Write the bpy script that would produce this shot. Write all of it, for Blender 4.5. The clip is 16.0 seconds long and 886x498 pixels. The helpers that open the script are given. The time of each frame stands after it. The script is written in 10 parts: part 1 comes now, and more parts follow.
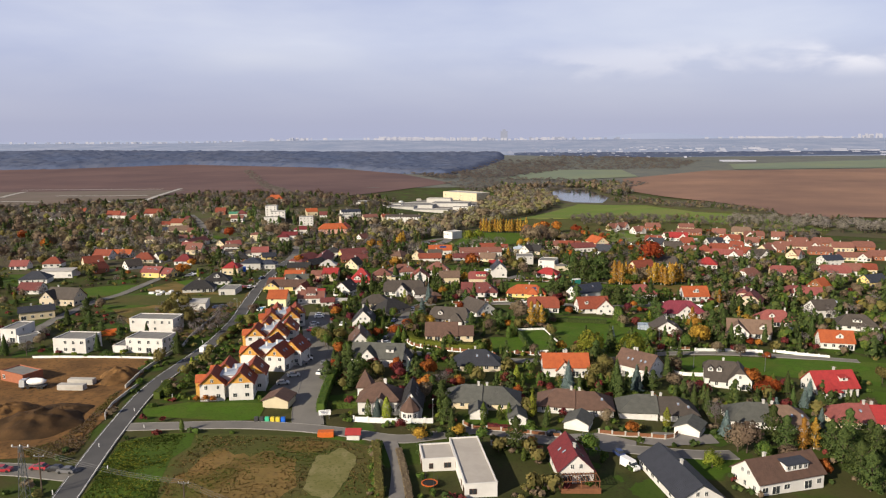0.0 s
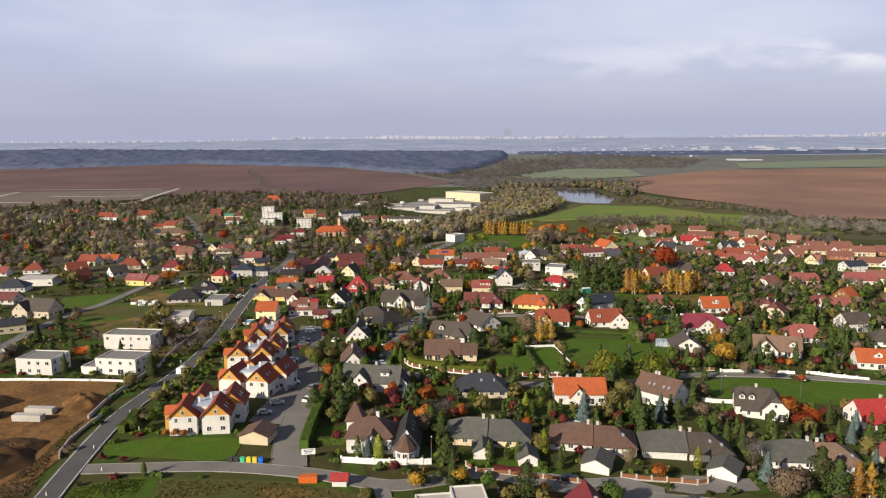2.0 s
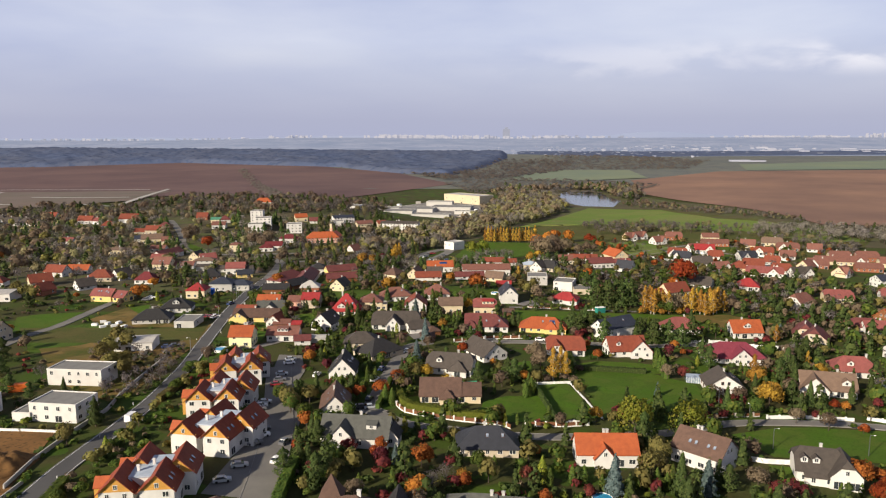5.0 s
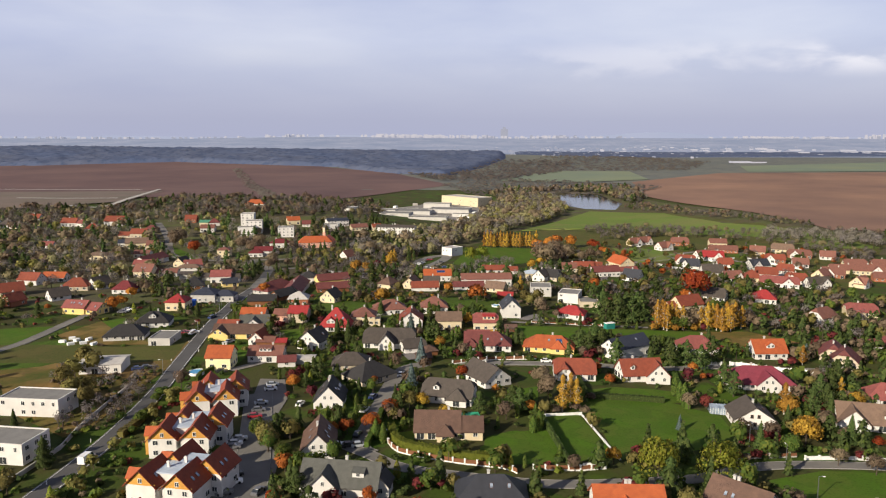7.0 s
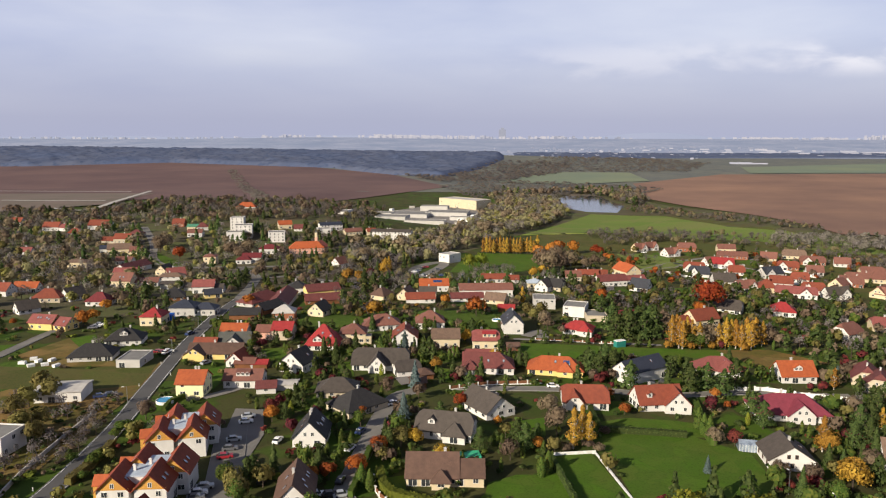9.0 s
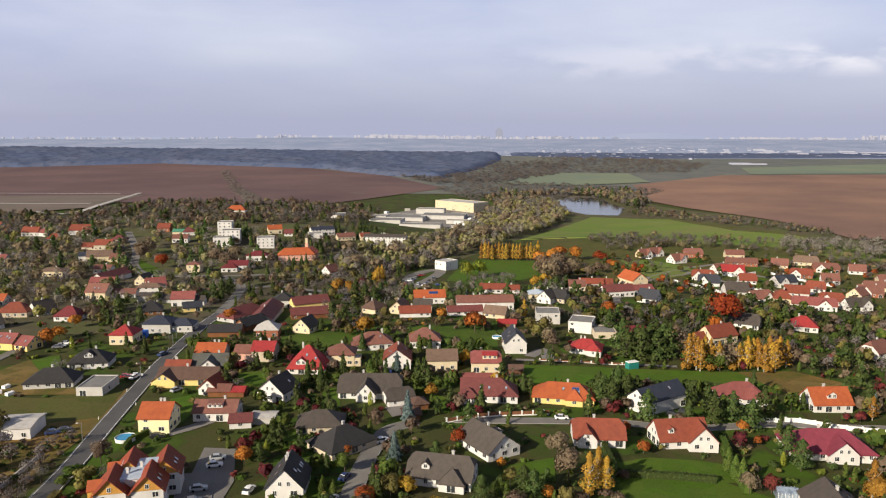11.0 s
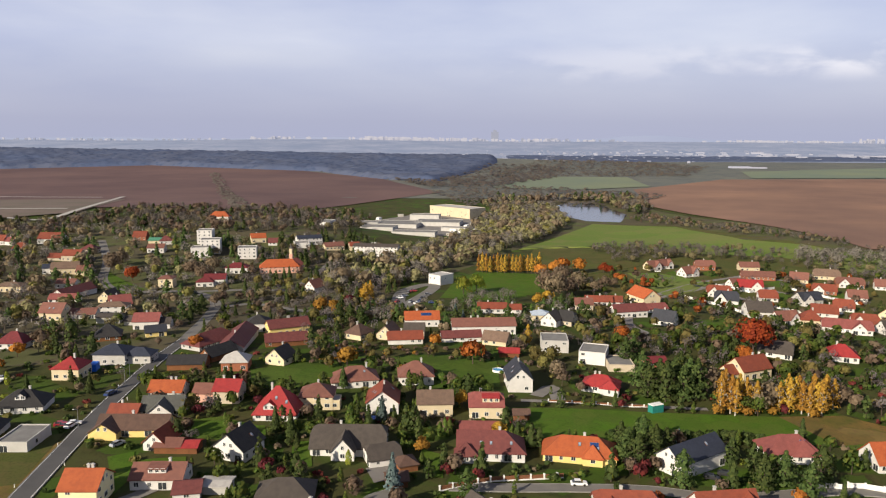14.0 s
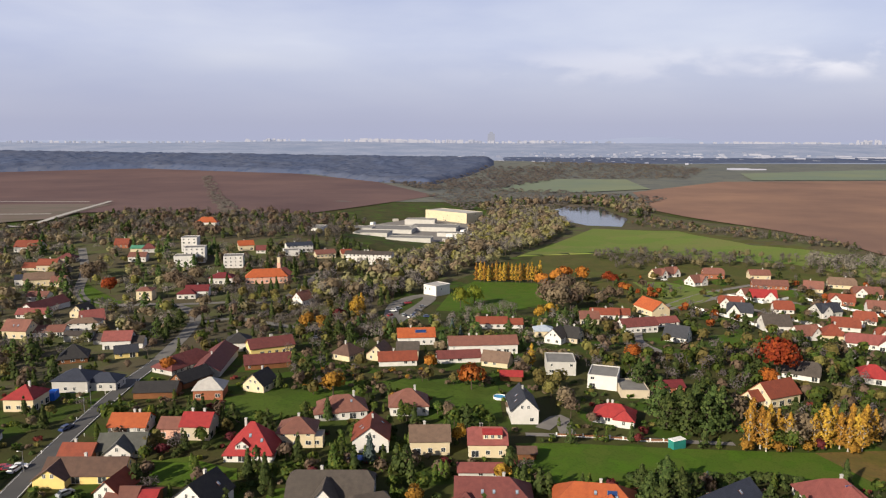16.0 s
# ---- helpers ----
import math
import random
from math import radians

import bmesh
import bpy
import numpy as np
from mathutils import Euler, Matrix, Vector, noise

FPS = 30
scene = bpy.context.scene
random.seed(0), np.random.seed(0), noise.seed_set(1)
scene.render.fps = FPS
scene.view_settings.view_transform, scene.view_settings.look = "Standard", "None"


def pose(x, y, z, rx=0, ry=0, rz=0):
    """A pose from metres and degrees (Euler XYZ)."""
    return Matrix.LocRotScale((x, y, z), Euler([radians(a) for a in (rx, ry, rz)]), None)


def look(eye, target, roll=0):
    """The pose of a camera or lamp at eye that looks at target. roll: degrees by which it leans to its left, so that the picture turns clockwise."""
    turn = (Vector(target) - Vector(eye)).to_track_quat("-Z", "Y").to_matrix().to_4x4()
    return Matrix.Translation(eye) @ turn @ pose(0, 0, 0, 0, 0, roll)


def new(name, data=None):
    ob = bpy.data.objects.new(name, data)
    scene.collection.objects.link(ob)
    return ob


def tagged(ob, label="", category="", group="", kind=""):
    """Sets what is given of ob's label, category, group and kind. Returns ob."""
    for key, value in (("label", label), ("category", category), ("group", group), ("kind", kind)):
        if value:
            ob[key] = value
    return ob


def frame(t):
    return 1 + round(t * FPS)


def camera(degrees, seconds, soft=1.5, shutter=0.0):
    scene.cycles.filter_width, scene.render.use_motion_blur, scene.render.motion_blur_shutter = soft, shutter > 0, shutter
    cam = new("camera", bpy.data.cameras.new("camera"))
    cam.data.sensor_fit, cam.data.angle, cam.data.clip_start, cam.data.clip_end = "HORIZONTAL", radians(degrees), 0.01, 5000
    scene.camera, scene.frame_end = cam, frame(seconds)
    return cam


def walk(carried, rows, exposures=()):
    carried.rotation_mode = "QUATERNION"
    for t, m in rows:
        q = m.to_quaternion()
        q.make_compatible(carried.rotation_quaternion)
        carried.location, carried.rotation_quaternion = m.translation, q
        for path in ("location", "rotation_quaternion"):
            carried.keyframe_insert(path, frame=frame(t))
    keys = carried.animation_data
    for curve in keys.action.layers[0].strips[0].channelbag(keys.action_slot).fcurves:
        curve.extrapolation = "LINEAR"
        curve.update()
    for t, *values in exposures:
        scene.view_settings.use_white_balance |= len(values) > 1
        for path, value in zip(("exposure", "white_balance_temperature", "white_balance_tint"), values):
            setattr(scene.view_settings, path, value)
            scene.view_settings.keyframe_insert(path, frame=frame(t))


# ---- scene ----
# The drone's camera and its flight
cam = camera(61.89, 16.0, 1.2)
PATH = [
    (0, (1.935, -0.437, 83.856), (0.780, 48.987, 76.382), -0.42),
    (0.5, (2.039, 5.859, 83.931), (0.818, 55.281, 76.449), -0.44),
    (1, (2.075, 12.160, 84.144), (0.791, 61.577, 76.640), -0.45),
    (1.5, (2.107, 18.635, 84.338), (0.777, 68.044, 76.788), -0.42),
    (2, (2.125, 25.291, 84.490), (0.763, 74.696, 76.923), -0.44),
    (2.5, (2.090, 32.063, 84.632), (0.718, 81.465, 77.046), -0.43),
    (3, (1.976, 38.868, 84.805), (0.614, 88.271, 77.222), -0.40),
    (3.5, (1.771, 45.639, 85.036), (0.429, 95.040, 77.438), -0.33),
    (4, (1.488, 52.334, 85.331), (0.191, 101.736, 77.730), -0.32),
    (6.5, (0.031, 84.917, 86.970), (-1.050, 134.311, 79.287), 0.02),
    (7, (-0.087, 91.438, 87.170), (-1.114, 140.836, 79.501), 0.05),
    (7.5, (-0.138, 98.009, 87.319), (-1.131, 147.407, 79.643), 0.08),
    (8, (-0.144, 104.631, 87.437), (-1.105, 154.031, 79.775), 0.09),
    (8.5, (-0.129, 111.296, 87.549), (-1.059, 160.697, 79.885), 0.10),
    (9, (-0.120, 117.992, 87.679), (-1.000, 167.397, 80.038), 0.10),
    (11.5, (-0.469, 151.636, 88.870), (-1.056, 201.044, 81.225), 0.10),
    (12, (-0.541, 158.406, 89.120), (-1.069, 207.819, 81.502), 0.12),
    (12.5, (-0.564, 165.203, 89.319), (-1.040, 214.619, 81.715), 0.15),
    (13, (-0.533, 172.025, 89.459), (-0.955, 221.445, 81.879), 0.21),
    (13.5, (-0.457, 178.853, 89.553), (-0.830, 228.277, 81.993), 0.26),
    (14, (-0.367, 185.656, 89.634), (-0.690, 235.087, 82.116), 0.28),
    (14.5, (-0.304, 192.401, 89.746), (-0.564, 241.834, 82.248), 0.27),
    (15, (-0.300, 199.068, 89.912), (-0.503, 248.507, 82.449), 0.27),
    (15.5, (-0.330, 205.701, 90.087), (-0.469, 255.144, 82.647), 0.21),
    (16, (-0.246, 212.471, 90.071), (-0.323, 261.922, 82.678), 0.17),
]
walk(cam, [(t, look(eye, target, roll)) for t, eye, target, roll in PATH])

# ---- light: thin high cloud, low autumn sun from behind on the left ----
SUN_FROM = Vector((-0.62, -0.66, 0.42)).normalized()
world = bpy.data.worlds.new("sky")
scene.world = world
world.use_nodes = True
wn, wl = world.node_tree.nodes, world.node_tree.links
wn.clear()


def wnode(kind, **values):
    n = wn.new(kind)
    for key, value in values.items():
        n.inputs[key].default_value = value
    return n


w_out, w_bg = wnode("ShaderNodeOutputWorld"), wnode("ShaderNodeBackground", Strength=0.84)
w_sky = wn.new("ShaderNodeTexSky")
w_sky.sky_type, w_sky.sun_disc = "NISHITA", False
w_sky.sun_elevation = math.asin(SUN_FROM.z)
w_sky.sun_rotation = math.atan2(SUN_FROM.x, SUN_FROM.y)
w_sky.air_density, w_sky.dust_density = 1.2, 2.5
w_scale = wn.new("ShaderNodeVectorMath")
w_scale.operation = "SCALE"
w_scale.inputs["Scale"].default_value = 0.09
w_co = wn.new("ShaderNodeTexCoord")
w_split = wn.new("ShaderNodeSeparateXYZ")
# cloud sheet seen edge-on near the horizon: stretch the direction upwards
w_map = wn.new("ShaderNodeMapping")
w_map.inputs["Scale"].default_value = (1.5, 1.5, 6.0)
w_map.inputs["Location"].default_value = (0.37, 0.2, 0.1)
w_noise = wnode("ShaderNodeTexNoise", Scale=2.0, Detail=7.0, Roughness=0.5, Distortion=0.1)
w_ramp = wn.new("ShaderNodeValToRGB")
w_ramp.color_ramp.elements[0].position, w_ramp.color_ramp.elements[1].position = 0.34, 0.76
w_ramp.color_ramp.elements[0].color = (0.48, 0.53, 0.77, 1)
w_ramp.color_ramp.elements[1].color = (0.78, 0.80, 0.92, 1)
w_grad = wn.new("ShaderNodeValToRGB")
for pos, col in ((0.0, (0.40, 0.42, 0.575, 1)), (0.045, (0.475, 0.50, 0.68, 1)), (0.12, (0.575, 0.605, 0.80, 1)), (0.22, (0.66, 0.70, 0.87, 1)), (0.36, (0.15, 0.19, 0.30, 1)), (1.0, (0.035, 0.052, 0.11, 1))):
    e = w_grad.color_ramp.elements[0] if pos == 0 else w_grad.color_ramp.elements[1] if pos == 1 else w_grad.color_ramp.elements.new(pos)
    e.position, e.color = pos, col
w_mix1 = wn.new("ShaderNodeMix")
w_mix1.data_type, w_mix1.blend_type = "RGBA", "MIX"
w_mix2 = wn.new("ShaderNodeMix")
w_mix2.data_type = "RGBA"
w_mix2.inputs["Factor"].default_value = 0.82
w_fade = wn.new("ShaderNodeMapRange")
w_fade.inputs["From Min"].default_value, w_fade.inputs["From Max"].default_value = 0.02, 0.12
w_fade.inputs["To Min"].default_value, w_fade.inputs["To Max"].default_value = 0.05, 0.62
w_thin = wn.new("ShaderNodeMapRange")  # the cloud thins out towards the zenith
w_thin.inputs["From Min"].default_value, w_thin.inputs["From Max"].default_value = 0.22, 0.34
w_thin.inputs["To Min"].default_value, w_thin.inputs["To Max"].default_value = 1.0, 0.05
w_times = wn.new("ShaderNodeMath")
w_times.operation = "MULTIPLY"
wl.new(w_co.outputs["Generated"], w_split.inputs[0])
wl.new(w_co.outputs["Generated"], w_map.inputs["Vector"])
wl.new(w_map.outputs[0], w_noise.inputs["Vector"])
wl.new(w_noise.outputs["Fac"], w_ramp.inputs[0])
wl.new(w_split.outputs["Z"], w_grad.inputs[0])
wl.new(w_split.outputs["Z"], w_fade.inputs["Value"])
wl.new(w_split.outputs["Z"], w_thin.inputs["Value"])
wl.new(w_fade.outputs[0], w_times.inputs[0])
wl.new(w_thin.outputs[0], w_times.inputs[1])
wl.new(w_times.outputs[0], w_mix1.inputs["Factor"])
wl.new(w_grad.outputs[0], w_mix1.inputs["A"])
wl.new(w_ramp.outputs[0], w_mix1.inputs["B"])
# a bank of small heaped clouds low in the sky, thicker towards one side


def w_step(socket, lo, hi, to=1.0):
    n = wn.new("ShaderNodeMapRange")
    n.interpolation_type = "SMOOTHSTEP"
    n.inputs["From Min"].default_value, n.inputs["From Max"].default_value, n.inputs["To Max"].default_value = lo, hi, to
    wl.new(socket, n.inputs["Value"])
    return n.outputs[0]


def w_math(kind, a, b):
    n = wn.new("ShaderNodeMath")
    n.operation = kind
    wl.new(a, n.inputs[0])
    wl.new(b, n.inputs[1])
    return n.outputs[0]


w_map2 = wn.new("ShaderNodeMapping")
w_map2.inputs["Scale"].default_value = (9.0, 9.0, 24.0)
w_map2.inputs["Location"].default_value = (0.4, 1.3, 0.2)
w_puff = wnode("ShaderNodeTexNoise", Scale=1.0, Detail=5.0, Roughness=0.5, Distortion=0.2)
wl.new(w_co.outputs["Generated"], w_map2.inputs["Vector"])
wl.new(w_map2.outputs[0], w_puff.inputs["Vector"])
w_side = w_math("ADD", w_step(w_split.outputs["X"], -0.05, 0.2, 0.45), w_step(w_split.outputs["X"], 0.36, 0.46, 0.55))
w_low = w_step(w_split.outputs["Z"], 0.062, 0.086)
w_high = w_step(w_split.outputs["Z"], 0.122, 0.100)
w_heap = w_math("MULTIPLY", w_math("MULTIPLY", w_step(w_puff.outputs["Fac"], 0.42, 0.60, 0.62), w_side), w_math("MULTIPLY", w_low, w_high))
w_mix3 = wn.new("ShaderNodeMix")
w_mix3.data_type = "RGBA"
w_mix3.inputs["B"].default_value = (0.92, 0.88, 0.93, 1)
wl.new(w_heap, w_mix3.inputs["Factor"])
wl.new(w_mix1.outputs["Result"], w_mix3.inputs["A"])
wl.new(w_sky.outputs[0], w_scale.inputs[0])
wl.new(w_scale.outputs[0], w_mix2.inputs["A"])
wl.new(w_mix3.outputs["Result"], w_mix2.inputs["B"])
wl.new(w_mix2.outputs["Result"], w_bg.inputs["Color"])
wl.new(w_bg.outputs[0], w_out.inputs[0])

sun = new("sun", bpy.data.lights.new("sun", "SUN"))
sun.data.energy, sun.data.angle, sun.data.color = 5.0, radians(0.9), (1.0, 0.88, 0.70)
sun.matrix_world = look((0, 0, 400), Vector((0, 0, 400)) - SUN_FROM * 10)
scene.view_settings.exposure = 0.55

# ---- materials ----


def material(name, colour, rough=0.85, second=None, scale=0.5, detail=6.0, bump=0.0, bump_scale=8.0, metal=0.0, vary=0.0, spec=0.3, wave=None, fleck=None):
    """A procedural surface: two colours mixed by large noise, finer grain, optional course lines, and a tint for each object."""
    m = bpy.data.materials.new(name)
    m.use_nodes = True
    n, l = m.node_tree.nodes, m.node_tree.links
    b = n["Principled BSDF"]
    b.inputs["Roughness"].default_value, b.inputs["Metallic"].default_value = rough, metal
    b.inputs["Specular IOR Level"].default_value = spec
    co = n.new("ShaderNodeTexCoord")
    big = n.new("ShaderNodeTexNoise")
    big.inputs["Scale"].default_value, big.inputs["Detail"].default_value, big.inputs["Roughness"].default_value = scale, detail, 0.62
    l.new(co.outputs["Object"], big.inputs["Vector"])
    ramp = n.new("ShaderNodeMapRange")
    ramp.inputs["From Min"].default_value, ramp.inputs["From Max"].default_value = 0.36, 0.64
    l.new(big.outputs["Fac"], ramp.inputs["Value"])
    mix = n.new("ShaderNodeMix")
    mix.data_type = "RGBA"
    second = second or tuple(c * 0.78 for c in colour)
    mix.inputs["A"].default_value, mix.inputs["B"].default_value = (*colour, 1), (*second, 1)
    l.new(ramp.outputs[0], mix.inputs["Factor"])
    out = mix.outputs["Result"]
    fine = n.new("ShaderNodeTexNoise")
    fine.inputs["Scale"].default_value, fine.inputs["Detail"].default_value = bump_scale, 3.0
    l.new(co.outputs["Object"], fine.inputs["Vector"])
    if fleck:
        fr = n.new("ShaderNodeMapRange")
        fr.inputs["From Min"].default_value, fr.inputs["From Max"].default_value = 0.52, 0.66
        l.new(fine.outputs["Fac"], fr.inputs["Value"])
        fm = n.new("ShaderNodeMix")
        fm.data_type = "RGBA"
        fm.inputs["B"].default_value = (*fleck, 1)
        l.new(fr.outputs[0], fm.inputs["Factor"])
        l.new(out, fm.inputs["A"])
        out = fm.outputs["Result"]
    height = fine.outputs["Fac"]
    if wave:
        w = n.new("ShaderNodeTexWave")
        w.wave_type, w.bands_direction, w.wave_profile = "BANDS", wave[0], "SAW"
        w.inputs["Scale"].default_value, w.inputs["Distortion"].default_value = wave[1], 0.15
        l.new(co.outputs["Object"], w.inputs["Vector"])
        wm = n.new("ShaderNodeMix")
        wm.data_type, wm.blend_type = "RGBA", "MULTIPLY"
        wm.inputs["Factor"].default_value = wave[2]
        l.new(out, wm.inputs["A"])
        l.new(w.outputs["Color"], wm.inputs["B"])
        out, height = wm.outputs["Result"], w.outputs["Fac"]
    if vary:
        info, hsv = n.new("ShaderNodeObjectInfo"), n.new("ShaderNodeHueSaturation")
        vr = n.new("ShaderNodeMapRange")
        vr.inputs["To Min"].default_value, vr.inputs["To Max"].default_value = 1 - vary, 1 + vary
        l.new(info.outputs["Random"], vr.inputs["Value"])
        l.new(vr.outputs[0], hsv.inputs["Value"])
        l.new(out, hsv.inputs["Color"])
        out = hsv.outputs["Color"]
    l.new(out, b.inputs["Base Color"])
    if bump:
        bp = n.new("ShaderNodeBump")
        bp.inputs["Strength"].default_value, bp.inputs["Distance"].default_value = bump, 0.06
        l.new(height, bp.inputs["Height"])
        l.new(bp.outputs[0], b.inputs["Normal"])
    return m


def foliage(name, colour, second, third=None, vary=0.25):
    """Leaves: each clump has its own tint between the colours, each plant its own lightness."""
    m = bpy.data.materials.new(name)
    m.use_nodes = True
    n, l = m.node_tree.nodes, m.node_tree.links
    b = n["Principled BSDF"]
    b.inputs["Roughness"].default_value, b.inputs["Specular IOR Level"].default_value = 0.8, 0.15
    geo, info = n.new("ShaderNodeNewGeometry"), n.new("ShaderNodeObjectInfo")
    ramp = n.new("ShaderNodeValToRGB")
    ramp.color_ramp.elements[0].color, ramp.color_ramp.elements[1].color = (*colour, 1), (*(third or second), 1)
    ramp.color_ramp.elements.new(0.55).color = (*second, 1)
    l.new(geo.outputs["Random Per Island"], ramp.inputs[0])
    hsv, vr, hr = n.new("ShaderNodeHueSaturation"), n.new("ShaderNodeMapRange"), n.new("ShaderNodeMapRange")
    vr.inputs["To Min"].default_value, vr.inputs["To Max"].default_value = 1 - vary, 1 + vary
    hr.inputs["To Min"].default_value, hr.inputs["To Max"].default_value = 0.485, 0.515
    l.new(info.outputs["Random"], vr.inputs["Value"])
    l.new(info.outputs["Random"], hr.inputs["Value"])
    l.new(vr.outputs[0], hsv.inputs["Value"])
    l.new(hr.outputs[0], hsv.inputs["Hue"])
    l.new(ramp.outputs[0], hsv.inputs["Color"])
    l.new(hsv.outputs["Color"], b.inputs["Base Color"])
    thin, both = n.new("ShaderNodeBsdfTranslucent"), n.new("ShaderNodeMixShader")  # thin leaves let part of the light through
    both.inputs["Fac"].default_value = 0.34
    l.new(hsv.outputs["Color"], thin.inputs["Color"])
    l.new(b.outputs[0], both.inputs[1])
    l.new(thin.outputs[0], both.inputs[2])
    l.new(both.outputs[0], n["Material Output"].inputs["Surface"])
    return m


M = {}


def turf(name, tones, plot, patchy, vary_by=0.5, grain=1.6):
    """Ground of mixed growth: plots of different tone with blurred, uneven borders, broken by patches and coarse grain."""
    m = material(name, tones[0], 0.95, tones[1], patchy, 8.0, 0.7, grain, spec=0.1, fleck=tones[2])
    n, l = m.node_tree.nodes, m.node_tree.links
    b = n["Principled BSDF"]
    old = b.inputs["Base Color"].links[0].from_socket
    co, warp, add = n.new("ShaderNodeTexCoord"), n.new("ShaderNodeTexNoise"), n.new("ShaderNodeMixRGB")
    warp.inputs["Scale"].default_value, warp.inputs["Detail"].default_value = 0.12, 4.0
    add.blend_type, add.use_clamp, add.inputs[0].default_value = "ADD", False, 1.0
    l.new(co.outputs["Object"], warp.inputs["Vector"])
    l.new(co.outputs["Object"], add.inputs[1])
    far = n.new("ShaderNodeVectorMath")
    far.operation = "SCALE"
    far.inputs["Scale"].default_value = 14.0
    l.new(warp.outputs["Color"], far.inputs[0])
    l.new(far.outputs[0], add.inputs[2])
    cell = n.new("ShaderNodeTexVoronoi")
    cell.feature = "SMOOTH_F1"
    cell.inputs["Smoothness"].default_value = 0.55
    cell.inputs["Scale"].default_value = plot
    l.new(add.outputs[0], cell.inputs["Vector"])
    ramp = n.new("ShaderNodeValToRGB")
    ramp.color_ramp.interpolation = "EASE"
    for i, tone in enumerate(tones[3:]):
        e = ramp.color_ramp.elements[i] if i < 2 else ramp.color_ramp.elements.new(0.5)
        e.position, e.color = i / len(tones[3:]), (*tone, 1)
    split = n.new("ShaderNodeSeparateColor")
    l.new(cell.outputs["Color"], split.inputs[0])
    l.new(split.outputs[0], ramp.inputs[0])
    mix = n.new("ShaderNodeMix")
    mix.data_type = "RGBA"
    mix.inputs["Factor"].default_value = vary_by
    l.new(old, mix.inputs["A"])
    l.new(ramp.outputs[0], mix.inputs["B"])
    l.new(mix.outputs["Result"], b.inputs["Base Color"])
    return m


M["garden"] = turf("garden", ((0.040, 0.072, 0.009), (0.055, 0.052, 0.018), (0.029, 0.035, 0.010), (0.062, 0.126, 0.009), (0.042, 0.066, 0.012), (0.067, 0.057, 0.025), (0.042, 0.088, 0.009), (0.032, 0.032, 0.014)), 0.075, 0.05, 0.55)
M["leaf_litter"] = turf("leaf_litter", ((0.082, 0.078, 0.042), (0.100, 0.082, 0.050), (0.056, 0.054, 0.032), (0.076, 0.096, 0.030), (0.094, 0.076, 0.048), (0.066, 0.062, 0.038), (0.082, 0.108, 0.028)), 0.05, 0.05, 0.5)
M["grass"] = turf("grass", ((0.062, 0.119, 0.012), (0.048, 0.075, 0.012), (0.035, 0.058, 0.010), (0.084, 0.141, 0.016), (0.044, 0.070, 0.012), (0.075, 0.106, 0.019)), 0.11, 0.07, 0.45, 1.1)
M["dry_grass"] = turf("dry_grass", ((0.215, 0.125, 0.038), (0.060, 0.074, 0.016), (0.100, 0.066, 0.026), (0.190, 0.110, 0.042), (0.066, 0.080, 0.018), (0.130, 0.090, 0.035), (0.220, 0.148, 0.062)), 0.10, 0.055, 0.42, 0.9)
M["bare_sand"] = turf("bare_sand", ((0.225, 0.195, 0.095), (0.150, 0.140, 0.050), (0.105, 0.105, 0.034), (0.235, 0.205, 0.105), (0.115, 0.118, 0.035)), 0.25, 0.16, 0.4, 1.2)
M["earth"] = turf("earth", ((0.230, 0.120, 0.044), (0.110, 0.060, 0.026), (0.065, 0.038, 0.018), (0.260, 0.140, 0.052), (0.085, 0.048, 0.022), (0.170, 0.092, 0.036)), 0.14, 0.08, 0.4, 0.8)
M["earth_dark"] = material("earth_dark", (0.034, 0.022, 0.013), 0.95, (0.085, 0.048, 0.022), 0.12, bump=1.0, bump_scale=1.2, spec=0.1)
M["gravel_roof"] = material("gravel_roof", (0.40, 0.365, 0.325), 0.95, (0.35, 0.32, 0.285), 0.25, bump=0.3, bump_scale=10)
M["lawn"] = turf("lawn", ((0.058, 0.124, 0.009), (0.072, 0.104, 0.016), (0.041, 0.077, 0.008), (0.067, 0.135, 0.011), (0.047, 0.090, 0.011), (0.077, 0.108, 0.018)), 0.16, 0.10, 0.4, 1.8)
M["olive_grass"] = turf("olive_grass", ((0.077, 0.088, 0.022), (0.090, 0.077, 0.027), (0.050, 0.056, 0.016), (0.081, 0.099, 0.022), (0.099, 0.079, 0.031), (0.054, 0.070, 0.016)), 0.09, 0.07, 0.4, 1.4)
M["meadow"] = turf("meadow", ((0.120, 0.180, 0.034), (0.150, 0.168, 0.050), (0.100, 0.140, 0.032), (0.130, 0.195, 0.034), (0.160, 0.160, 0.056), (0.105, 0.160, 0.030)), 0.03, 0.02, 0.45, 0.5)
M["field_pale"] = material("field_pale", (0.150, 0.112, 0.092), 0.95, (0.115, 0.096, 0.070), 0.02)
# Reddish-brown soil with a mauve tint mixed in to stand for haze.
M["field"] = material("field", (0.150, 0.098, 0.092), 0.95, (0.108, 0.072, 0.074), 0.004, bump=0.2, bump_scale=0.2, spec=0.05)
# The broad darker tone paints in cloud shadows on the light soil.
M["field_light"] = material("field_light", (0.270, 0.165, 0.118), 0.95, (0.170, 0.108, 0.088), 0.0035, bump=0.2, bump_scale=0.2, spec=0.05)
M["asphalt"] = material("asphalt", (0.180, 0.169, 0.151), 0.9, (0.132, 0.125, 0.116), 0.08, bump=0.2, bump_scale=20)
M["asphalt_dark"] = material("asphalt_dark", (0.085, 0.083, 0.083), 0.9, (0.066, 0.065, 0.066), 0.1, bump=0.2, bump_scale=20)
M["paving"] = material("paving", (0.200, 0.185, 0.170), 0.9, (0.160, 0.150, 0.140), 0.2, bump=0.2, bump_scale=10)
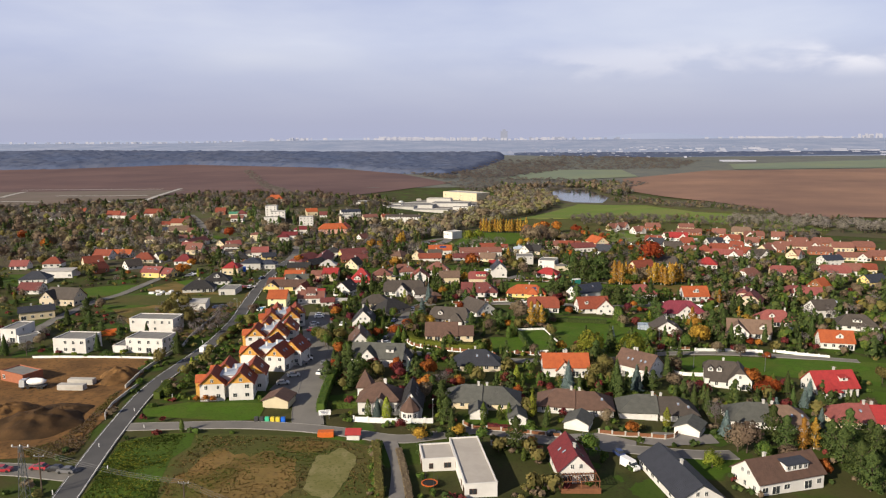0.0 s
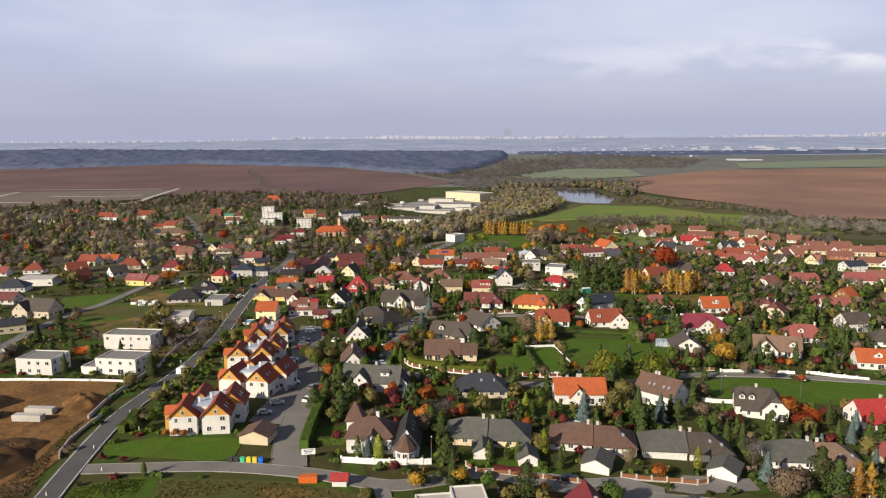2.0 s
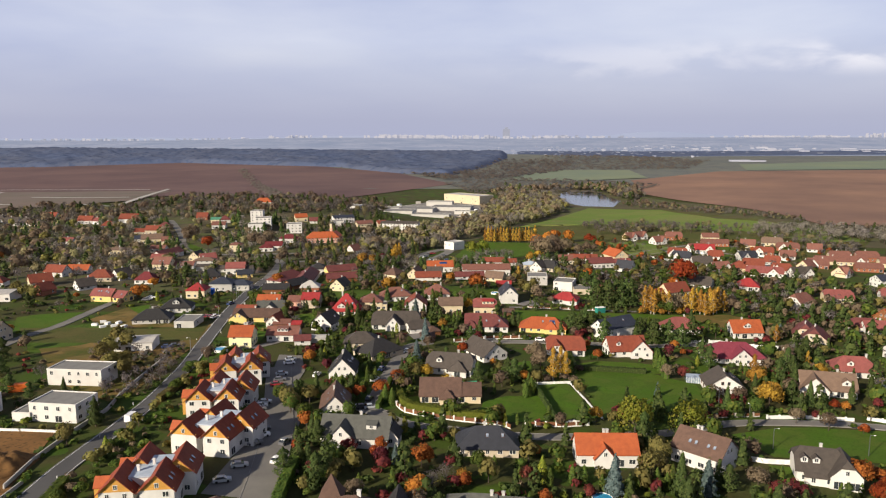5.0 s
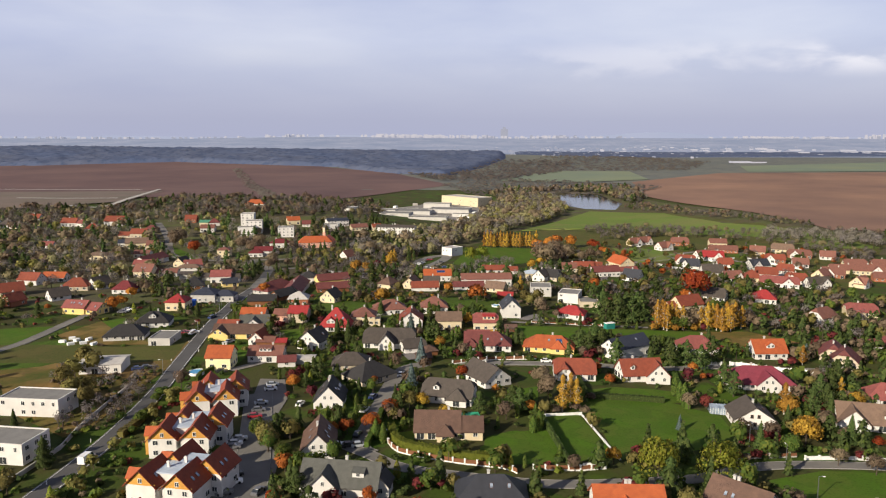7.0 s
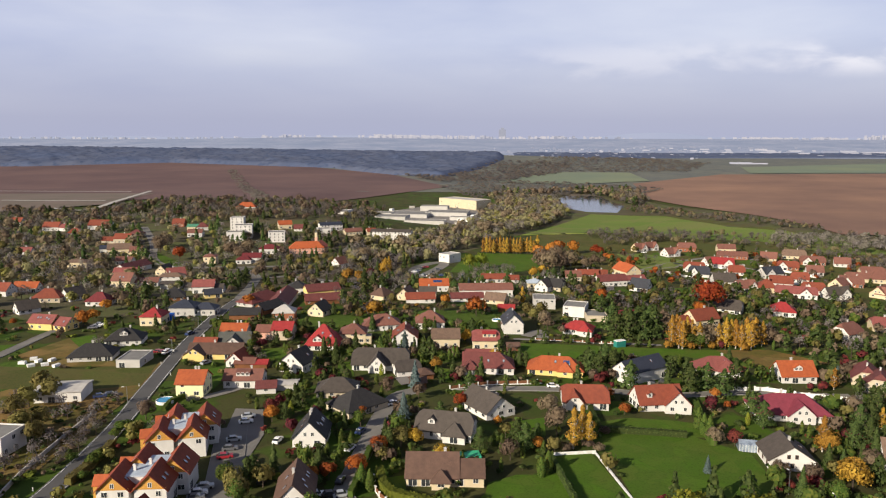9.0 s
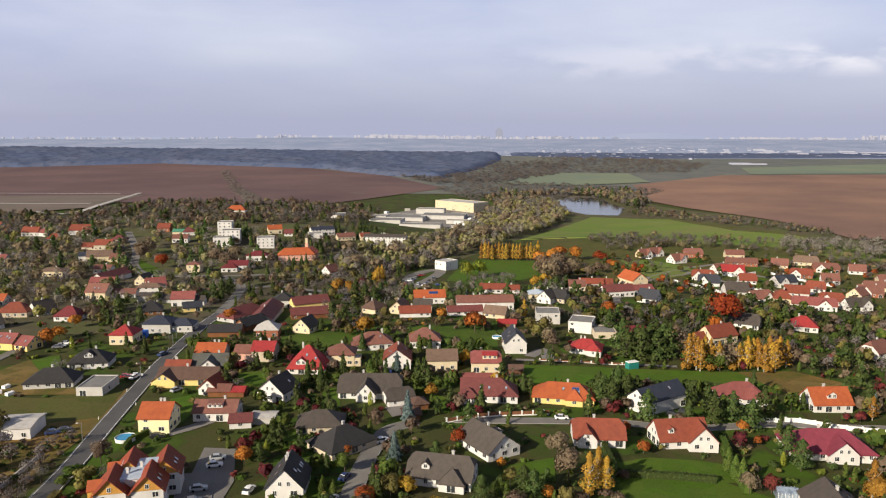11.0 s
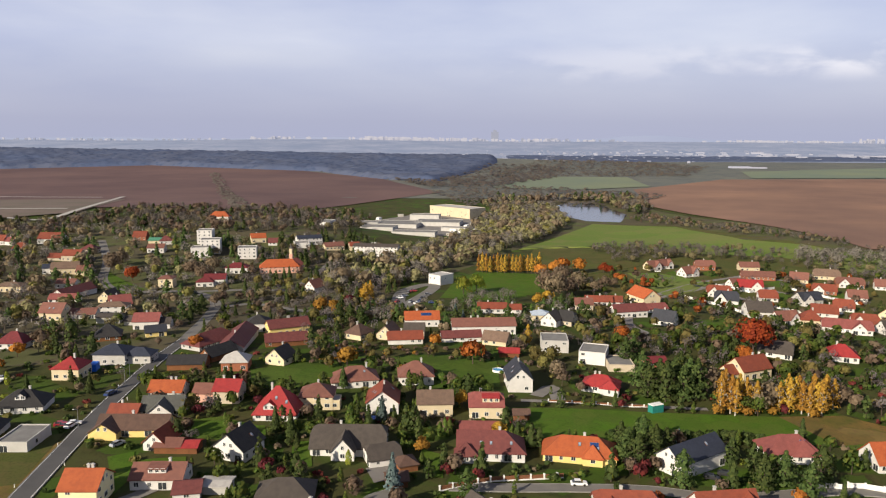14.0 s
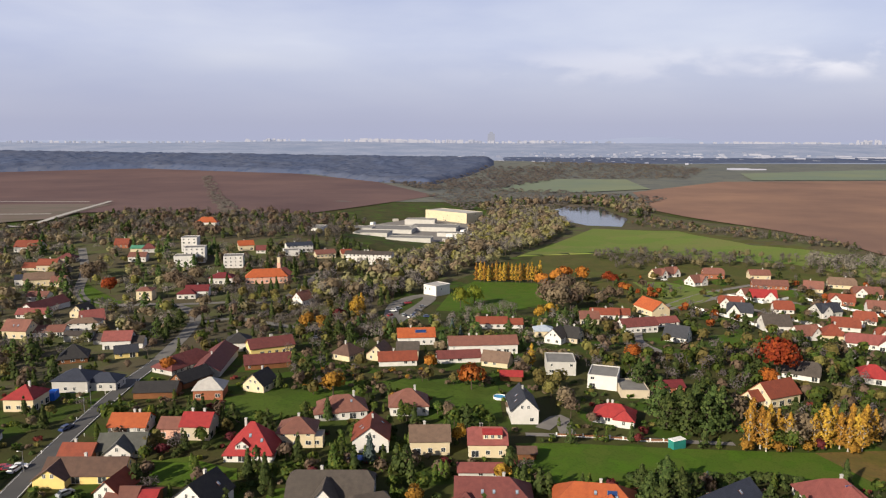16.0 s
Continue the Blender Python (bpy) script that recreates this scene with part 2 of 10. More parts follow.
M["paving_red"] = material("paving_red", (0.290, 0.160, 0.120), 0.9, (0.230, 0.130, 0.100), 0.3, bump=0.2, bump_scale=10)
M["concrete"] = material("concrete", (0.42, 0.40, 0.37), 0.85, (0.33, 0.31, 0.28), 0.3, bump=0.2, bump_scale=12)
M["kerb"] = material("kerb", (0.24, 0.23, 0.22), 0.9, (0.18, 0.17, 0.16), 0.6)
M["flatroof"] = material("flatroof", (0.20, 0.195, 0.185), 0.9, (0.15, 0.146, 0.14), 0.3, bump=0.2, bump_scale=8)
# Haze is put into the colours of far_land and far_green: greyed and paled.
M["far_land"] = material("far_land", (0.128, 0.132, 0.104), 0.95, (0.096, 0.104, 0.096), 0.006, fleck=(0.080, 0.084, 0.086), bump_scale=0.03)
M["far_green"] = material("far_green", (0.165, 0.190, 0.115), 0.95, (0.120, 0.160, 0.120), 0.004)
M["far_land_glow"] = material("far_land_glow", (0.120, 0.116, 0.118), 0.95, (0.030, 0.040, 0.050), 0.005, fleck=(0.040, 0.045, 0.052), bump_scale=0.03)
M["water"] = material("water", (0.030, 0.036, 0.045), 0.12, (0.026, 0.03, 0.036), 0.02, bump=0.05, bump_scale=0.5, spec=0.6)



def haze_glow(m, colour):
    """Far distance behind several kilometres of air: emission in the colour of the sky's edge stands in for its haze.
    """
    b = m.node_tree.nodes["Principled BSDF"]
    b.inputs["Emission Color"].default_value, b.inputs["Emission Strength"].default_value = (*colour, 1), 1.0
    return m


# Emission on the far plain and the last hills stands in for haze.
haze_glow(M["far_land_glow"], (0.140, 0.160, 0.225))
M["far_hill_haze"] = haze_glow(material("far_hill_haze", (0.030, 0.032, 0.036), 0.95, (0.020, 0.024, 0.030), 0.003), (0.255, 0.278, 0.375))

# roofs, walls and trim
ROOF = {
    "crimson": ((0.165, 0.026, 0.030), (0.120, 0.020, 0.024)), "red": ((0.350, 0.036, 0.036), (0.270, 0.028, 0.030)),
    "orange": ((0.420, 0.105, 0.034), (0.330, 0.078, 0.028)), "rust": ((0.245, 0.062, 0.034), (0.185, 0.048, 0.029)),
    "darkred": ((0.250, 0.052, 0.024), (0.190, 0.040, 0.020)), "brown": ((0.130, 0.076, 0.056), (0.095, 0.056, 0.043)),
    "tan": ((0.190, 0.125, 0.090), (0.145, 0.096, 0.070)), "salmon": ((0.215, 0.092, 0.068), (0.165, 0.072, 0.056)),
    "rose": ((0.260, 0.080, 0.070), (0.200, 0.062, 0.056)), "maroon": ((0.165, 0.050, 0.045), (0.125, 0.038, 0.036)),
    "pink": ((0.225, 0.040, 0.062), (0.175, 0.032, 0.050)), "grey": ((0.105, 0.106, 0.096), (0.078, 0.080, 0.072)),
    "greybrown": ((0.082, 0.068, 0.058), (0.060, 0.050, 0.044)), "slate": ((0.042, 0.045, 0.058), (0.032, 0.035, 0.045)),
    "blue": ((0.038, 0.044, 0.066), (0.030, 0.035, 0.052)), "black": ((0.026, 0.025, 0.027), (0.036, 0.034, 0.034)),
    "pale": ((0.46, 0.44, 0.41), (0.38, 0.36, 0.34)), "sheet": ((0.42, 0.48, 0.56), (0.34, 0.40, 0.48)), "green": ((0.08, 0.25, 0.16), (0.06, 0.2, 0.13)),
}
for key, (c1, c2) in ROOF.items():
    M["roof_" + key] = material("roof_" + key, c1, 0.75 if key not in ("slate", "blue", "sheet") else 0.6, c2, 0.7, bump=0.5, bump_scale=6.0, vary=0.10, wave=("Z", 3.2, 0.22) if key not in ("pale", "sheet") else None)
WALL = {
    "white": ((0.60, 0.585, 0.56), (0.52, 0.505, 0.485)), "cream": ((0.58, 0.49, 0.33), (0.51, 0.43, 0.29)), "beige": ((0.48, 0.41, 0.31), (0.42, 0.36, 0.27)),
    "yellow": ((0.70, 0.54, 0.20), (0.62, 0.47, 0.18)), "paleyellow": ((0.74, 0.68, 0.40), (0.66, 0.60, 0.36)), "pinkish": ((0.60, 0.34, 0.26), (0.52, 0.29, 0.22)),
    "palebeige": ((0.52, 0.45, 0.31), (0.46, 0.40, 0.28)), "brick": ((0.33, 0.13, 0.07), (0.27, 0.10, 0.06)), "greyw": ((0.45, 0.44, 0.42), (0.38, 0.37, 0.35)), "mint": ((0.52, 0.70, 0.64), (0.45, 0.62, 0.56)),
    "ochre": ((0.64, 0.35, 0.08), (0.55, 0.29, 0.065)), "wood": ((0.24, 0.10, 0.04), (0.17, 0.07, 0.03)),
}
for key, (c1, c2) in WALL.items():
    M[key] = material("wall_" + key, c1, 0.9, c2, 0.25, bump=0.25, bump_scale=9.0, vary=0.05, wave=("Z", 2.2, 0.35) if key in ("ochre", "wood") else None)
M["frame"] = material("frame", (0.75, 0.75, 0.73), 0.5, scale=3)
M["frame_brown"] = material("frame_brown", (0.12, 0.05, 0.025), 0.5, scale=3)
M["glass"] = material("glass", (0.020, 0.024, 0.030), 0.08, (0.05, 0.055, 0.06), 0.4, spec=0.8)
M["skylight"] = material("skylight", (0.30, 0.36, 0.44), 0.1, (0.12, 0.15, 0.2), 0.6, spec=0.9)
M["solar"] = material("solar", (0.016, 0.035, 0.12), 0.15, (0.02, 0.05, 0.16), 1.2, spec=0.8)
M["cable"] = material("cable", (0.16, 0.16, 0.17), 0.7, scale=2)
M["metal"] = material("metal", (0.35, 0.36, 0.38), 0.4, metal=0.8, scale=2)
M["brick"] = material("brick", (0.30, 0.11, 0.06), 0.9, (0.24, 0.09, 0.05), 1.5, bump=0.3, bump_scale=10)
M["bark"] = material("bark", (0.085, 0.062, 0.046), 0.95, (0.055, 0.042, 0.033), 2.0, bump=0.5, bump_scale=12)
M["birch_bark"] = material("birch_bark", (0.55, 0.52, 0.47), 0.9, (0.12, 0.11, 0.10), 2.5)
M["whitepaint"] = material("whitepaint", (0.78, 0.78, 0.76), 0.6, scale=1.0)
M["timber"] = material("timber", (0.20, 0.085, 0.040), 0.8, (0.14, 0.06, 0.03), 1.0)

# ---- the lie of the land ----
SPOTS = ((-50, 189, 8.8), (-50, 233, 7.7), (-13, 194, 7.2), (-48, 304, 5.5), (-120, 228, 6.1), (-118, 311, 3.3), (38, 275, 1.3), (95, 294, -2.0),
         (29, 317, 1.1), (88, 264, -0.7), (70, 425, -1.1), (38, 422, 0.9), (-22, 389, 3.5), (-94, 354, 1.1), (-118, 403, 0.6), (-144, 452, -0.6))
SPOTS += ((-157, 383, 2.2), (121, 463, -3.3), (121, 393, -3.7), (20, 446, 0.9), (-180, 648, -7.7), (-75, 626, -5.5), (120, 652, -9.9), (199, 714, -10.5),
          (-330, 776, 0.0), (-215, 878, 4.4), (-6, 710, -9.9), (-66, 66, 9.9), (66, 66, 3.9), (44, 165, 3.9))
SPOTS += ((165, 165, -3.3), (187, 330, -5.5), (275, 495, -8.8), (-275, 275, 5.5), (-275, 495, 1.1), (0, 1045, -13.2), (198, 1100, -15.4), (440, 990, -4.4), (-440, 1100, 6.6), (363, 682, -9.9))
SPOT_XY, SPOT_Z = np.array(SPOTS)[:, :2], np.array(SPOTS)[:, 2]


def smooth(a, b, v):
    s = min(1.0, max(0.0, (v - a) / (b - a)))
    return s * s * (3 - 2 * s)


def ground_z(x, y):
    """Height of the ground: a hillside that falls to a valley, then rises to far hills."""
    d2 = (SPOT_XY[:, 0] - x) ** 2 + (SPOT_XY[:, 1] - y) ** 2
    w = np.exp(-d2 / (2 * 82.0**2)) + 1e-5 / (1 + d2 / 1e4)
    z = float((w * SPOT_Z).sum() / w.sum())
    far = smooth(900, 1500, y)
    z = z * (1 - far) + far * (-6 + 5 * math.sin(x / 900.0))
    z += 64 * smooth(3000, 4800, y) + 16 * smooth(1200, 3000, y) * math.exp(-(((x + 900) / 700.0) ** 2))
    z += (25 + 15 * math.exp(-(((x + 1500) / 420.0) ** 2))) * math.exp(-(((y - 2550) / 340.0) ** 2)) * (1 - smooth(100, 900, x))  # wooded ridge
    return z


def spread(lo, hi, near_lo, near_hi, step, growth):
    """Coordinates with an even step in the near part that widen towards lo and hi."""
    c = list(np.arange(near_lo, near_hi + 0.1, step))
    s = step
    while c[-1] < hi:
        s *= growth
        c.append(c[-1] + s)
    s = step
    while c[0] > lo:
        s *= growth
        c.insert(0, c[0] - s)
    return c


def link_mesh(name, verts, faces, mats, parent=None, smooth_faces=False, index=None):
    me = bpy.data.meshes.new(name)
    me.from_pydata(verts, [], faces)
    for mt in mats if isinstance(mats, (list, tuple)) else [mats]:
        me.materials.append(mt)
    if index is not None:
        me.polygons.foreach_set("material_index", index)
    if smooth_faces:
        me.polygons.foreach_set("use_smooth", [True] * len(me.polygons))
    me.update()
    ob = new(name, me)
    if parent is not None:
        ob.parent = parent
    return ob


gx, gy = spread(-4600, 4600, -260, 300, 7, 1.06), spread(-600, 5200, 60, 720, 7, 1.035)
g_verts = [(x, y, ground_z(x, y)) for y in gy for x in gx]
nx = len(gx)
g_faces = [(j * nx + i, j * nx + i + 1, (j + 1) * nx + i + 1, (j + 1) * nx + i) for j in range(len(gy) - 1) for i in range(nx - 1)]
tagged(link_mesh("ground", g_verts, g_faces, M["garden"], None, True), "autumn grass and garden soil over the whole hillside", "ground", kind="structure")


OPEN = []


def inside(x, y, outline):
    hit = False
    for (x1, y1), (x2, y2) in zip(outline, (*outline[1:], outline[0])):
        if (y1 > y) != (y2 > y) and x < (x2 - x1) * (y - y1) / (y2 - y1) + x1:
            hit = not hit
    return hit


def patch(name, outline, mat, label, category, lift=0.12, step=12.0, kind="structure", clear=True):
    """A sheet laid over the ground inside an outline."""
    if clear:
        OPEN.append((name, outline))
    bm = bmesh.new()
    bm.faces.new([bm.verts.new((x, y, 0)) for x, y in outline])
    bmesh.ops.triangulate(bm, faces=bm.faces[:])
    for _ in range(7):
        long = [e for e in bm.edges if e.calc_length() > step]
        if not long:
            break
        bmesh.ops.subdivide_edges(bm, edges=long, cuts=1)
        bmesh.ops.triangulate(bm, faces=bm.faces[:])
    for v in bm.verts:
        v.co.z = ground_z(v.co.x, v.co.y) + lift
    bmesh.ops.recalc_face_normals(bm, faces=bm.faces[:])
    if sum(f.normal.z for f in bm.faces) < 0:
        bmesh.ops.reverse_faces(bm, faces=bm.faces[:])
    me = bpy.data.meshes.new(name)
    bm.to_mesh(me)
    bm.free()
    me.materials.append(mat)
    me.polygons.foreach_set("use_smooth", [True] * len(me.polygons))
    return tagged(new(name, me), label, category, kind=kind)


def blob(x, y, rx, ry, seed, n=40, rough=0.35):
    """An uneven rounded outline."""
    out = []
    for i in range(n):
        a = i * 2 * math.pi / n
        k = 1 + rough * noise.noise(Vector((math.cos(a) * 1.6, math.sin(a) * 1.6, seed))) + rough * 0.5 * noise.noise(Vector((math.cos(a) * 5, math.sin(a) * 5, seed)))
        out.append((x + math.cos(a) * rx * k, y + math.sin(a) * ry * k))
    return out


def catmull(points, step):
    """A smooth line through the points, with a point about every step metres."""
    p = [Vector(q) for q in points]
    p = [2 * p[0] - p[1], *p, 2 * p[-1] - p[-2]]
    out = []
    for a, b, c, d in zip(p, p[1:], p[2:], p[3:]):
        n = max(1, round((c - b).length / step))
        for i in range(n):
            t = i / n
            out.append(0.5 * (2 * b + (c - a) * t + (2 * a - 5 * b + 4 * c - d) * t * t + (3 * b - a - 3 * c + d) * t**3))
    return [*out, p[-2]]


ROADS = []


def strip(name, line, left, right, lift, mat, label, category, thick=0.0, parent=None):
    """A ribbon along a line, between two offsets to its right (negative: left), lying on the ground; thick: a raised edge."""
    verts, faces = [], []
    for i, p in enumerate(line):
        d = (line[min(i + 1, len(line) - 1)] - line[max(i - 1, 0)]).normalized()
        n = Vector((d.y, -d.x))
        for o in (left, right):
            q = p + n * o
            verts.append((q.x, q.y, ground_z(p.x, p.y) + lift))
        if thick:
            for o in (left, right):
                q = p + n * o
                verts.append((q.x, q.y, ground_z(p.x, p.y) + lift - thick))
    k = 4 if thick else 2
    for i in range(len(line) - 1):
        a, b = i * k, (i + 1) * k
        faces.append((a, a + 1, b + 1, b))
        if thick:
            faces += [(a + 2, a, b, b + 2), (a + 1, a + 3, b + 3, b + 1)]
    ob = link_mesh(name, verts, faces, mat, parent, True)
    return tagged(ob, label, category, kind="structure") if parent is None else ob


def road(points, width, label, mat="asphalt", kerb=True, lines=False, name="road", lift=0.20):
    line = catmull([(x, y) for x, y in points], 3.0)
    ROADS.append((line, width / 2 + 1.2))
    ob = strip(name, line, -width / 2, width / 2, lift, M[mat], label, "road")
    if kerb:
        strip("kerb", line, -width / 2 - 0.14, -width / 2, 0.27, M["kerb"], "concrete kerb along the road", "kerb", 0.3)
        strip("kerb", line, width / 2, width / 2 + 0.14, 0.27, M["kerb"], "concrete kerb along the road", "kerb", 0.3)
    if lines:
        strip("road_marking", line, -width / 2 + 0.12, -width / 2 + 0.26, 0.215, M["whitepaint"], "white painted edge line on the asphalt", "road marking")
        strip("road_marking", line, width / 2 - 0.26, width / 2 - 0.12, 0.215, M["whitepaint"], "white painted edge line on the asphalt", "road marking")
    return ob

# ---- houses ----


def empty(name, x, y, z, rot=0.0):
    ob = new(name)
    ob.empty_display_size = 0.5
    ob.matrix_world = pose(x, y, z, 0, 0, rot)
    return ob


def part(name, mesh, parent, m=None, label=""):
    """Links a mesh as one part of a thing, at a place in the thing's own axes."""
    ob = new(name, mesh)
    ob.parent = parent
    if m is not None:
        ob.matrix_local = m
    if label:
        ob["label"] = label
    return ob


def mesh_of(name, verts, faces, mat, smooth_faces=False):
    me = bpy.data.meshes.new(name)
    me.from_pydata([tuple(v) for v in verts], [], faces)
    for mt in mat if isinstance(mat, (list, tuple)) else [mat]:
        me.materials.append(mt)
    if smooth_faces:
        me.polygons.foreach_set("use_smooth", [True] * len(me.polygons))
    me.update()
    return me


def slab(verts, faces, thick, drop=None):
    """A closed sheet of some thickness below the given faces."""
    n = len(verts)
    drop = drop or (0, 0, -thick)
    vs = [tuple(v) for v in verts] + [(v[0] + drop[0], v[1] + drop[1], v[2] + drop[2]) for v in verts]
    out = [tuple(f) for f in faces] + [tuple(i + n for i in reversed(f)) for f in faces]
    edges = {}
    for f in faces:
        for a, b in zip(f, (*f[1:], f[0])):
            edges[(a, b)] = 1
    for a, b in edges:
        if (b, a) not in edges:
            out.append((b, a, a + n, b + n))
    return vs, out


def box(w, d, h, z0=0.0, x0=0.0, y0=0.0, taper=0.0):
    a, b = w / 2, d / 2
    t = 1 - taper
    v = [(x0 - a, y0 - b, z0), (x0 + a, y0 - b, z0), (x0 + a, y0 + b, z0), (x0 - a, y0 + b, z0),
         (x0 - a * t, y0 - b * t, z0 + h), (x0 + a * t, y0 - b * t, z0 + h), (x0 + a * t, y0 + b * t, z0 + h), (x0 - a * t, y0 + b * t, z0 + h)]
    return v, [(3, 2, 1, 0), (4, 5, 6, 7), (0, 1, 5, 4), (1, 2, 6, 5), (2, 3, 7, 6), (3, 0, 4, 7)]


def merge(*pieces):
    vs, fs = [], []
    for v, f in pieces:
        o = len(vs)
        vs += list(v)
        fs += [tuple(i + o for i in q) for q in f]
    return vs, fs


def lattice(xs, zs, holes, deep, only=None):
    """A sheet in the x-z plane made of cells between xs and zs, with holes, of some depth towards -y, all of one piece."""
    nx_ = len(xs)
    v = [(x, -deep, z) for z in zs for x in xs]
    f = [(j * nx_ + i, j * nx_ + i + 1, (j + 1) * nx_ + i + 1, (j + 1) * nx_ + i) for j in range(len(zs) - 1) for i in range(nx_ - 1) if (i, j) not in holes]
    return slab(v, f, deep, (0, deep, 0))


def ring(w, h, bar, deep):
    """A window frame with a mullion, in the x-z plane, from its lower edge's middle, standing out to -y."""
    a, m = w / 2, bar * 0.4
    return lattice((-a, -a + bar, -m, m, a - bar, a), (0, bar, h - bar, h), ((1, 1), (3, 1)), deep)


def stack(levels, x0=0.0, y0=0.0):
    """One closed body from rectangles (half x, half y, z), bottom to top."""
    v = [(x0 + sx * a, y0 + sy * b, z) for a, b, z in levels for sx, sy in ((-1, -1), (1, -1), (1, 1), (-1, 1))]
    f = [(3, 2, 1, 0), tuple(range(len(v) - 4, len(v)))]
    for k in range(len(levels) - 1):
        o = 4 * k
        f += [(o + i, o + (i + 1) % 4, o + 4 + (i + 1) % 4, o + 4 + i) for i in range(4)]
    return v, f


WINDOW = {}


def window_mesh(w, h, frame_key="frame"):
    key = (round(w, 1), round(h, 1), frame_key)
    if key not in WINDOW:
        WINDOW[key] = (mesh_of("window", *ring(w, h, 0.08, 0.07), M[frame_key]), mesh_of("pane", *box(w - 0.1, 0.04, h - 0.1, 0.05, 0, -0.025), M["glass"]))
    return WINDOW[key]


def window(parent, m, w=1.3, h=1.3, frame_key="frame"):
    """A window with a pane of its own on near houses; in one piece on far ones."""
    if parent.location.y > 330:
        return part("window", window_solid(w, h, frame_key), parent, m)
    f, p = window_mesh(w, h, frame_key)
    ob = part("window", f, parent, m)
    part("pane", p, ob)
    return ob


def facing(x, y, z, turn):
    """Pose of a thing on a wall: its -y looks out; turn 0 faces the block's -y side, 90 its +x side."""
    return pose(x, y, z, 0, 0, turn)


def wall_windows(parent, bm, length, out, eave, turn, rng, frame_key, fill=0.8, door=False):
    """Rows of windows along one wall, a row for each storey."""
    storeys = max(1, int((eave + 0.5) // 2.7))
    count = max(1, int((length - 0.6) // 2.9))
    for s in range(storeys):
        for i in range(count):
            at = (i + 0.5) / count * length - length / 2
            if rng.random() > fill:
                continue
            c, sn = math.cos(radians(turn)), math.sin(radians(turn))
            wide = rng.choice((1.0, 1.3, 1.3, 1.7, 2.2)) if s == 0 else rng.choice((0.9, 1.2, 1.4))
            if wide > length / count - 0.4:
                wide = 0.9
            high, sill = (2.0, 0.2) if wide > 2 else (1.3, 0.95)
            if s * 2.7 + sill + high > eave - 0.15:
                high = max(0.6, eave - 0.2 - s * 2.7 - sill)
            window(parent, bm @ facing(at * c + out * sn, at * sn - out * c, s * 2.7 + sill, turn), wide, high, frame_key)


def roof_shape(kind, lw, w, eave, rise, over):
    """Vertices and faces of a roof over a block of length lw along x and width w."""
    slope = rise / (w / 2)
    a, b, ze, zr = lw / 2 + over, w / 2 + over, eave - slope * over, eave + rise
    if kind == "gable":
        return [(-a, -b, ze), (a, -b, ze), (a, 0, zr), (-a, 0, zr), (a, b, ze), (-a, b, ze)], [(0, 1, 2, 3), (3, 2, 4, 5)]
    if kind in ("hip", "pyramid"):
        r = max(0.05, a - b) if kind == "hip" else 0.05
        return [(-a, -b, ze), (a, -b, ze), (a, b, ze), (-a, b, ze), (-r, 0, zr), (r, 0, zr)], [(0, 1, 5, 4), (1, 2, 5), (2, 3, 4, 5), (3, 0, 4)]
    if kind == "hipright":
        r = max(0.05, a - b)
        return [(-a, -b, ze), (a, -b, ze), (a, b, ze), (-a, b, ze), (-a, 0, zr), (r, 0, zr)], [(0, 1, 5, 4), (1, 2, 5), (2, 3, 4, 5)]
    if kind == "half":
        k = 0.62
        r, bh, zh = a - (1 - k) * b * 0.8, b * (1 - k), ze + (zr - ze) * k
        return ([(-a, -b, ze), (a, -b, ze), (a, b, ze), (-a, b, ze), (-r, 0, zr), (r, 0, zr), (-a, -bh, zh), (a, -bh, zh), (a, bh, zh), (-a, bh, zh)],
                [(0, 1, 7, 5, 4, 6), (7, 8, 5), (2, 3, 9, 4, 5, 8), (9, 6, 4)])
    raise ValueError(kind)


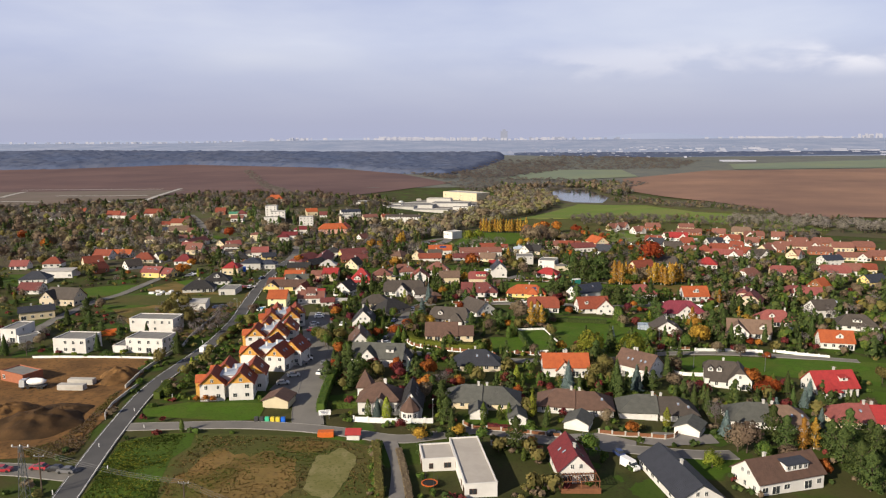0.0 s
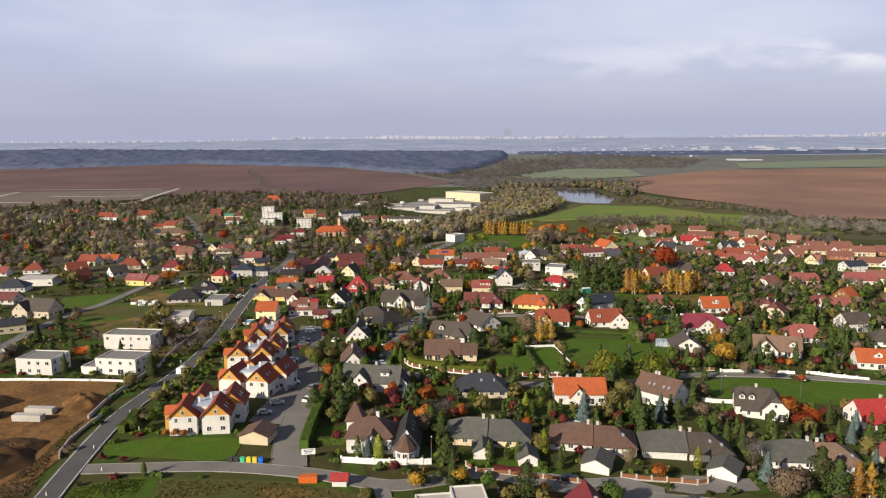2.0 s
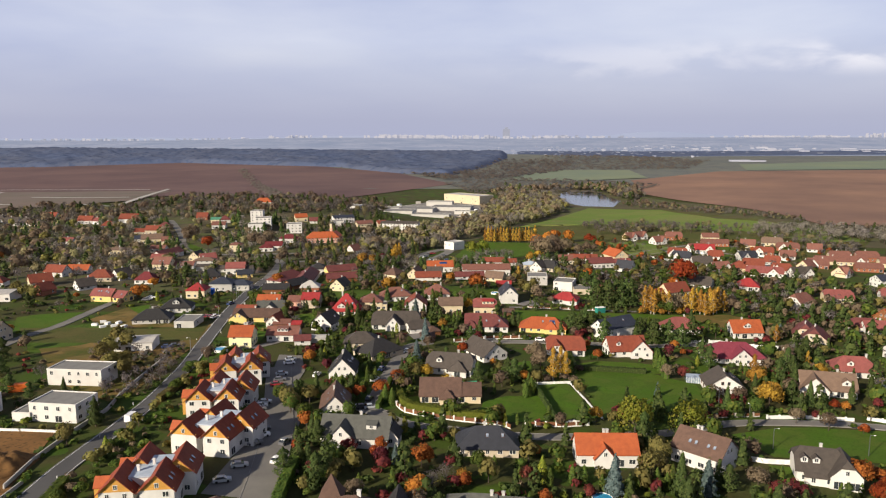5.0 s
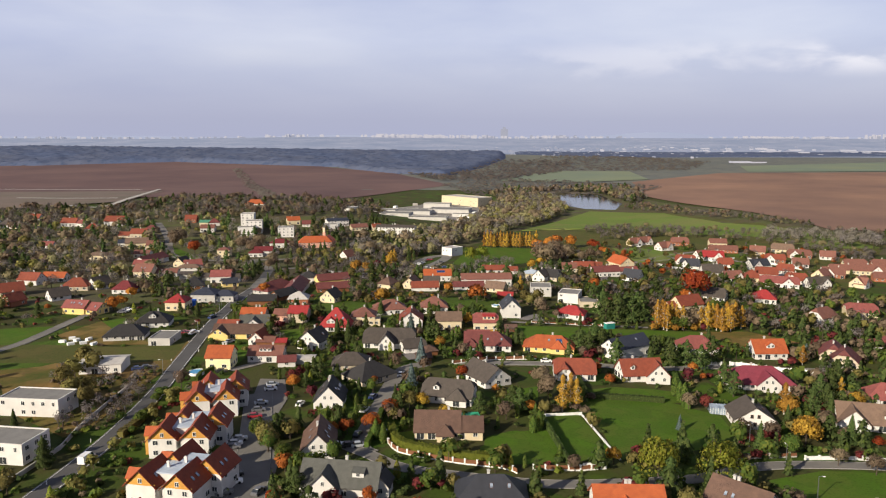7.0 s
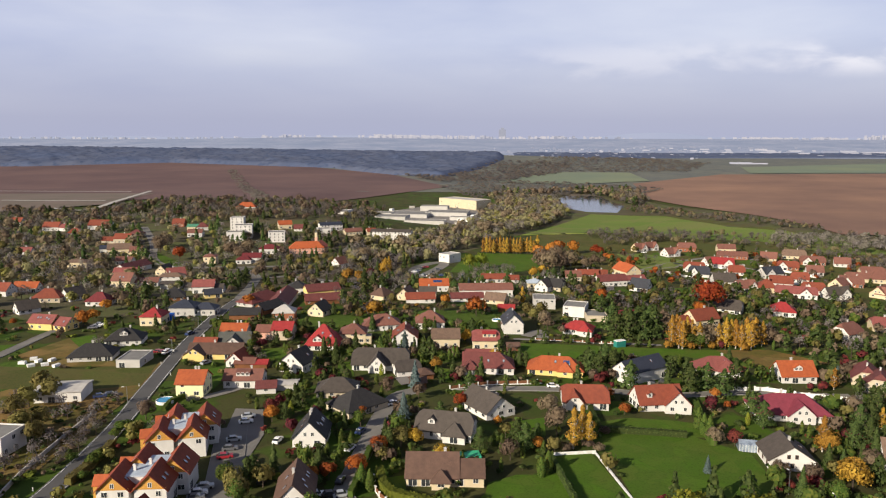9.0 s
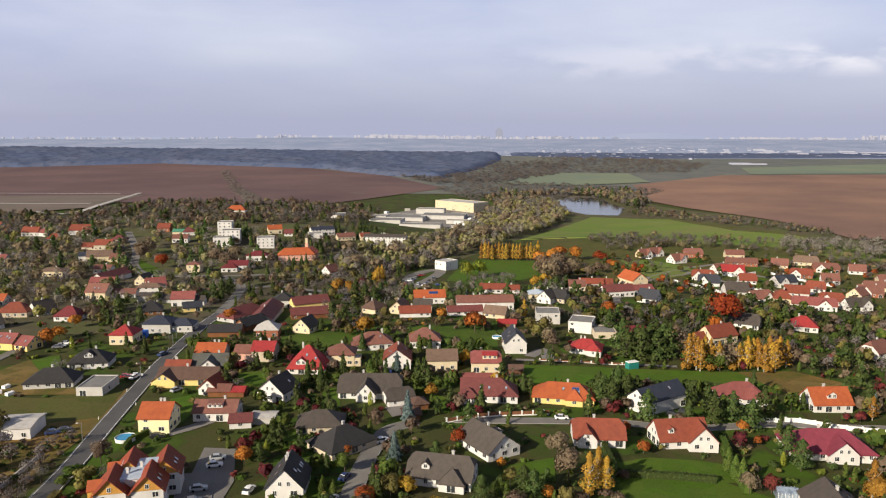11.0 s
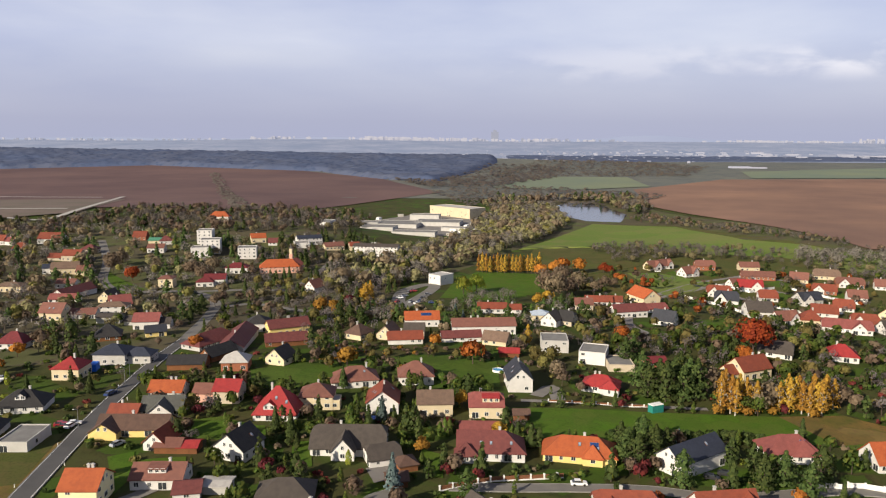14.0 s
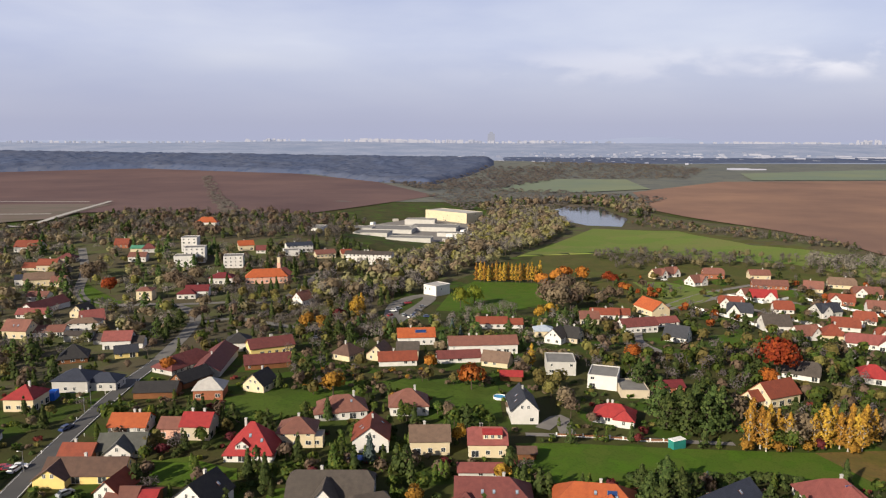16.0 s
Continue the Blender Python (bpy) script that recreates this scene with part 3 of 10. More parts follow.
def block(parent, ox, oy, turn, lw, w, eave, rise, kind, roof, wall, rng, over=0.5, fill=0.8, frame_key="frame", gable=None, low=-2.0, base=0.0, windows=True):
    """One body of a house: walls with gables, a thick roof, windows. Its ridge runs along x before the turn."""
    bm = pose(ox, oy, base, 0, 0, turn)
    a, b = lw / 2, w / 2
    if kind == "flat":
        v, f = box(lw, w, eave - low, low)
        part("wall", mesh_of("wall", v, f, M[wall]), parent, bm)
        t = 0.28
        xs, ys = (-a - 0.03, -a + t, a - t, a + 0.03), (-b - 0.03, -b + t, b - t, b + 0.03)
        pv = [(x, y, eave + 0.4) for y in ys for x in xs]
        pf = [(j * 4 + i, j * 4 + i + 1, j * 4 + i + 5, j * 4 + i + 4) for j in range(3) for i in range(3) if (i, j) != (1, 1)]
        part("parapet", mesh_of("parapet", *slab(pv, pf, 0.42), M[wall]), parent, bm)
        rv = box(lw - 0.2, w - 0.2, 0.10, eave)
        part("roof", mesh_of("roof", *rv, M.get(roof) or M["roof_pale" if roof == "pale" else "concrete"]), parent, bm)
    else:
        top = eave + rise - 0.12
        ends = {"gable": (1, 1), "half": (0.62, 0.62), "hip": (0, 0), "pyramid": (0, 0), "hipright": (1, 0)}[kind]
        v = [(-a, -b, low), (a, -b, low), (a, b, low), (-a, b, low), (-a, -b, eave - 0.1), (a, -b, eave - 0.1), (a, b, eave - 0.1), (-a, b, eave - 0.1)]
        f = [(0, 1, 5, 4), (2, 3, 7, 6), (3, 2, 1, 0), (4, 5, 6, 7)]
        g_faces = []
        for side, k in ((-1, ends[0]), (1, ends[1])):
            i = len(v)
            lo, hi = ((4, 7) if side < 0 else (6, 5))
            f.append((3, 0, 4, 7) if side < 0 else (1, 2, 6, 5))
            if k == 1:
                v.append((side * a, 0, top))
                g_faces.append((lo, hi, i) if side > 0 else (hi, lo, i))
            elif k:
                y1, z1 = b * (1 - k), eave + (top - eave) * k
                v += [(side * a, -y1, z1), (side * a, y1, z1)]
                g_faces.append((hi, lo, i + 1, i) if side > 0 else (lo, i, i + 1, hi)[::-1])
        me = mesh_of("wall", v, f + g_faces, [M[wall], M[gable or wall]])
        if gable:
            for p in list(me.polygons)[len(f):]:
                p.material_index = 1
        part("wall", me, parent, bm)
        rv, rf = roof_shape(kind, lw, w, eave, rise, over)
        part("roof", mesh_of("roof", *slab(rv, rf, 0.22), M["roof_" + roof]), parent, bm)
    if windows:
        base_turn = math.degrees(parent.matrix_world.to_euler().z) + turn
        for turn2, length, out in ((0, lw, b), (90, w, a), (270, w, a), (180, lw, b)):
            if -math.cos(radians(base_turn + turn2)) > (0.25 if parent.location.y < 330 else 0.05):
                continue
            wall_windows(parent, bm, length, out + 0.01, eave, turn2, rng, frame_key, fill if turn2 != 180 else 0.35)
        if kind in ("gable", "half", "hipright") and rise > 2.4:
            for turn2 in ((90, 270) if kind != "hipright" else (270,)):
                if -math.cos(radians(base_turn + turn2)) > 0.25:
                    continue
                s = 1 if turn2 == 90 else -1
                for dy in ((-1.0, 1.0) if w > 8 else (0,)):
                    window(parent, bm @ facing(s * (a + 0.01), dy, eave + 0.25, turn2), 0.9, 1.15, frame_key)
    return bm


def chimney(parent, bm, x, y, ztop, wide=0.6, mat="greyw", high=2.2):
    a, b = wide / 2, wide * 0.4
    v, f = stack(((a, b, ztop - high), (a, b, ztop), (a + 0.1, b + 0.1, ztop + 0.02), (a + 0.1, b + 0.1, ztop + 0.15), (a * 0.5, b * 0.5, ztop + 0.16), (a * 0.5, b * 0.5, ztop + 0.3)), x, y)
    part("chimney", mesh_of("chimney", v, f, M[mat]), parent, bm)


def skylight(parent, bm, x, side, frac, w, eave, rise, mat="skylight", size=(0.8, 1.2)):
    """A roof window lying on the slope on the -y (side -1) or +y side; frac is how far up the slope."""
    y, z = side * (w / 2) * (1 - frac), eave + rise * frac
    tilt = math.degrees(math.atan2(rise, w / 2))
    v, f = merge(box(size[0], size[1], 0.10, 0.02))
    ob = part("roof_window", mesh_of("roof_window", v, f, M["frame_brown"] if mat == "skylight" else M["metal"]), parent, bm @ pose(x, y, z, tilt if side < 0 else -tilt, 0, 0))
    part("pane", mesh_of("pane", *box(size[0] - 0.16, size[1] - 0.16, 0.03, 0.12), M[mat]), ob)


def dormer(parent, bm, x, side, frac, w, eave, rise, wide=2.2, high=1.5, roof="brown", wall="white", shed=False):
    """A dormer on a slope: cheeks, front with a window, and its own small roof."""
    y, z = side * (w / 2) * (1 - frac), eave + rise * frac
    run = (high + (0.2 if shed else wide * 0.4)) / (rise / (w / 2)) + 0.3
    m = bm @ pose(x, y, z, 0, 0, 0 if side < 0 else 180)
    v, f = box(wide, run, high + 0.9, -0.9, 0, run / 2)
    d = part("dormer", mesh_of("dormer", v, f, M[wall]), parent, m)
    if shed:
        rv, rf = slab([(-wide / 2 - 0.2, -0.35, high), (wide / 2 + 0.2, -0.35, high), (wide / 2 + 0.2, run + 0.6, high + 0.55), (-wide / 2 - 0.2, run + 0.6, high + 0.55)], [(0, 1, 2, 3)], 0.14)
    else:
        pk = high + wide * 0.4
        rv, rf = slab([(-wide / 2 - 0.25, -0.35, high - 0.1), (0, -0.35, pk), (0, run + 0.7, pk), (-wide / 2 - 0.25, run, high - 0.1), (wide / 2 + 0.25, -0.35, high - 0.1), (wide / 2 + 0.25, run, high - 0.1)],
                      [(0, 1, 2, 3), (1, 4, 5, 2)], 0.14)
        tri = [(-wide / 2, -0.02, high - 0.05), (wide / 2, -0.02, high - 0.05), (0, -0.02, pk - 0.1)]
        part("front", mesh_of("front", *slab(tri, [(0, 1, 2)], 0.1, (0, 0.1, 0)), M[wall]), d)
    part("roof", mesh_of("roof", rv, rf, M["roof_" + roof]), d)
    n = max(1, int(wide // 1.5))
    for i in range(n):
        ob = part("window", window_mesh(1.0, 1.1)[0], d, facing((i + 0.5) / n * wide - wide / 2, -0.01, 0.2, 0))
        ob.data = window_solid(1.0, 1.1)


SOLID = {}


def window_solid(w, h, frame_key="frame"):
    """A window in one mesh, frame and glass."""
    key = (round(w, 1), round(h, 1), frame_key)
    if key not in SOLID:
        a, bar, m = w / 2, 0.08, 0.035
        v, f = lattice((-a, -a + bar, -m, m, a - bar, a), (0, bar, h - bar, h), (), 0.06)
        me = mesh_of("window", v, f, [M[frame_key], M["glass"]])
        me.polygons[6].material_index = me.polygons[8].material_index = 1
        SOLID[key] = me
    return SOLID[key]


HOUSES = []


def house(x, y, rot, length, w, eave, rise, kind, roof, wall, label="", chim=1, sky=0, dorm=None, wings=(), fill=0.92, frame_key="frame", gable=None, over=0.45, solar=None, chim_mat="greyw", group="", windows=True, lift=0.0, flues=()):
    """A house at x, y whose ridge runs along rot (0: along x). wings: further bodies as (dx, dy, turn, length, width, eave, rise, kind[, roof, wall])."""
    rng = random.Random(round(x * 7 + y * 13))
    z = ground_z(x, y) + lift
    if x > 140 and y > 530 and not wings and kind in ("gable", "half") and rng.random() < 0.5:  # estate houses: a white cross gable towards the street
        wings = ((rng.choice((-0.22, 0.22)) * length, -w * 0.22, 90, w * 0.75, min(length * 0.46, 6.6), eave, rise * 0.92, "gable", roof, "white"),)
    thing = empty("house", x, y, z, rot)
    lw = length if kind == "flat" else length - 2 * over
    HOUSES.append((x, y, max(length, w) / 2 + 1.0))
    roof_key = ("flatroof" if roof == "grey" else roof) if kind == "flat" else roof
    bm = block(thing, 0, 0, 0, lw, w, eave, rise, kind, roof_key, wall, rng, over, fill, frame_key, gable, windows=windows)
    for wg in wings:
        dx, dy, turn, wl_, ww, we, wr, wk, *rest = wg
        wroof, wwall = (rest + [roof, wall][len(rest):])[:2]
        block(thing, dx, dy, turn, wl_, ww, we, wr, wk, ("flatroof" if wroof == "grey" else wroof) if wk == "flat" else wroof, wwall, rng, min(over, 0.4), fill, frame_key, gable, windows=windows)
        c, s = math.cos(radians(rot)), math.sin(radians(rot))
        HOUSES.append((x + dx * c - dy * s, y + dx * s + dy * c, max(wl_, ww) / 2 + 0.5))
    if kind != "flat":
        for i in range(chim):
            cx = rng.uniform(-0.25, 0.25) * lw if not flues else flues[i] * lw
            chimney(thing, bm, cx, 0.25, eave + rise + 0.75, 0.65, chim_mat)
        for i in range(sky):
            side = -1 if i % 3 else 1
            skylight(thing, bm, (i + 0.5) / sky * lw * 0.75 - lw * 0.375, side, rng.choice((0.4, 0.55)), w, eave, rise)
        for dm in dorm or ():
            dormer(thing, bm, dm[0], dm[1], dm[2], w, eave, rise, dm[3], dm[4], roof if len(dm) < 7 else dm[6], wall, dm[5] if len(dm) > 5 else False)
        if solar:
            skylight(thing, bm, solar[0], solar[1], 0.55, w, eave, rise, "solar", (solar[2], solar[3]))
    tagged(thing, label or f"{WORDS.get(wall, wall)} house with a {WORDS.get(roof, roof)} {'flat' if kind == 'flat' else 'pitched'} roof", "house", group)
    return thing


WORDS = {"crimson": "dark crimson", "red": "bright red", "orange": "orange tiled", "rust": "rust-red tiled", "darkred": "dark red tiled", "brown": "brown tiled", "tan": "tan tiled", "salmon": "faded salmon tiled",
         "rose": "rose-red tiled", "maroon": "maroon tiled", "pink": "raspberry-red metal", "grey": "grey", "greybrown": "grey-brown tiled", "slate": "dark slate", "blue": "dark blue-grey", "black": "black tiled",
         "pale": "pale sheet", "sheet": "pale blue sheet-metal", "white": "white plastered", "cream": "cream plastered", "beige": "beige plastered", "yellow": "yellow plastered", "paleyellow": "pale yellow plastered",
         "palebeige": "pale beige plastered", "pinkish": "pinkish plastered", "brick": "bare brick", "greyw": "grey plastered", "mint": "mint-green", "ochre": "ochre boarded", "wood": "brown wooden", "green": "green"}


def row_house(x, y, rot, gap):
    """A staggered terrace: two gabled wings in front, two behind, and a sheet-metal flat roof between them."""
    rng = random.Random(round(x + y))
    thing = empty("terraced_house", x, y, ground_z(x, y), rot)
    w = min(7.2, gap * 0.86)
    for dx, dy, deep in ((-gap / 2, 4.2, 8.4), (gap / 2, 4.2, 8.4), (-gap / 2 + 2.6, 13.5, 8.0), (gap / 2 + 2.6, 12.5, 8.6)):
        bm = block(thing, dx, dy, 90, deep, w, 5.5, 3.5, "gable", "darkred", "white", rng, 0.55, 0.8, "frame", "ochre")
        for i in (-1.6, 0.4):
            skylight(thing, bm, i, -1, 0.35, w, 5.5, 3.5)
        part("cornice", mesh_of("cornice", *box(0.12, w + 0.1, 0.35, 5.35, -deep / 2 - 0.04), M["ochre"]), thing, bm)
    part("flat_roof", mesh_of("flat_roof", *box(gap + 1, 11.0, 0.3, 6.9, 1.2, 8.5), M["roof_sheet"]), thing)
    part("core", mesh_of("core", *box(gap - 1.0, 10.4, 8.3, -1.5, 1.2, 8.5), M["white"]), thing)
    side = block(thing, -gap / 2 - w / 2 - 0.2, 4.4, 0, 3.0, 3.4, 5.5, 1.7, "gable", "orange", "ochre", rng, 0.2, 0.0, windows=False)
    block(thing, -gap / 2 - w / 2 + 2.4, 13.5, 0, 3.0, 3.4, 5.5, 1.7, "gable", "orange", "ochre", rng, 0.2, 0.0, windows=False)
    for dx, dy in ((-1.0, 6.0), (1.6, 9.0)):
        chimney(thing, pose(0, 0, 0), dx, dy, 8.4, 0.6, "white", 1.4)
    HOUSES.append((x, y + 4, 8.0))
    HOUSES.append((x + 3, y + 13, 8.0))
    tagged(thing, "white terraced house with ochre gables and dark red tiled roofs", "terraced house", "terraces along the main road")

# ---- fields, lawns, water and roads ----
patch("far_land", [(-4000, 1500), (-600, 1350), (700, 1350), (4200, 1300), (4500, 5100), (-4500, 5100)], M["far_land"], "distant countryside, greyed in colour in place of haze", "countryside", 0.5, 100)
patch("far_land", [(-4000, 3000), (4200, 3000), (4500, 5100), (-4500, 5100)], M["far_land_glow"], "countryside below the city, glowing blue-grey in place of haze", "countryside", 1.1, 100)
patch("ploughed_field", [(-1902, 1858), (-1291, 2085), (-818, 2211), (-411, 2129), (-160, 1872), (-13, 1455), (-160, 1218), (-253, 1055), (-379, 1065), (-607, 988), (-951, 924)], M["field"], "wide bare ploughed field of reddish-brown soil, tinted mauve for haze", "field", 1.0, 40)
patch("ploughed_field", [(333, 1523), (608, 1838), (1060, 1867), (2026, 1836), (790, 706), (468, 814), (374, 835), (329, 1113), (291, 1241)], M["field_light"], "wide bare ploughed field of light brown soil", "field", 1.0, 40)
patch("green_field", [(792, 2200), (1426, 2518), (3141, 2853), (2136, 1937), (1077, 1898), (693, 1882)], M["far_green"], "distant winter-crop field, its green greyed for haze", "field", 1.6, 60)
patch("green_field", [(81, 1570), (216, 1927), (417, 1914), (385, 1598), (215, 1505)], M["far_green"], "distant meadow, its green greyed for haze", "field", 1.6, 50)
patch("meadow", [(65, 794), (93, 904), (173, 1067), (266, 1048), (300, 929), (347, 841), (382, 751), (311, 648), (314, 729), (276, 774), (186, 794), (150, 758), (100, 718), (69, 723)], M["olive_grass"], "rough grass round the far meadow", "meadow", 0.1, 25)
patch("meadow", [(125, 974), (173, 1067), (263, 1039), (287, 897), (332, 860), (358, 810), (367, 729), (314, 729), (282, 805), (219, 822), (159, 867), (85, 888), (62, 838)], M["meadow"], "green meadow below the pond", "meadow", 0.2, 25)
patch("meadow", [(5, 687), (23, 726), (66, 716), (59, 646), (26, 616), (-5, 623)], M["lawn"], "mown sports field", "meadow", 0.2, 20)
patch("meadow", [(133, 726), (157, 727), (183, 692), (161, 661), (138, 638), (134, 686)], M["meadow"], "open grass beside the estate", "meadow", 0.2, 20)
patch("meadow", [(-79, 731), (-44, 746), (-38, 714), (-71, 700)], M["meadow"], "small green meadow", "meadow", 0.2, 20)
patch("meadow", [(-237, 691), (-218, 669), (-190, 638), (-186, 618), (-207, 629), (-227, 660)], M["lawn"], "village green", "meadow", 0.2, 20)
patch("village_ground", [(-340, 440), (-520, 650), (-600, 860), (-420, 930), (-260, 1060), (-110, 1090), (-95, 880), (-40, 800), (-30, 640), (-60, 560), (-110, 520), (-122, 470), (-200, 455)], M["leaf_litter"], "brown grass and leaf litter under the village trees", "ground", 0.10, 14, clear=False)
patch("valley_floor", [(-90, 640), (-60, 800), (30, 960), (60, 1250), (100, 1430), (210, 1470), (290, 1350), (285, 1200), (420, 830), (560, 690), (500, 610), (340, 700), (300, 800), (225, 830), (130, 880), (110, 950), (30, 770), (-10, 690)], M["leaf_litter"], "brown woodland floor in the valley", "ground", 0.07, 20, clear=False)
patch("water", [(155, 1250), (185, 1306), (223, 1277), (235, 1154), (210, 1082), (171, 1091), (151, 1131)], M["water"], "still grey pond", "pond", 0.35, 30)
patch("yard", [(-102, 1059), (-30, 1160), (40, 1145), (42, 1070), (8, 949), (-29, 936)], M["paving"], "wide concrete factory yard", "yard", 0.25, 25)
patch("meadow", [(21, 421), (36, 422), (66, 420), (109, 419), (129, 417), (137, 388), (116, 395), (86, 401), (46, 394), (26, 394)], M["lawn"], "long green strip of mown grass", "meadow", 0.15, 12)
patch("meadow", [(109, 419), (132, 422), (150, 404), (117, 396)], M["dry_grass"], "brown grass at the end of the strip", "meadow", 0.19, 12)
patch("lawn", [(41, 317), (47, 325), (69, 325), (82, 313), (81, 294), (75, 288), (60, 284), (43, 277)], M["lawn"], "large smooth green lawn", "lawn", 0.14, 12)
patch("lawn", [(26, 307), (37, 311), (43, 278), (30, 275)], M["lawn"], "fenced plot of short dark grass", "lawn", 0.14, 12)
patch("lawn", [(6, 282), (13, 293), (22, 293), (27, 283), (26, 273), (6, 271)], M["lawn"], "garden lawn", "lawn", 0.14, 12)
patch("lawn", [(78, 268), (95, 275), (119, 275), (163, 272), (144, 243), (126, 249), (107, 252), (84, 253)], M["lawn"], "wide green lawn behind the houses", "lawn", 0.15, 12)
patch("lawn", [(-88, 198), (-91, 204), (-80, 210), (-56, 210), (-55, 197), (-60, 195)], M["lawn"], "grass in front of the terraces", "lawn", 0.14, 12)
patch("lawn", [(-76, 458), (-58, 467), (-31, 480), (-20, 468), (-43, 450), (-49, 440), (-56, 435), (-71, 439)], M["grass"], "sloping green hillside between the houses", "meadow", 0.15, 12)
patch("lawn", [(-46, 467), (-18, 480), (20, 484), (19, 442), (8, 441), (-18, 468)], M["grass"], "orchard grass", "meadow", 0.15, 12)
patch("lawn", [(-81, 406), (-70, 402), (-56, 401), (-54, 394), (-75, 394)], M["lawn"], "garden lawn", "lawn", 0.14, 12)
patch("dry_meadow", [(-81, 180), (-76, 186), (-38, 185), (-19, 179), (-14, 133), (-86, 124), (-84, 144)], M["olive_grass"], "rough olive-green meadow in the foreground", "meadow", 0.13, 12)
patch("dry_patch", blob(-50, 152, 15, 23, 1.5), M["dry_grass"], "broad patch of orange-brown dead grass in the meadow", "meadow", 0.16, 6)
patch("dry_patch", blob(-36, 178, 9, 3.5, 5.5), M["dry_grass"], "small patch of brown dead grass in the meadow", "meadow", 0.16, 6)
patch("grass_bank", [(-86, 179), (-83, 182), (-76, 185), (-69, 186), (-67, 177), (-69, 169), (-67, 158), (-63, 145), (-79, 142), (-83, 163)], M["grass"], "bright green grass bank", "meadow", 0.17, 12)
patch("bare_patch", blob(-29, 164, 5.6, 12.5, 3.2), M["bare_sand"], "bare sandy patch in the meadow", "bare ground", 0.20, 5)
patch("building_site", [(-190, 255), (-167, 258), (-112, 259), (-103, 222), (-98, 195), (-97, 171), (-111, 168), (-124, 163)], M["earth"], "churned orange-brown earth of a building site", "bare ground", 0.13, 12)
patch("dry_meadow", [(-165, 373), (-155, 377), (-124, 374), (-111, 388), (-106, 355), (-106, 319), (-105, 289), (-109, 283), (-137, 303), (-177, 360)], M["dry_grass"], "rough brown grass beside the road", "meadow", 0.13, 12)
patch("meadow", [(-169, 380), (-136, 377), (-114, 394), (-108, 360), (-121, 355), (-154, 354), (-176, 354), (-195, 379)], M["olive_grass"], "dull green meadow beside the road", "meadow", 0.17, 12)
patch("meadow", [(-208, 399), (-201, 406), (-178, 412), (-179, 377), (-193, 370)], M["lawn"], "green plot", "meadow", 0.16, 12)
patch("meadow", [(-177, 350), (-175, 384), (-153, 391), (-141, 369), (-153, 350), (-169, 344)], M["grass"], "green plot", "meadow", 0.16, 12)
patch("bare_plot", [(-172, 395), (-165, 421), (-147, 399), (-118, 388), (-127, 381), (-156, 379)], M["dry_grass"], "worn plot with building material", "bare ground", 0.18, 12)
patch("new_plots", [(-974, 1123), (-732, 1193), (-460, 1238), (-403, 981), (-469, 916), (-609, 858), (-730, 840)], M["field_pale"], "bare plots laid out for building", "bare ground", 1.4, 30)
patch("estate_green", [(99, 714), (155, 760), (188, 799), (234, 800), (276, 774), (327, 751), (328, 672), (243, 550), (212, 558), (179, 565), (164, 621), (125, 618), (105, 641)], M["olive_grass"], "grassy plots between the estate houses", "meadow", 0.14, 14)
patch("lawn", [(161, 727), (177, 743), (181, 725), (168, 709)], M["lawn"], "small bright lawn between houses", "lawn", 0.24, 10)
patch("lawn", [(187, 727), (201, 742), (204, 726), (191, 711)], M["lawn"], "small bright lawn between houses", "lawn", 0.24, 10)
patch("lawn", [(194, 698), (207, 710), (209, 697), (197, 683)], M["lawn"], "small bright lawn between houses", "lawn", 0.24, 10)
patch("lawn", [(218, 689), (234, 701), (237, 688), (223, 675)], M["lawn"], "small bright lawn between houses", "lawn", 0.24, 10)
patch("lawn", [(204, 646), (217, 658), (218, 645), (206, 632)], M["lawn"], "small bright lawn between houses", "lawn", 0.24, 10)
patch("lawn", [(164, 621), (179, 634), (183, 621), (170, 606)], M["lawn"], "small bright lawn between houses", "lawn", 0.24, 10)
patch("lawn", [(239, 647), (256, 659), (259, 646), (244, 633)], M["lawn"], "small bright lawn between houses", "lawn", 0.24, 10)
patch("lawn", [(216, 624), (229, 634), (231, 623), (219, 612)], M["lawn"], "small bright lawn between houses", "lawn", 0.24, 10)
patch("lawn", [(247, 708), (259, 718), (261, 707), (250, 697)], M["lawn"], "small bright lawn between houses", "lawn", 0.24, 10)
patch("lawn", [(225, 610), (241, 620), (244, 609), (229, 597)], M["lawn"], "small bright lawn between houses", "lawn", 0.24, 10)
patch("lawn", [(143, 627), (155, 640), (158, 627), (147, 614)], M["lawn"], "small bright lawn between houses", "lawn", 0.24, 10)
patch("lawn", [(132, 696), (144, 707), (149, 695), (139, 683)], M["lawn"], "small bright lawn between houses", "lawn", 0.24, 10)
patch("lawn", [(6.7, 280.7), (8.0, 289.7), (15.6, 294.8), (27.2, 295.8), (29.2, 279.2), (24.1, 283.1), (13.3, 283.8)], M["lawn"], "garden lawn behind the hedge", "lawn", 0.16, 12)
patch("lawn", [(-19.3, 289.9), (-12.7, 292.5), (-11.4, 279.9), (-16.4, 277.6)], M["lawn"], "shaded garden lawn inside the curved wall", "lawn", 0.16, 12)
patch("lawn", [(44.1, 334.0), (54.1, 338.1), (67.3, 337.0), (77.9, 333.7), (74.4, 324.2), (41.4, 321.8)], M["lawn"], "garden lawn beside a rust-roofed house", "lawn", 0.16, 12)
patch("lawn", [(12.9, 329.9), (27.5, 336.2), (26.1, 321.4), (13.6, 320.6)], M["lawn"], "garden lawn below a grey-roofed house", "lawn", 0.16, 12)
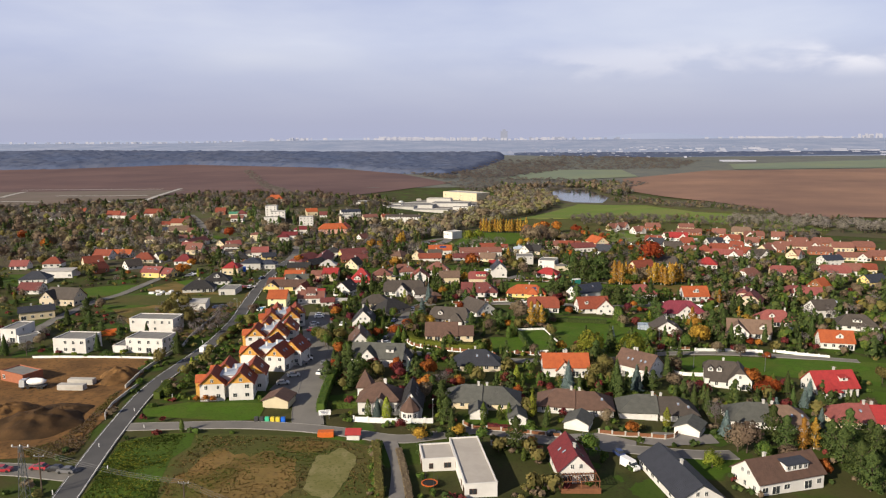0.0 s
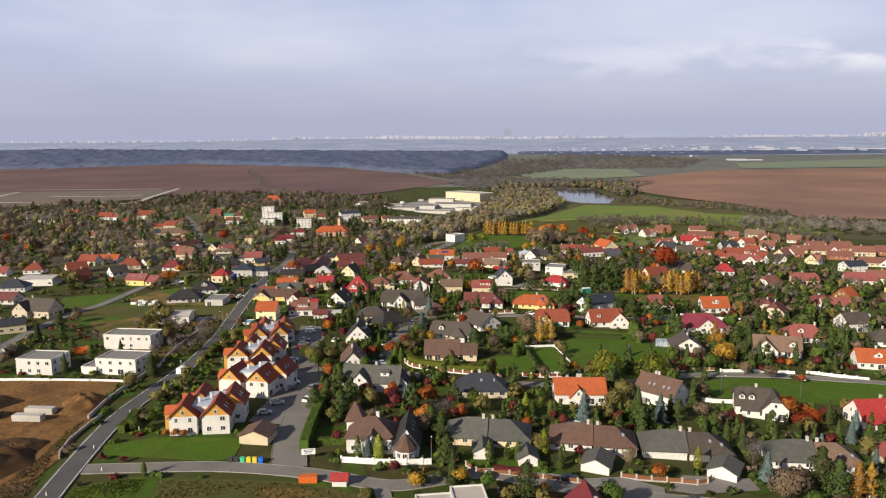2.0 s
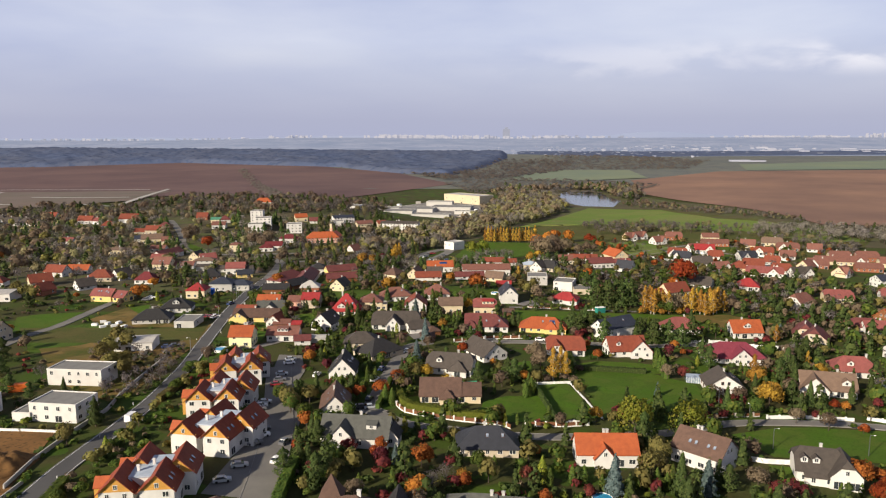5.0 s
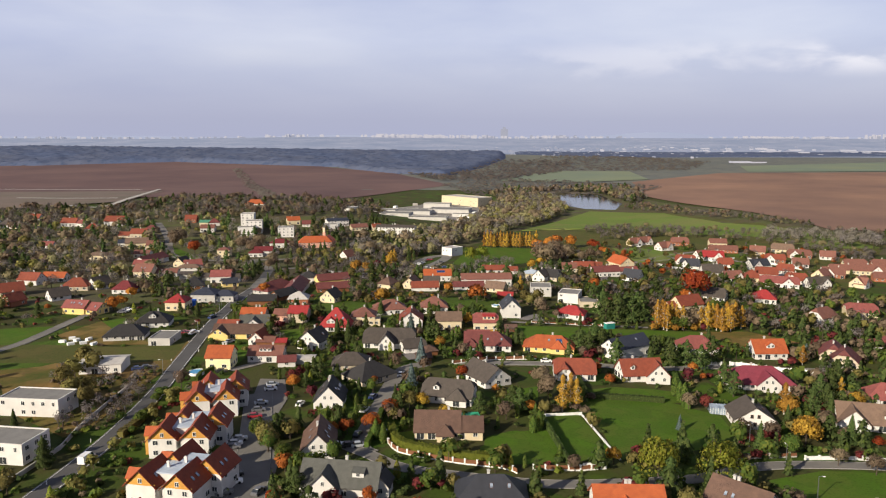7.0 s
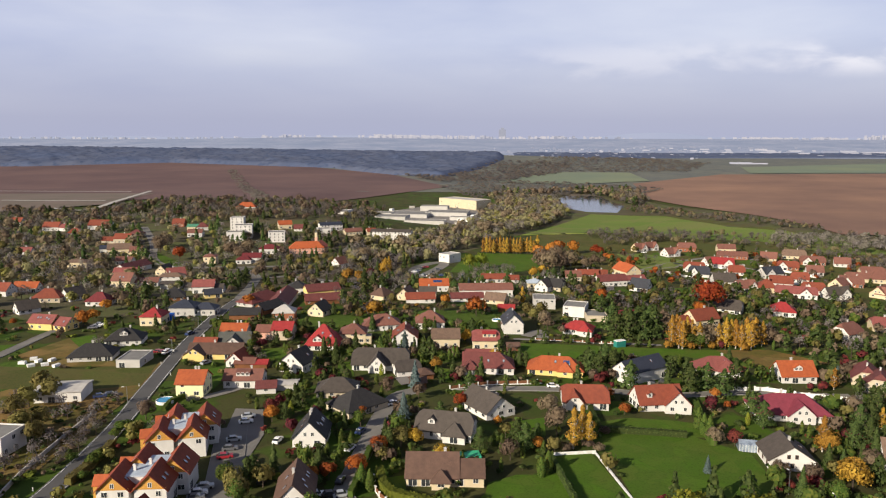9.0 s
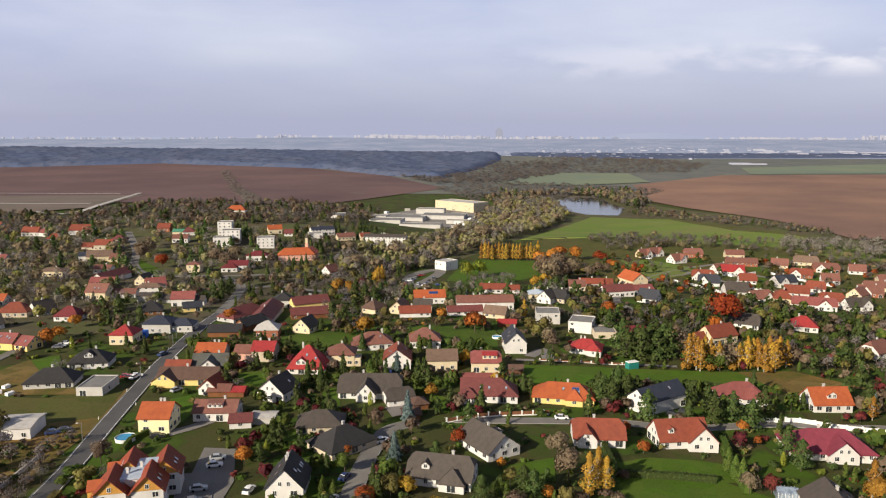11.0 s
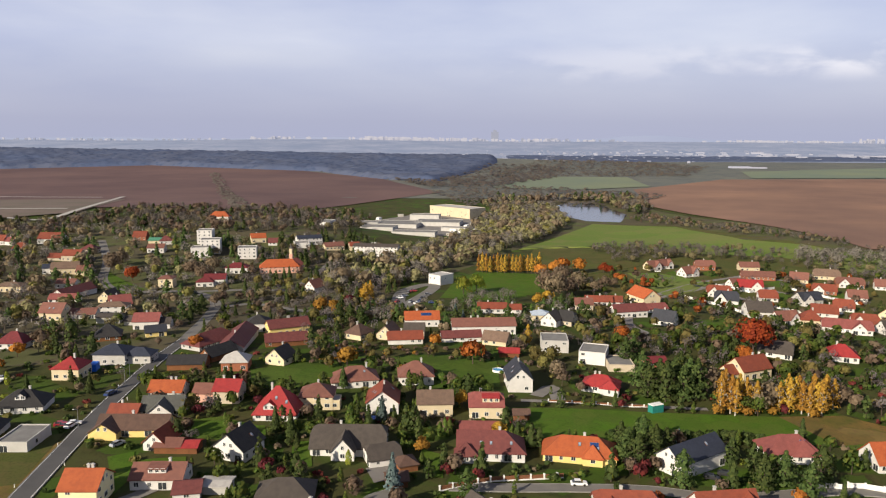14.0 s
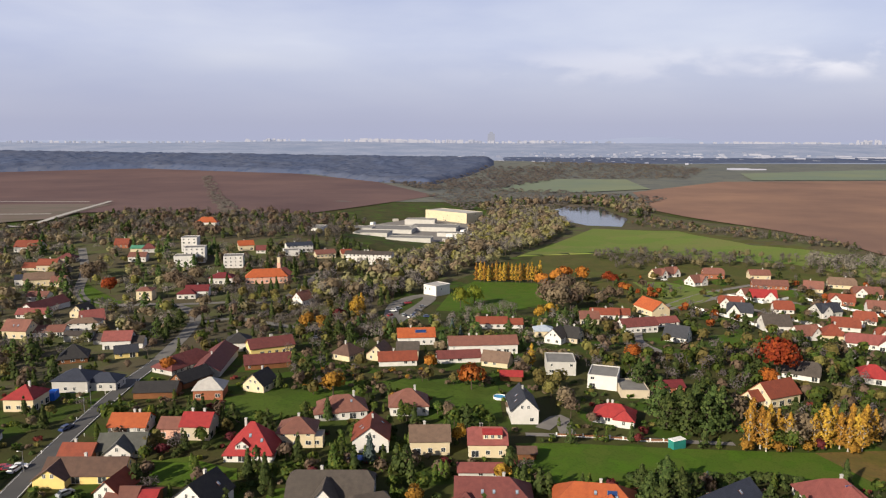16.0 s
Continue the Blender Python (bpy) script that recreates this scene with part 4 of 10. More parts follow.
patch("lawn", [(-81.0, 404.8), (-70.0, 409.0), (-64.5, 395.4), (-66.8, 389.5), (-75.9, 390.9)], M["lawn"], "garden lawn beside the village street", "lawn", 0.16, 12)
patch("lawn", [(-93.5, 376.9), (-87.6, 380.7), (-81.3, 365.8), (-81.9, 354.6), (-86.3, 363.3)], M["lawn"], "lawn of a yellow house", "lawn", 0.16, 12)
patch("lawn", [(-163.2, 407.6), (-166.6, 418.6), (-156.9, 427.6), (-148.2, 413.1), (-152.8, 398.7)], M["lawn"], "green plot beside a dark-roofed house", "lawn", 0.16, 12)
patch("lawn", [(-79.6, 400.0), (-70.9, 406.9), (-57.2, 400.6), (-56.0, 393.1), (-74.2, 391.8)], M["lawn"], "garden lawn below a red-roofed house", "lawn", 0.16, 12)
patch("lawn", [(-84.5, 375.2), (-72.0, 377.6), (-68.9, 368.3), (-82.6, 363.6)], M["lawn"], "garden lawn beside an orange-roofed house", "lawn", 0.16, 12)
patch("lawn", [(-44.9, 388.7), (-40.0, 389.7), (-36.4, 372.6), (-41.8, 369.1)], M["lawn"], "garden lawn behind the big grey roof", "lawn", 0.16, 12)
patch("lawn", [(-7.6, 385.5), (-1.3, 381.9), (-1.2, 367.2), (-5.5, 367.6)], M["lawn"], "garden lawn along a clipped hedge", "lawn", 0.16, 12)
patch("lawn", [(48.5, 390.1), (54.9, 393.2), (47.7, 376.5), (45.4, 376.4)], M["lawn"], "garden lawn beside a blue-grey roof", "lawn", 0.16, 12)
patch("lawn", [(80.1, 248.0), (87.1, 246.4), (85.0, 232.4), (81.4, 237.0)], M["lawn"], "sunny lawn behind a white wall", "lawn", 0.16, 12)
patch("lawn", [(129.4, 564.3), (154.1, 579.0), (149.1, 553.0), (128.3, 533.2)], M["lawn"], "green slope among the far gardens", "lawn", 0.16, 12)
patch("yard", [(-58.5, 222), (-47, 220), (-51, 258), (-58, 285), (-64, 285), (-57, 250)], M["asphalt"], "asphalt parking strip beside the terraces", "yard", 0.13, 10)
patch("yard", [(-49.0, 235.1), (-48.2, 221.2), (-42.4, 221.4), (-45.6, 242.2), (-44.2, 256.1), (-46.4, 272.9), (-51.7, 280.3), (-54.3, 300.0), (-54.6, 317.0), (-60.0, 337.0), (-68.8, 337.6), (-65.6, 313.6), (-57.5, 281.2), (-53.4, 255.7)], M["asphalt"], "asphalt parking yard behind the terraces", "yard", 0.17, 12)
patch("yard", [(9.2, 193.3), (22.6, 193.2), (29.5, 190.6), (39.8, 192.4), (48.6, 187.4), (47.9, 184.3), (27.5, 186.6), (9.1, 190.1)], M["paving"], "pale paved drives in front of the bungalows", "yard", 0.17, 12)
patch("yard", [(54.8, 194.5), (70.6, 194.1), (70.9, 187.9), (54.8, 184.6), (49.0, 186.1)], M["paving"], "pale paved drives in front of the bungalows", "yard", 0.17, 12)
patch("yard", [(-22.0, 371.9), (-13.6, 377.0), (-12.1, 366.7), (-18.9, 363.4)], M["paving"], "paved forecourt of a grey-roofed house", "yard", 0.17, 12)
road([(119.0, 630.7), (166.8, 684.0), (213.8, 717.7)], 4.5, "pale paved estate lane", mat='paving', kerb=False)
road([(166.8, 684.0), (180.6, 645.3), (196.1, 600.8)], 4.5, "pale paved estate lane", mat='paving', kerb=False)
road([(213.8, 717.7), (246.7, 689.4), (252.3, 624.7)], 4.5, "pale paved estate lane", mat='paving', kerb=False)
road([(-124.3, 163.5), (-113.0, 162.9), (-101.6, 162.1), (-94.1, 160.7), (-88.2, 159.6)], 6.0, "asphalt side road joining the main road")
road([(-77, 90), (-80, 125), (-84.2, 149), (-89, 173), (-92.6, 194), (-95.8, 216), (-96.8, 232), (-96.5, 245), (-95.8, 262), (-95.8, 285), (-97.8, 312), (-99.8, 329), (-103, 349), (-107.5, 381), (-111.6, 412), (-114.2, 441), (-116.5, 475), (-117, 505)], 5.6, "dark asphalt main road with white edge lines", lines=True, mat="asphalt_dark")
road([(-89.1, 189.7), (-77.8, 190.7), (-59.6, 192.1), (-43.7, 191.0), (-29.3, 188.1), (-15.3, 184.1), (-4.9, 187.1), (7.3, 192.0), (22.1, 186.7), (43.6, 182.1), (63.2, 179.8), (72.1, 180.6)], 5.0, "grey asphalt side street")
road([(-40.0, 192.0), (-43.3, 207.7), (-45.7, 229.8), (-50.5, 260.3), (-57.6, 290.9), (-65.0, 321.8)], 8.5, "asphalt lane with parked cars")
road([(-22.6, 275.7), (-26.5, 280.1), (-25.7, 295.7), (-24.5, 312.3), (-23.1, 332.0), (-19.5, 351.9), (-11.8, 359.3)], 5.0, "asphalt lane that bends between gardens")
road([(-29.8, 280.3), (-22.5, 274.5), (-14.5, 268.0), (-1.7, 264.5), (16.1, 261.6), (31.2, 261.9), (59.8, 267.4), (80.8, 276.7), (107.9, 279.3), (129.3, 277.3), (152.7, 273.3)], 4.0, "narrow asphalt lane between hedges")
road([(24.9, 428.0), (36.9, 427.8), (54.0, 426.5), (69.1, 425.3), (87.5, 424.3)], 2.6, "gravel path along the green", mat='paving', kerb=False)
road([(-16.6, 182.6), (-13.0, 166.2), (-12.0, 146.7)], 3.6, "gravel drive", mat='paving', kerb=False)
road([(0.2, 362.2), (16.2, 362.5), (32.2, 363.5), (51.4, 363.7), (71.1, 360.6), (100.4, 366.1), (119.2, 365.2), (136.9, 365.3)], 4.2, "narrow asphalt lane")
road([(-116.9, 503.9), (-124.4, 558.6), (-134.8, 601.7), (-159.8, 632.1), (-198.1, 629.7), (-225.9, 659.8), (-252.4, 722.6), (-294.2, 805.1)], 6, "asphalt village street", kerb=False)
road([(-131.6, 579.4), (-110.0, 594.9), (-75.6, 573.3), (-51.9, 566.2)], 5, "asphalt village street", kerb=False)
road([(-89.6, 771.7), (-98.3, 651.5), (-123.1, 641.9), (-159.8, 632.1)], 5, "asphalt village street", kerb=False)
road([(-28.5, 589.2), (-28.8, 638.6), (-16.5, 666.3), (-9.2, 657.8), (-27.9, 581.4)], 8, "asphalt car park", kerb=False)
road([(95.0, 526.3), (92.4, 554.1), (115.3, 617.4), (158.9, 661.0), (198.0, 688.5), (218.9, 654.6)], 4, "estate road", mat='paving', kerb=False)
road([(-190.8, 274.6), (-178.3, 283.3), (-182.9, 330.1), (-183.7, 363.0), (-179.4, 383.7), (-178.7, 423.8), (-176.7, 452.0)], 4.5, "asphalt estate road")
road([(-790.6, 1319.3), (-663.1, 1296.5), (-518.5, 1289.0)], 7, "pale new road on the bare plots", mat="concrete", kerb=False, lift=1.7)
road([(-496.6, 1310.7), (-421.9, 1038.3), (-407.6, 930.5), (-451.3, 930.8)], 7, "pale new road on the bare plots", mat="concrete", kerb=False, lift=1.7)
road([(-564.0, 1023.6), (-496.4, 1016.5), (-434.8, 1024.8)], 7, "pale new road on the bare plots", mat="concrete", kerb=False, lift=1.7)
road([(-620.9, 988.5), (-709.3, 1194.4)], 7, "pale new road on the bare plots", mat="concrete", kerb=False, lift=1.7)
road([(-578.4, 920.2), (-527.7, 917.6)], 7, "pale new road on the bare plots", mat="concrete", kerb=False, lift=1.7)
road([(-82.7, 347.1), (-77.4, 352.5), (-73.3, 358.2)], 4, "paved drive", mat='paving', kerb=False)
road([(30.7, 432.9), (37.6, 442.9), (38.0, 428.7)], 5, "paved drive beside the white house", mat='paving', kerb=False)

# ---- the houses of the village, street by street ----
row_house(-68.7, 212.2, 8, 8.5)
row_house(-66.0, 243.1, -10, 9.0)
row_house(-72.0, 270.6, 5, 8.2)
row_house(-73.1, 299.7, 14, 8.0)
house(28.2, 167.4, -87, 14.3, 8.1, 3.6, 3.8, 'gable', 'crimson', 'white', sky=4, chim=1, solar=(-1.5, 1, 2.2, 1.4))
house(52.3, 161.7, -81, 23.1, 9.9, 2.7, 3.1, 'gable', 'slate', 'white', chim=1)
house(76.3, 165.1, 19, 19.1, 9.5, 3.6, 3.6, 'gable', 'brown', 'white', sky=1, dorm=[(2.2, -1, 0.25, 6.3, 1.6, True, 'slate')])
house(2.9, 214.2, 175, 11.6, 11.2, 2.5, 3.4, 'hipright', 'grey', 'cream', chim=1, flues=(-0.42,), over=0.4, sky=0)
house(14.4, 213.3, -5, 11.6, 11.2, 2.5, 3.28, 'hipright', 'grey', 'cream', chim=1, flues=(-0.42,), over=0.4, sky=0)
house(30.5, 212.6, 172, 11.4, 11.2, 2.5, 3.4, 'hipright', 'brown', 'white', chim=1, flues=(-0.42,), over=0.4, sky=0)
house(41.7, 210.9, -8, 11.4, 11.2, 2.5, 3.28, 'hipright', 'brown', 'white', chim=1, flues=(-0.42,), over=0.4, sky=2)
house(53.7, 209.7, 175, 11.6, 11.2, 2.5, 3.4, 'hipright', 'grey', 'white', chim=1, flues=(-0.42,), over=0.4, sky=0)
house(65.2, 208.7, -5, 11.6, 11.2, 2.5, 3.28, 'hipright', 'greybrown', 'white', chim=1, flues=(-0.42,), over=0.4, sky=3)
house(84.5, 206.0, 174, 11.6, 11.2, 2.5, 3.4, 'hipright', 'grey', 'white', chim=1, flues=(-0.42,), over=0.4, sky=0)
house(96.0, 204.7, -6, 11.6, 11.2, 2.5, 3.28, 'hipright', 'tan', 'white', chim=1, flues=(-0.42,), over=0.4, sky=3)
house(114.3, 208.0, 178, 11.6, 11.2, 2.5, 3.4, 'hipright', 'rose', 'cream', chim=1, flues=(-0.42,), over=0.4, sky=3)
house(125.9, 207.7, -2, 11.6, 11.2, 2.5, 3.28, 'hipright', 'red', 'cream', chim=1, flues=(-0.42,), over=0.4, sky=3)
house(38.0, 247.2, 0, 16.2, 8.6, 3.9, 3.6, 'gable', 'orange', 'white', chim=2, wings=[(-0.9, -3.1, 90, 4.5, 5.0, 3.1, 2.9, 'gable')])
house(7.7, 251.5, -0, 17.0, 9.9, 2.7, 4, 'hip', 'slate', 'beige', sky=3, chim=1)
house(-27.1, 254.9, -6, 19.1, 9.9, 3.4, 4.1, 'gable', 'grey', 'white', chim=1, wings=[(-3.1, -4.0, 90, 4.5, 6.8, 3.4, 3.6, 'gable'), (9.5, 0.0, 90, 5.4, 4.0, 2.9, 2.2, 'gable', 'black')], dorm=[(4.5, -1, 0.35, 2.7, 1.3, True)])
house(63.7, 247.7, -45, 14.1, 9.9, 4.6, 4.1, 'gable', 'brown', 'white', sky=6, chim=2)
house(90.0, 242.4, -15, 11.7, 9.9, 3.6, 4.1, 'half', 'greybrown', 'white', wings=[(5.4, -1.8, 90, 9.9, 7.2, 3.6, 3.8, 'half'), (1.8, -4.5, 0, 10.8, 3.6, 2.7, 1.1, 'gable')], dorm=[(-0.9, -1, 0.3, 1.6, 1.2), (-3.6, -1, 0.3, 1.6, 1.2)], chim=1)
house(123.2, 235.9, 6, 14.8, 9.9, 3.2, 4.3, 'gable', 'red', 'white', dorm=[(2.7, -1, 0.35, 2.7, 1.2, True)], chim=1, wings=[(-2.7, -4.5, 90, 4.5, 5.4, 2.7, 2.3, 'hip')])
house(-52.1, 209.4, 84, 7.8, 7.7, 2.6, 1.5, 'gable', 'brown', 'palebeige', chim=0, windows=False, label='pale beige garage with a low brown roof')
house(6.9, 203.3, 90, 7.2, 4.7, 2.3, 1.3, 'gable', 'grey', 'white', chim=0, fill=0.3, label='white garage with a grey tiled roof')
house(17.9, 200.1, 90, 7.2, 4.7, 2.3, 1.3, 'gable', 'grey', 'white', chim=0, fill=0.3, label='white garage with a grey tiled roof')
house(34.9, 197.5, 70, 8.1, 6.8, 2.3, 1.6, 'gable', 'grey', 'white', chim=0, fill=0.3, label='white double garage with a grey tiled roof')
house(65.4, 196.1, 60, 8.1, 6.8, 2.3, 1.6, 'gable', 'grey', 'white', chim=0, fill=0.3, label='white double garage with a grey tiled roof')
house(-144.5, 270.7, -5, 13.1, 10.5, 5.4, 0, 'flat', 'grey', 'white', fill=0.9)
house(-116.0, 270.7, -7, 14.8, 10.5, 5.4, 0, 'flat', 'grey', 'white', fill=0.9)
house(-127.5, 303.9, -5, 19.2, 9.8, 5.4, 0, 'flat', 'grey', 'white', fill=0.5)
house(-178.2, 288.3, -1, 6.4, 13, 5.4, 0, 'flat', 'grey', 'white', fill=0.5)
house(-143.5, 232.4, -26, 11.8, 7, 3.1, 0, 'flat', 'grey', 'brick', fill=0.7, label='unfinished bare brick house with a concrete slab roof')
house(-171.4, 283.9, 44, 7.9, 4.1, 2.7, 0, 'flat', 'grey', 'white', fill=0.5, label='white carport with a flat grey roof')
house(-125.7, 271.5, -6, 5.6, 11, 2.5, 0, 'flat', 'grey', 'white', windows=False, label='low white garage with a flat grey roof')
house(-127.9, 346.9, 8, 15.3, 10.8, 3.8, 0.7, 'gable', 'pale', 'white', chim=0, fill=0.4, label='white workshop with a low pale sheet roof')
house(-137.7, 414.9, 10, 15.3, 10.8, 2.7, 3.8, 'hip', 'black', 'white', dorm=[(0.0, -1, 0.35, 3.1, 1.2)], chim=1)
house(-140.2, 392.2, 10, 17.1, 10.8, 2.5, 3.6, 'hip', 'black', 'greyw', chim=1)
house(-121.4, 385.9, 1, 8.8, 13, 2.9, 0, 'flat', 'grey', 'greyw', fill=0.4)
house(-185.0, 439.1, -9, 12.6, 8.1, 3.6, 2.9, 'gable', 'rose', 'yellow', sky=6, chim=1, label='yellow terraced house with a rose-red roof and skylights')
house(-175.0, 437.6, -16, 7.5, 8.1, 2.9, 2.7, 'gable', 'rose', 'yellow', sky=2, chim=0)
house(-196.1, 358.7, -10, 17.1, 9.9, 4, 4.5, 'gable', 'greybrown', 'beige', wings=[(-5.4, -4.5, 90, 5.4, 8.1, 4.0, 3.8, 'gable')], sky=1, chim=1)
house(-193.0, 327.5, 30, 15.3, 9, 4, 1.8, 'gable', 'slate', 'cream', chim=1)
house(-243.1, 439.8, 5, 19.8, 11.7, 4.5, 0.5, 'gable', 'pale', 'white', chim=0, fill=0.3)
house(-246.6, 420.0, 10, 16.2, 10.8, 3.1, 3.6, 'hip', 'slate', 'white', chim=1)
house(-230.4, 388.1, 0, 12.6, 9, 2.7, 3.1, 'gable', 'maroon', 'white', chim=1)
house(-37.1, 278.2, 97, 14.4, 8.6, 2.7, 4.5, 'gable', 'brown', 'white', sky=6, chim=1, gable='white')
house(-40.2, 313.8, 92, 11.7, 9, 3.1, 4.7, 'gable', 'black', 'white', sky=6, chim=2)
house(-39.3, 354.0, 5, 14.4, 9.9, 2.5, 3.2, 'hip', 'greybrown', 'beige', chim=0)
house(-31.0, 339.9, 45, 16.2, 11.7, 2.5, 4, 'hip', 'black', 'beige', chim=1)
house(-5.7, 292.3, 0, 13.5, 10.8, 2.7, 4.1, 'gable', 'brown', 'cream', chim=1, wings=[(8.6, -1.1, 0, 8.1, 8.1, 2.7, 2.9, 'gable'), (2.2, -5.6, 90, 3.6, 4.5, 2.5, 2.3, 'hip')])
house(-2.7, 320.9, -12, 17.1, 9.9, 2.9, 4.1, 'half', 'greybrown', 'white', chim=1, wings=[(3.6, -4.5, 90, 4.5, 6.3, 2.7, 2.9, 'hip')], dorm=[(-3.6, -1, 0.3, 2.0, 1.2)])
house(9.8, 341.0, -56, 15.6, 10.8, 2.7, 4.1, 'gable', 'greybrown', 'white', chim=1, dorm=[(0.0, 1, 0.3, 2.7, 1.2, True)])
house(-27.9, 385.4, 0, 21.6, 11.7, 2.7, 4.5, 'half', 'greybrown', 'white', chim=1, flues=(-0.12,), wings=[(-0.9, -5.9, 90, 6.3, 6.3, 3.1, 3.6, 'gable'), (9.9, -8.1, 20, 9.0, 8.1, 2.5, 2.7, 'half')])
house(-11.3, 373.3, 20, 5.9, 5.9, 2.2, 1.4, 'pyramid', 'brown', 'wood', chim=0, fill=0, label='small wooden garden pavilion with a brown roof')
house(-13.2, 363.7, 10, 6.3, 5.4, 2.1, 1.3, 'gable', 'brown', 'wood', chim=0, fill=0, label='wooden carport with a brown roof')
house(12.1, 383.8, -2, 19.5, 10.8, 2.9, 4.1, 'hipright', 'maroon', 'white', sky=5, chim=1, wings=[(-6.8, -5.0, 90, 4.5, 6.3, 2.7, 2.7, 'hip')])
house(9.6, 399.6, 0, 12.6, 5.4, 2.3, 1.3, 'gable', 'rose', 'greyw', chim=0, fill=0.3, label='low shed with a faded rose roof')
house(37.0, 383.2, -9, 20.9, 9.9, 2.7, 3.6, 'hip', 'orange', 'yellow', chim=1, sky=3, solar=(4, -1, 2.4, 1.6), wings=[(3.6, -3.6, 90, 4.5, 5.4, 2.7, 2.7, 'hip')])
house(67.1, 378.9, 34, 19.6, 8.6, 4.7, 3.4, 'gable', 'blue', 'white', chim=0, sky=2, fill=0.5)
house(41.9, 349.4, -3, 15.3, 9.9, 2.9, 4, 'half', 'rust', 'white', chim=1, wings=[(-3.6, -3.6, 90, 5.4, 5.4, 2.9, 3.2, 'half')])
house(65.4, 350.0, 8, 15.5, 9.5, 2.9, 4.5, 'gable', 'rust', 'white', chim=1, wings=[(5.0, -3.6, 80, 8.1, 8.1, 3.1, 4.1, 'gable')], dorm=[(-3.6, -1, 0.3, 1.6, 1.3)], gable='white')
house(97.9, 388.1, 0, 16.2, 9.9, 2.9, 3.8, 'hip', 'rose', 'white', chim=1, wings=[(2.7, -3.1, 90, 5.4, 7.2, 2.9, 3.4, 'hip')], solar=(3, -1, 1.6, 1.8))
house(124.7, 383.1, 3, 13.8, 9.5, 3.1, 4.3, 'gable', 'orange', 'white', chim=1, dorm=[(0.0, -1, 0.3, 3.1, 1.2)])
house(106.1, 346.0, -4, 23.4, 12.6, 2.7, 4.5, 'hip', 'pink', 'white', chim=1, wings=[(1.8, -5.4, 90, 5.4, 8.1, 2.9, 3.6, 'gable')])
house(89.3, 308.7, -96, 11.8, 11.7, 3.2, 3.8, 'gable', 'greybrown', 'white', chim=1, frame_key='frame_brown', sky=1)
house(125.0, 310.1, -14, 18.0, 10.8, 2.7, 4.5, 'gable', 'tan', 'white', chim=1, wings=[(-4.5, -3.6, 85, 8.1, 9.0, 2.9, 4.1, 'gable')], dorm=[(5.4, -1, 0.25, 2.7, 1.2)])
house(151.0, 382.3, 65, 12.6, 9.9, 3.2, 4.1, 'half', 'maroon', 'beige', chim=1)
house(145.4, 331.9, -12, 18.0, 9.9, 2.7, 4.1, 'hip', 'rose', 'white', chim=1, dorm=[(-1.8, -1, 0.3, 2.2, 1.2)])
house(176.0, 351.4, 10, 12.6, 9.9, 4.5, 3.6, 'gable', 'greybrown', 'white', chim=1, wings=[(6.3, 0.9, 0, 4.5, 6.3, 6.3, 1.4, 'pyramid', 'sheet', 'mint')])
house(179.3, 326.9, -15, 18.0, 9.9, 2.7, 4, 'hip', 'greybrown', 'white', chim=1, dorm=[(0.0, -1, 0.25, 3.6, 1.2, True)])
house(154.2, 294.8, -11, 13.3, 9, 3.2, 3.8, 'gable', 'orange', 'white', chim=1, dorm=[(0.9, -1, 0.3, 2.7, 1.2)])
house(-54.1, 411.2, 0, 14.4, 12.2, 2.7, 6.8, 'hip', 'red', 'white', chim=1, sky=3, dorm=[(-1.8, -1, 0.12, 3.6, 1.2)])
house(-43.1, 420.0, 2, 11.7, 9.5, 4.9, 2.9, 'hip', 'salmon', 'cream', chim=1, wings=[(5.9, -1.8, 0, 3.6, 5.4, 2.9, 0.0, 'flat')])
house(-33.4, 443.2, 12, 16.2, 10.8, 3.1, 3.6, 'hip', 'salmon', 'white', chim=1, wings=[(-5.4, -2.7, 90, 5.4, 7.2, 2.9, 2.7, 'hip')], sky=2)
house(-21.3, 418.5, -88, 12.7, 10.3, 4.1, 3.8, 'gable', 'rust', 'white', chim=1, sky=3)
house(-11.9, 447.7, 5, 13.5, 10.8, 3.6, 4, 'hip', 'salmon', 'white', chim=1)
house(-4.3, 416.3, 3, 12.1, 9.5, 4.5, 2.9, 'gable', 'tan', 'cream', chim=1)
house(12.3, 415.4, 0, 11.7, 9.5, 4.3, 3.1, 'half', 'rose', 'cream', chim=2, dorm=[(1.4, -1, 0.25, 5.4, 1.5, True, 'red')], sky=1)
house(25.4, 443.9, -88, 15.2, 8.6, 4.9, 4.1, 'gable', 'slate', 'white', chim=1, sky=3, fill=0.4, wings=[(-3.6, -1.8, 0, 3.6, 5.4, 2.7, 0.5, 'gable', 'tan', 'white')])
house(55.2, 441.9, -20, 13.5, 8.6, 2.9, 2.9, 'hip', 'red', 'white', chim=2, wings=[(3.6, -3.6, 90, 4.5, 6.3, 2.9, 2.3, 'hip')])
house(59.7, 478.9, -18, 10.6, 13, 5, 0, 'flat', 'grey', 'white', fill=0.5)
house(68.0, 470.2, -3, 9.9, 13, 2.7, 0, 'flat', 'grey', 'beige', fill=0.3)
house(117.0, 464.0, 24, 15.1, 9.5, 4, 4.1, 'gable', 'rust', 'cream', chim=1, wings=[(-8.1, 0.9, 0, 7.2, 6.3, 2.7, 2.7, 'gable')])
house(23.4, 411.9, 0, 5.9, 4.5, 2.2, 1.1, 'gable', 'brown', 'wood', chim=0, fill=0, label='small brown garden shed')
house(25.4, 483.0, -5, 9.0, 5.4, 2.3, 1.3, 'gable', 'red', 'wood', chim=0, fill=0, label='low garden shed with a red roof')
